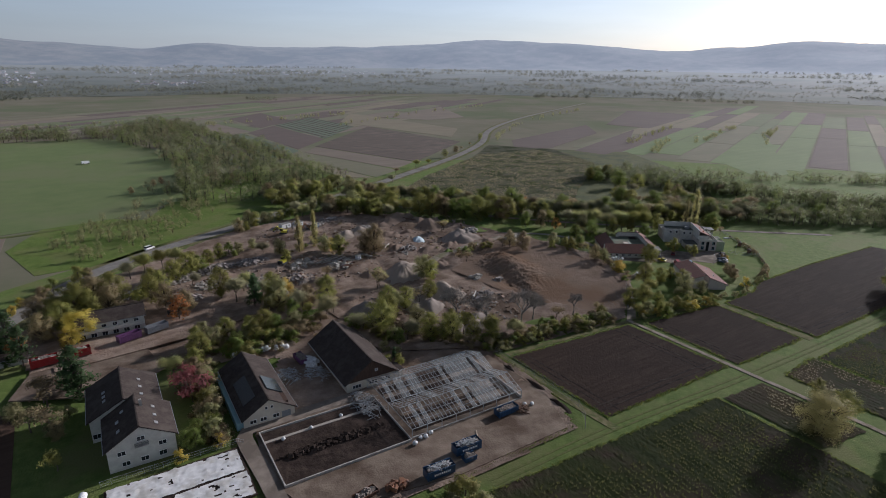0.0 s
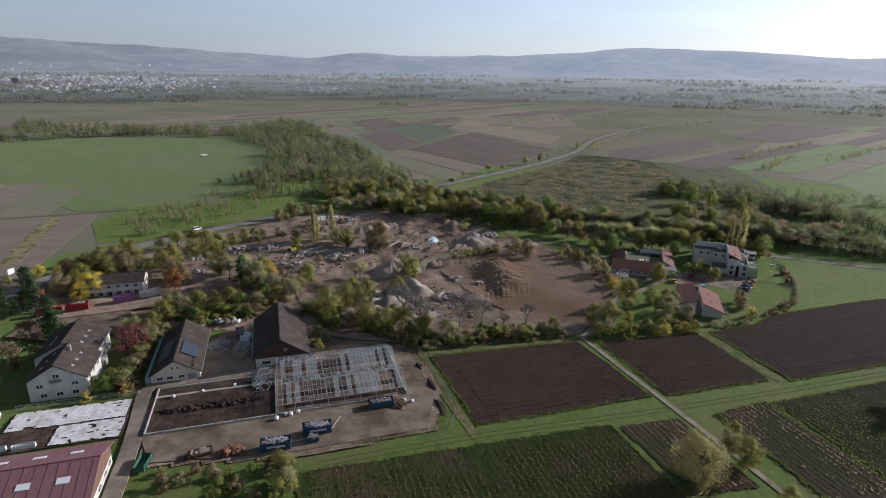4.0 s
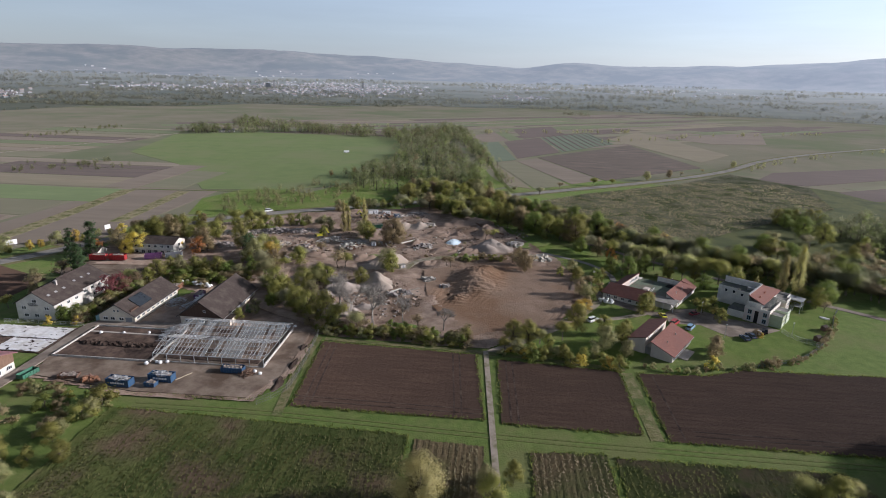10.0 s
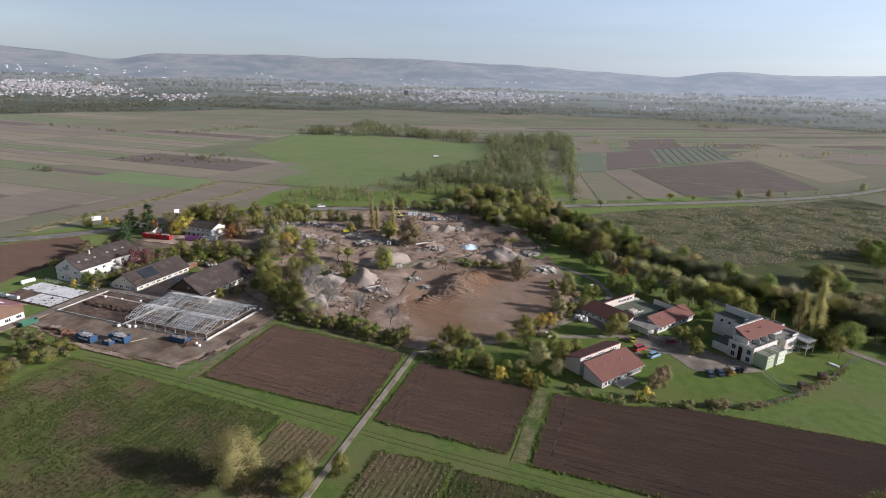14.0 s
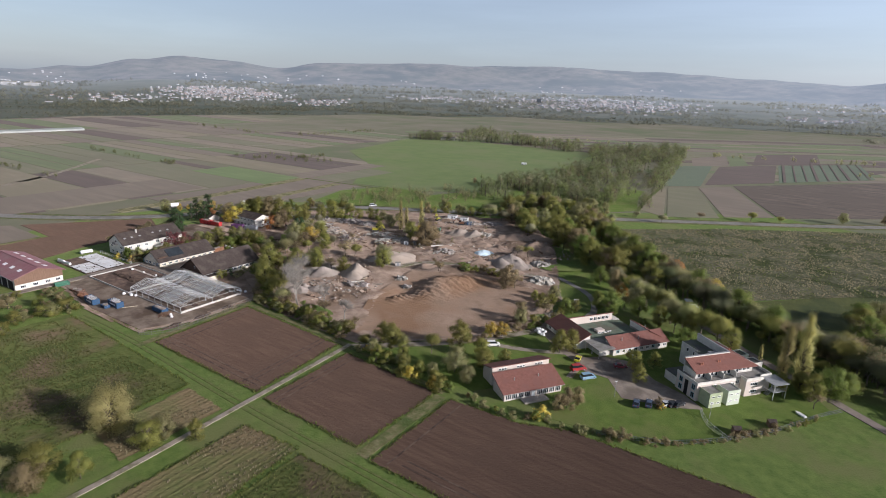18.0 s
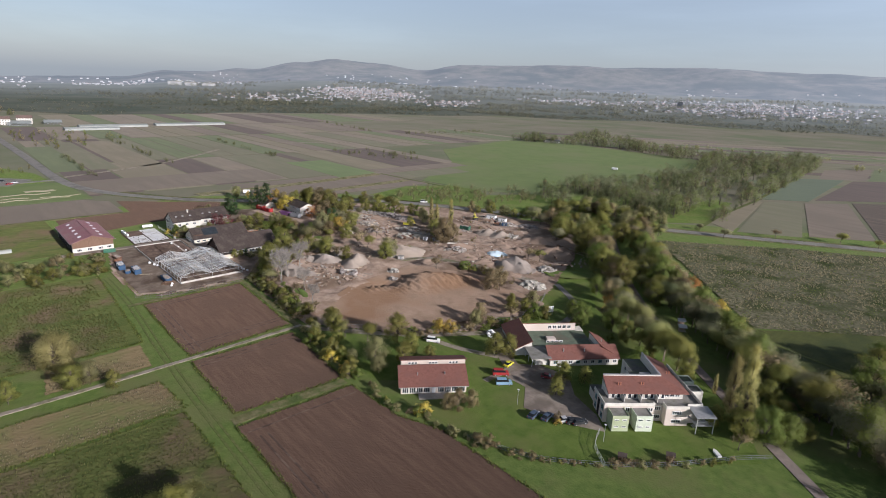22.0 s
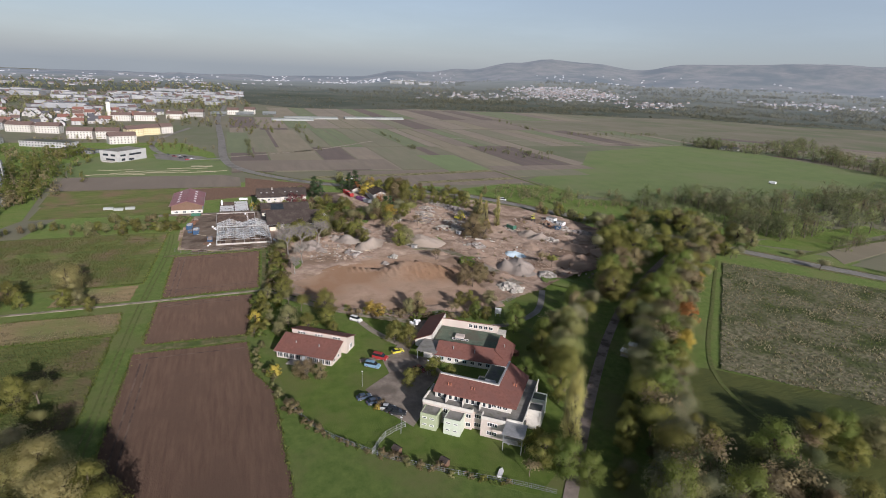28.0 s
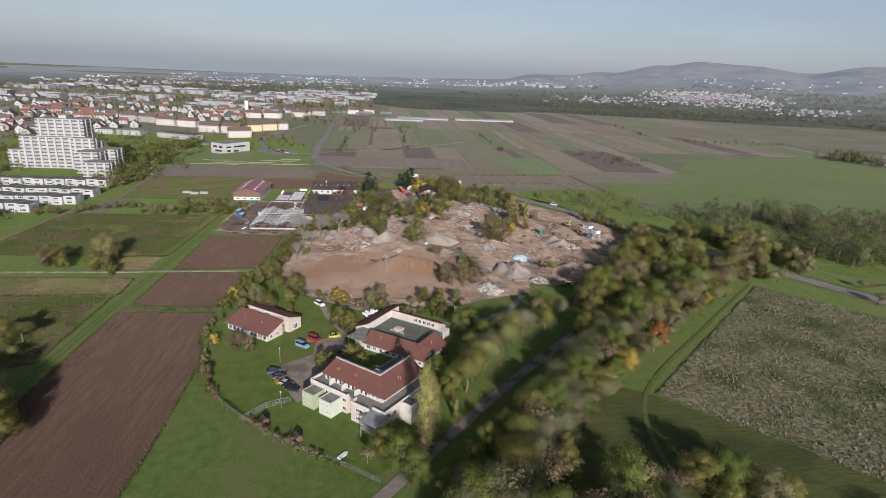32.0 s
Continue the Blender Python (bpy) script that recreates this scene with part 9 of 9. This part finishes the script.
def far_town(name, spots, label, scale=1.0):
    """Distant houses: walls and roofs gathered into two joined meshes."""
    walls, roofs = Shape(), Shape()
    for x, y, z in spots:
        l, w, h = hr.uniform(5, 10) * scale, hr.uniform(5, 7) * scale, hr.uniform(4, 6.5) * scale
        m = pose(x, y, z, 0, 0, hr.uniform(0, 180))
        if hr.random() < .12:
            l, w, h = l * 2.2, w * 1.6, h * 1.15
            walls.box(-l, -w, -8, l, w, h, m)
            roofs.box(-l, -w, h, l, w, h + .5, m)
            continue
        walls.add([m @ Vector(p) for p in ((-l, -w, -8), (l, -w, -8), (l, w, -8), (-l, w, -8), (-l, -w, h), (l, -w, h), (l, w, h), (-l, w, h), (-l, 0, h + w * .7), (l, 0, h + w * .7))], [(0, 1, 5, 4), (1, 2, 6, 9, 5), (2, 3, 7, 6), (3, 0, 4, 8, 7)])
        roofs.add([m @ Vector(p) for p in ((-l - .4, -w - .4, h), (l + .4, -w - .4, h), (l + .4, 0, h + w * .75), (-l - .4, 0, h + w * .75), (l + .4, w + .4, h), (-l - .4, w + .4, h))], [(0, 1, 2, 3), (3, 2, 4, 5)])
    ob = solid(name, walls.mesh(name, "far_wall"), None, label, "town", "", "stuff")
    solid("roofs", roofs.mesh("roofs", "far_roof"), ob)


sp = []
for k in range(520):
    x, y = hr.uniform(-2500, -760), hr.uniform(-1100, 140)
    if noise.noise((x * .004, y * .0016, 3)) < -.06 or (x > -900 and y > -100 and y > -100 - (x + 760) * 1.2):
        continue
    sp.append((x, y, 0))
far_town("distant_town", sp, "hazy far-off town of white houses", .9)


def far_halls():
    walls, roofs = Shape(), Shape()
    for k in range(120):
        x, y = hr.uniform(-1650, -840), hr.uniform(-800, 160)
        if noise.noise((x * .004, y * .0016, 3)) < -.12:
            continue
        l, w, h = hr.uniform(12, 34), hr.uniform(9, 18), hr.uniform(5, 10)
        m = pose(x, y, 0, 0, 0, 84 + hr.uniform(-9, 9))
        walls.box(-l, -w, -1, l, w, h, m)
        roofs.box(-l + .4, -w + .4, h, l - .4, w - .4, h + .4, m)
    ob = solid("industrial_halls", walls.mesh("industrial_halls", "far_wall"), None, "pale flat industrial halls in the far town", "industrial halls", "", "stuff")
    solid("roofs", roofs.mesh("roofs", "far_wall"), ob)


far_halls()
sp = []
for a0, a1, r0, r1, n in ((139, 153, 1900, 2800, 460), (133, 141, 1800, 2200, 70), (150, 162, 1800, 2300, 60), (96, 120, 1950, 2900, 620), (117, 130, 2150, 2600, 90), (60, 95, 2500, 3100, 90), (84, 92, 2000, 2300, 40)):
    for k in range(n):
        r = hr.triangular(r0, r1)
        x, y = polar(hr.triangular(a0, a1), r)
        sp.append((x, y, land(x, y)))
far_town("distant_village", sp, "hazy far-off villages of white houses", .68)
sp = []
for a0, a1, r0, r1, n in ((158, 172, 3000, 3900, 240), (136, 150, 3150, 3700, 60), (100, 136, 3000, 3600, 70), (172, 200, 2600, 3900, 260)):
    for k in range(n):
        a, r = hr.uniform(a0, a1), hr.uniform(r0, r1)
        x, y = polar(a, r)
        if noise.noise((x * .003, y * .003, 11)) > -.05:
            sp.append((x, y, land(x, y)))
far_town("hillside_town", sp, "hazy houses on the far slopes", .58)
# church tower and silos of the far town
for a, r, w, h, lab in ((113.2, 2350, 9, 34, "tall pale silo tower in the far town"), (113.8, 2360, 20, 20, "broad pale mill block in the far town"), (104.2, 2450, 9, 26, "pale tower block in the far town"), (116.5, 2300, 16, 26, "white block in the far town"), (164, 2900, 60, 17, "white apartment slab on the ridge"), (162.6, 2900, 50, 14, "white apartment slab on the ridge"), (161, 2920, 60, 12, "long white apartment slab on the ridge")):
    x, y = polar(a, r)
    t = thing("tower_block", x, y, a, lab, "building", "", land(x, y))
    part("wall", Shape().box(-8, -w / 2, -2, 8, w / 2, h), "far_wall", t)
    part("roof", Shape().box(-7, -w / 2 + 1, h, 7, w / 2 - 1, h + 2), "flat_roof", t)
t = thing("church", -690, -72, 10, "white church tower among red roofs", "church")
part("tower", Shape().box(-3, -3, -.3, 3, 3, 22), "white_wall", t)
part("roof", Shape().add([(-3.2, -3.2, 22), (3.2, -3.2, 22), (3.2, 3.2, 22), (-3.2, 3.2, 22), (0, 0, 28)], [(0, 1, 4), (1, 2, 4), (2, 3, 4), (3, 0, 4), (3, 2, 1, 0)]), "tile_dark", t)
for x, y0, y1 in ((-680, 205, 300), (-690, 315, 428), (-640, 180, 250)):
    t = thing("plastic_tunnel", x, (y0 + y1) / 2, 0, "long pale plastic growing tunnel", "greenhouse", "plastic tunnels")
    part("cover", Shape().box(-9, (y0 - y1) / 2, 0, 9, (y1 - y0) / 2, 2.6), "plastic_sheet", t)
    part("roof", Shape().add([(-9, (y0 - y1) / 2, 2.6), (9, (y0 - y1) / 2, 2.6), (9, (y1 - y0) / 2, 2.6), (-9, (y1 - y0) / 2, 2.6), (0, (y0 - y1) / 2, 4.2), (0, (y1 - y0) / 2, 4.2)], [(0, 4, 5, 3), (4, 1, 2, 5), (0, 1, 4), (2, 3, 5)]), "plastic_sheet", t)
for x, y, lab in ((-245, 788, "white farm building at the wood edge"), (-235, 792, "white farm shed at the wood edge")):
    block_house("farm_building", x, y, 20, 14, 8, 1, "white_wall", "tile_dark", lab)
t = thing("fodder_trailer", -8, 601, 20, "white covered trailer on the green field", "trailer")
part("body", Shape().box(-3, -1.3, .6, 3, 1.3, 2.6), "white_metal", t)
for x in (-2, 2):
    part("wheel", Shape().tube((x, -1.4, .5), (x, 1.4, .5), .5, .5, 12), "tyre", t)

# trees among the houses
def in_town(x, y):
    return x < -500 or (y < -150 and x < -250)


for i, mat in enumerate(("leaf_dark_mix", "leaf_brown", "leaf_mix")):
    sp = []
    while len(sp) < 330:
        x, y = hr.uniform(-1100, -250), hr.uniform(-520, 100)
        if in_town(x, y):
            sp.append((x, y, hr.uniform(5, 9)))
    while len(sp) < 560:
        x, y = hr.uniform(-2300, -900), hr.uniform(-900, 160)
        if noise.noise((x * .004, y * .0016, 3)) < .1:
            sp.append((x, y, hr.uniform(9, 13)))
    wood("town_trees", sp, mat, "garden and street trees among the houses", 18, 1.05)
    sp = []
    for k in range(105):
        bx, by, sx, sy = hr.choice(((-60, -22, 18, 10), (-110, -30, 22, 12), (-150, -40, 25, 16), (-150, -90, 30, 24), (-200, -70, 24, 24), (-60, -135, 20, 14), (-250, -110, 24, 20), (-30, -14, 12, 6), (-140, -160, 30, 20), (-230, -30, 14, 10)))
        sp.append((bx + hr.gauss(0, sx), by + hr.gauss(0, sy), hr.uniform(6, 11)))
    for k in range(40):
        bx, by, sx, sy = hr.choice(((-310, 45, 16, 16), (-270, 70, 14, 14), (-490, 150, 36, 24), (-560, 130, 40, 26), (-540, 190, 40, 20), (-340, -60, 8, 20), (-450, -40, 12, 20)))
        sp.append((bx + hr.gauss(0, sx), by + hr.gauss(0, sy), hr.uniform(4, 8)))
    for k in range(60):
        sp.append((hr.uniform(-30, 130), hr.uniform(-110, -25), hr.uniform(2.5, 5.5)))
    wood("park_trees", sp, ("leaf_olive", "leaf_brown", "leaf_green")[i], "trees of the park beside the tower", 30, .62)

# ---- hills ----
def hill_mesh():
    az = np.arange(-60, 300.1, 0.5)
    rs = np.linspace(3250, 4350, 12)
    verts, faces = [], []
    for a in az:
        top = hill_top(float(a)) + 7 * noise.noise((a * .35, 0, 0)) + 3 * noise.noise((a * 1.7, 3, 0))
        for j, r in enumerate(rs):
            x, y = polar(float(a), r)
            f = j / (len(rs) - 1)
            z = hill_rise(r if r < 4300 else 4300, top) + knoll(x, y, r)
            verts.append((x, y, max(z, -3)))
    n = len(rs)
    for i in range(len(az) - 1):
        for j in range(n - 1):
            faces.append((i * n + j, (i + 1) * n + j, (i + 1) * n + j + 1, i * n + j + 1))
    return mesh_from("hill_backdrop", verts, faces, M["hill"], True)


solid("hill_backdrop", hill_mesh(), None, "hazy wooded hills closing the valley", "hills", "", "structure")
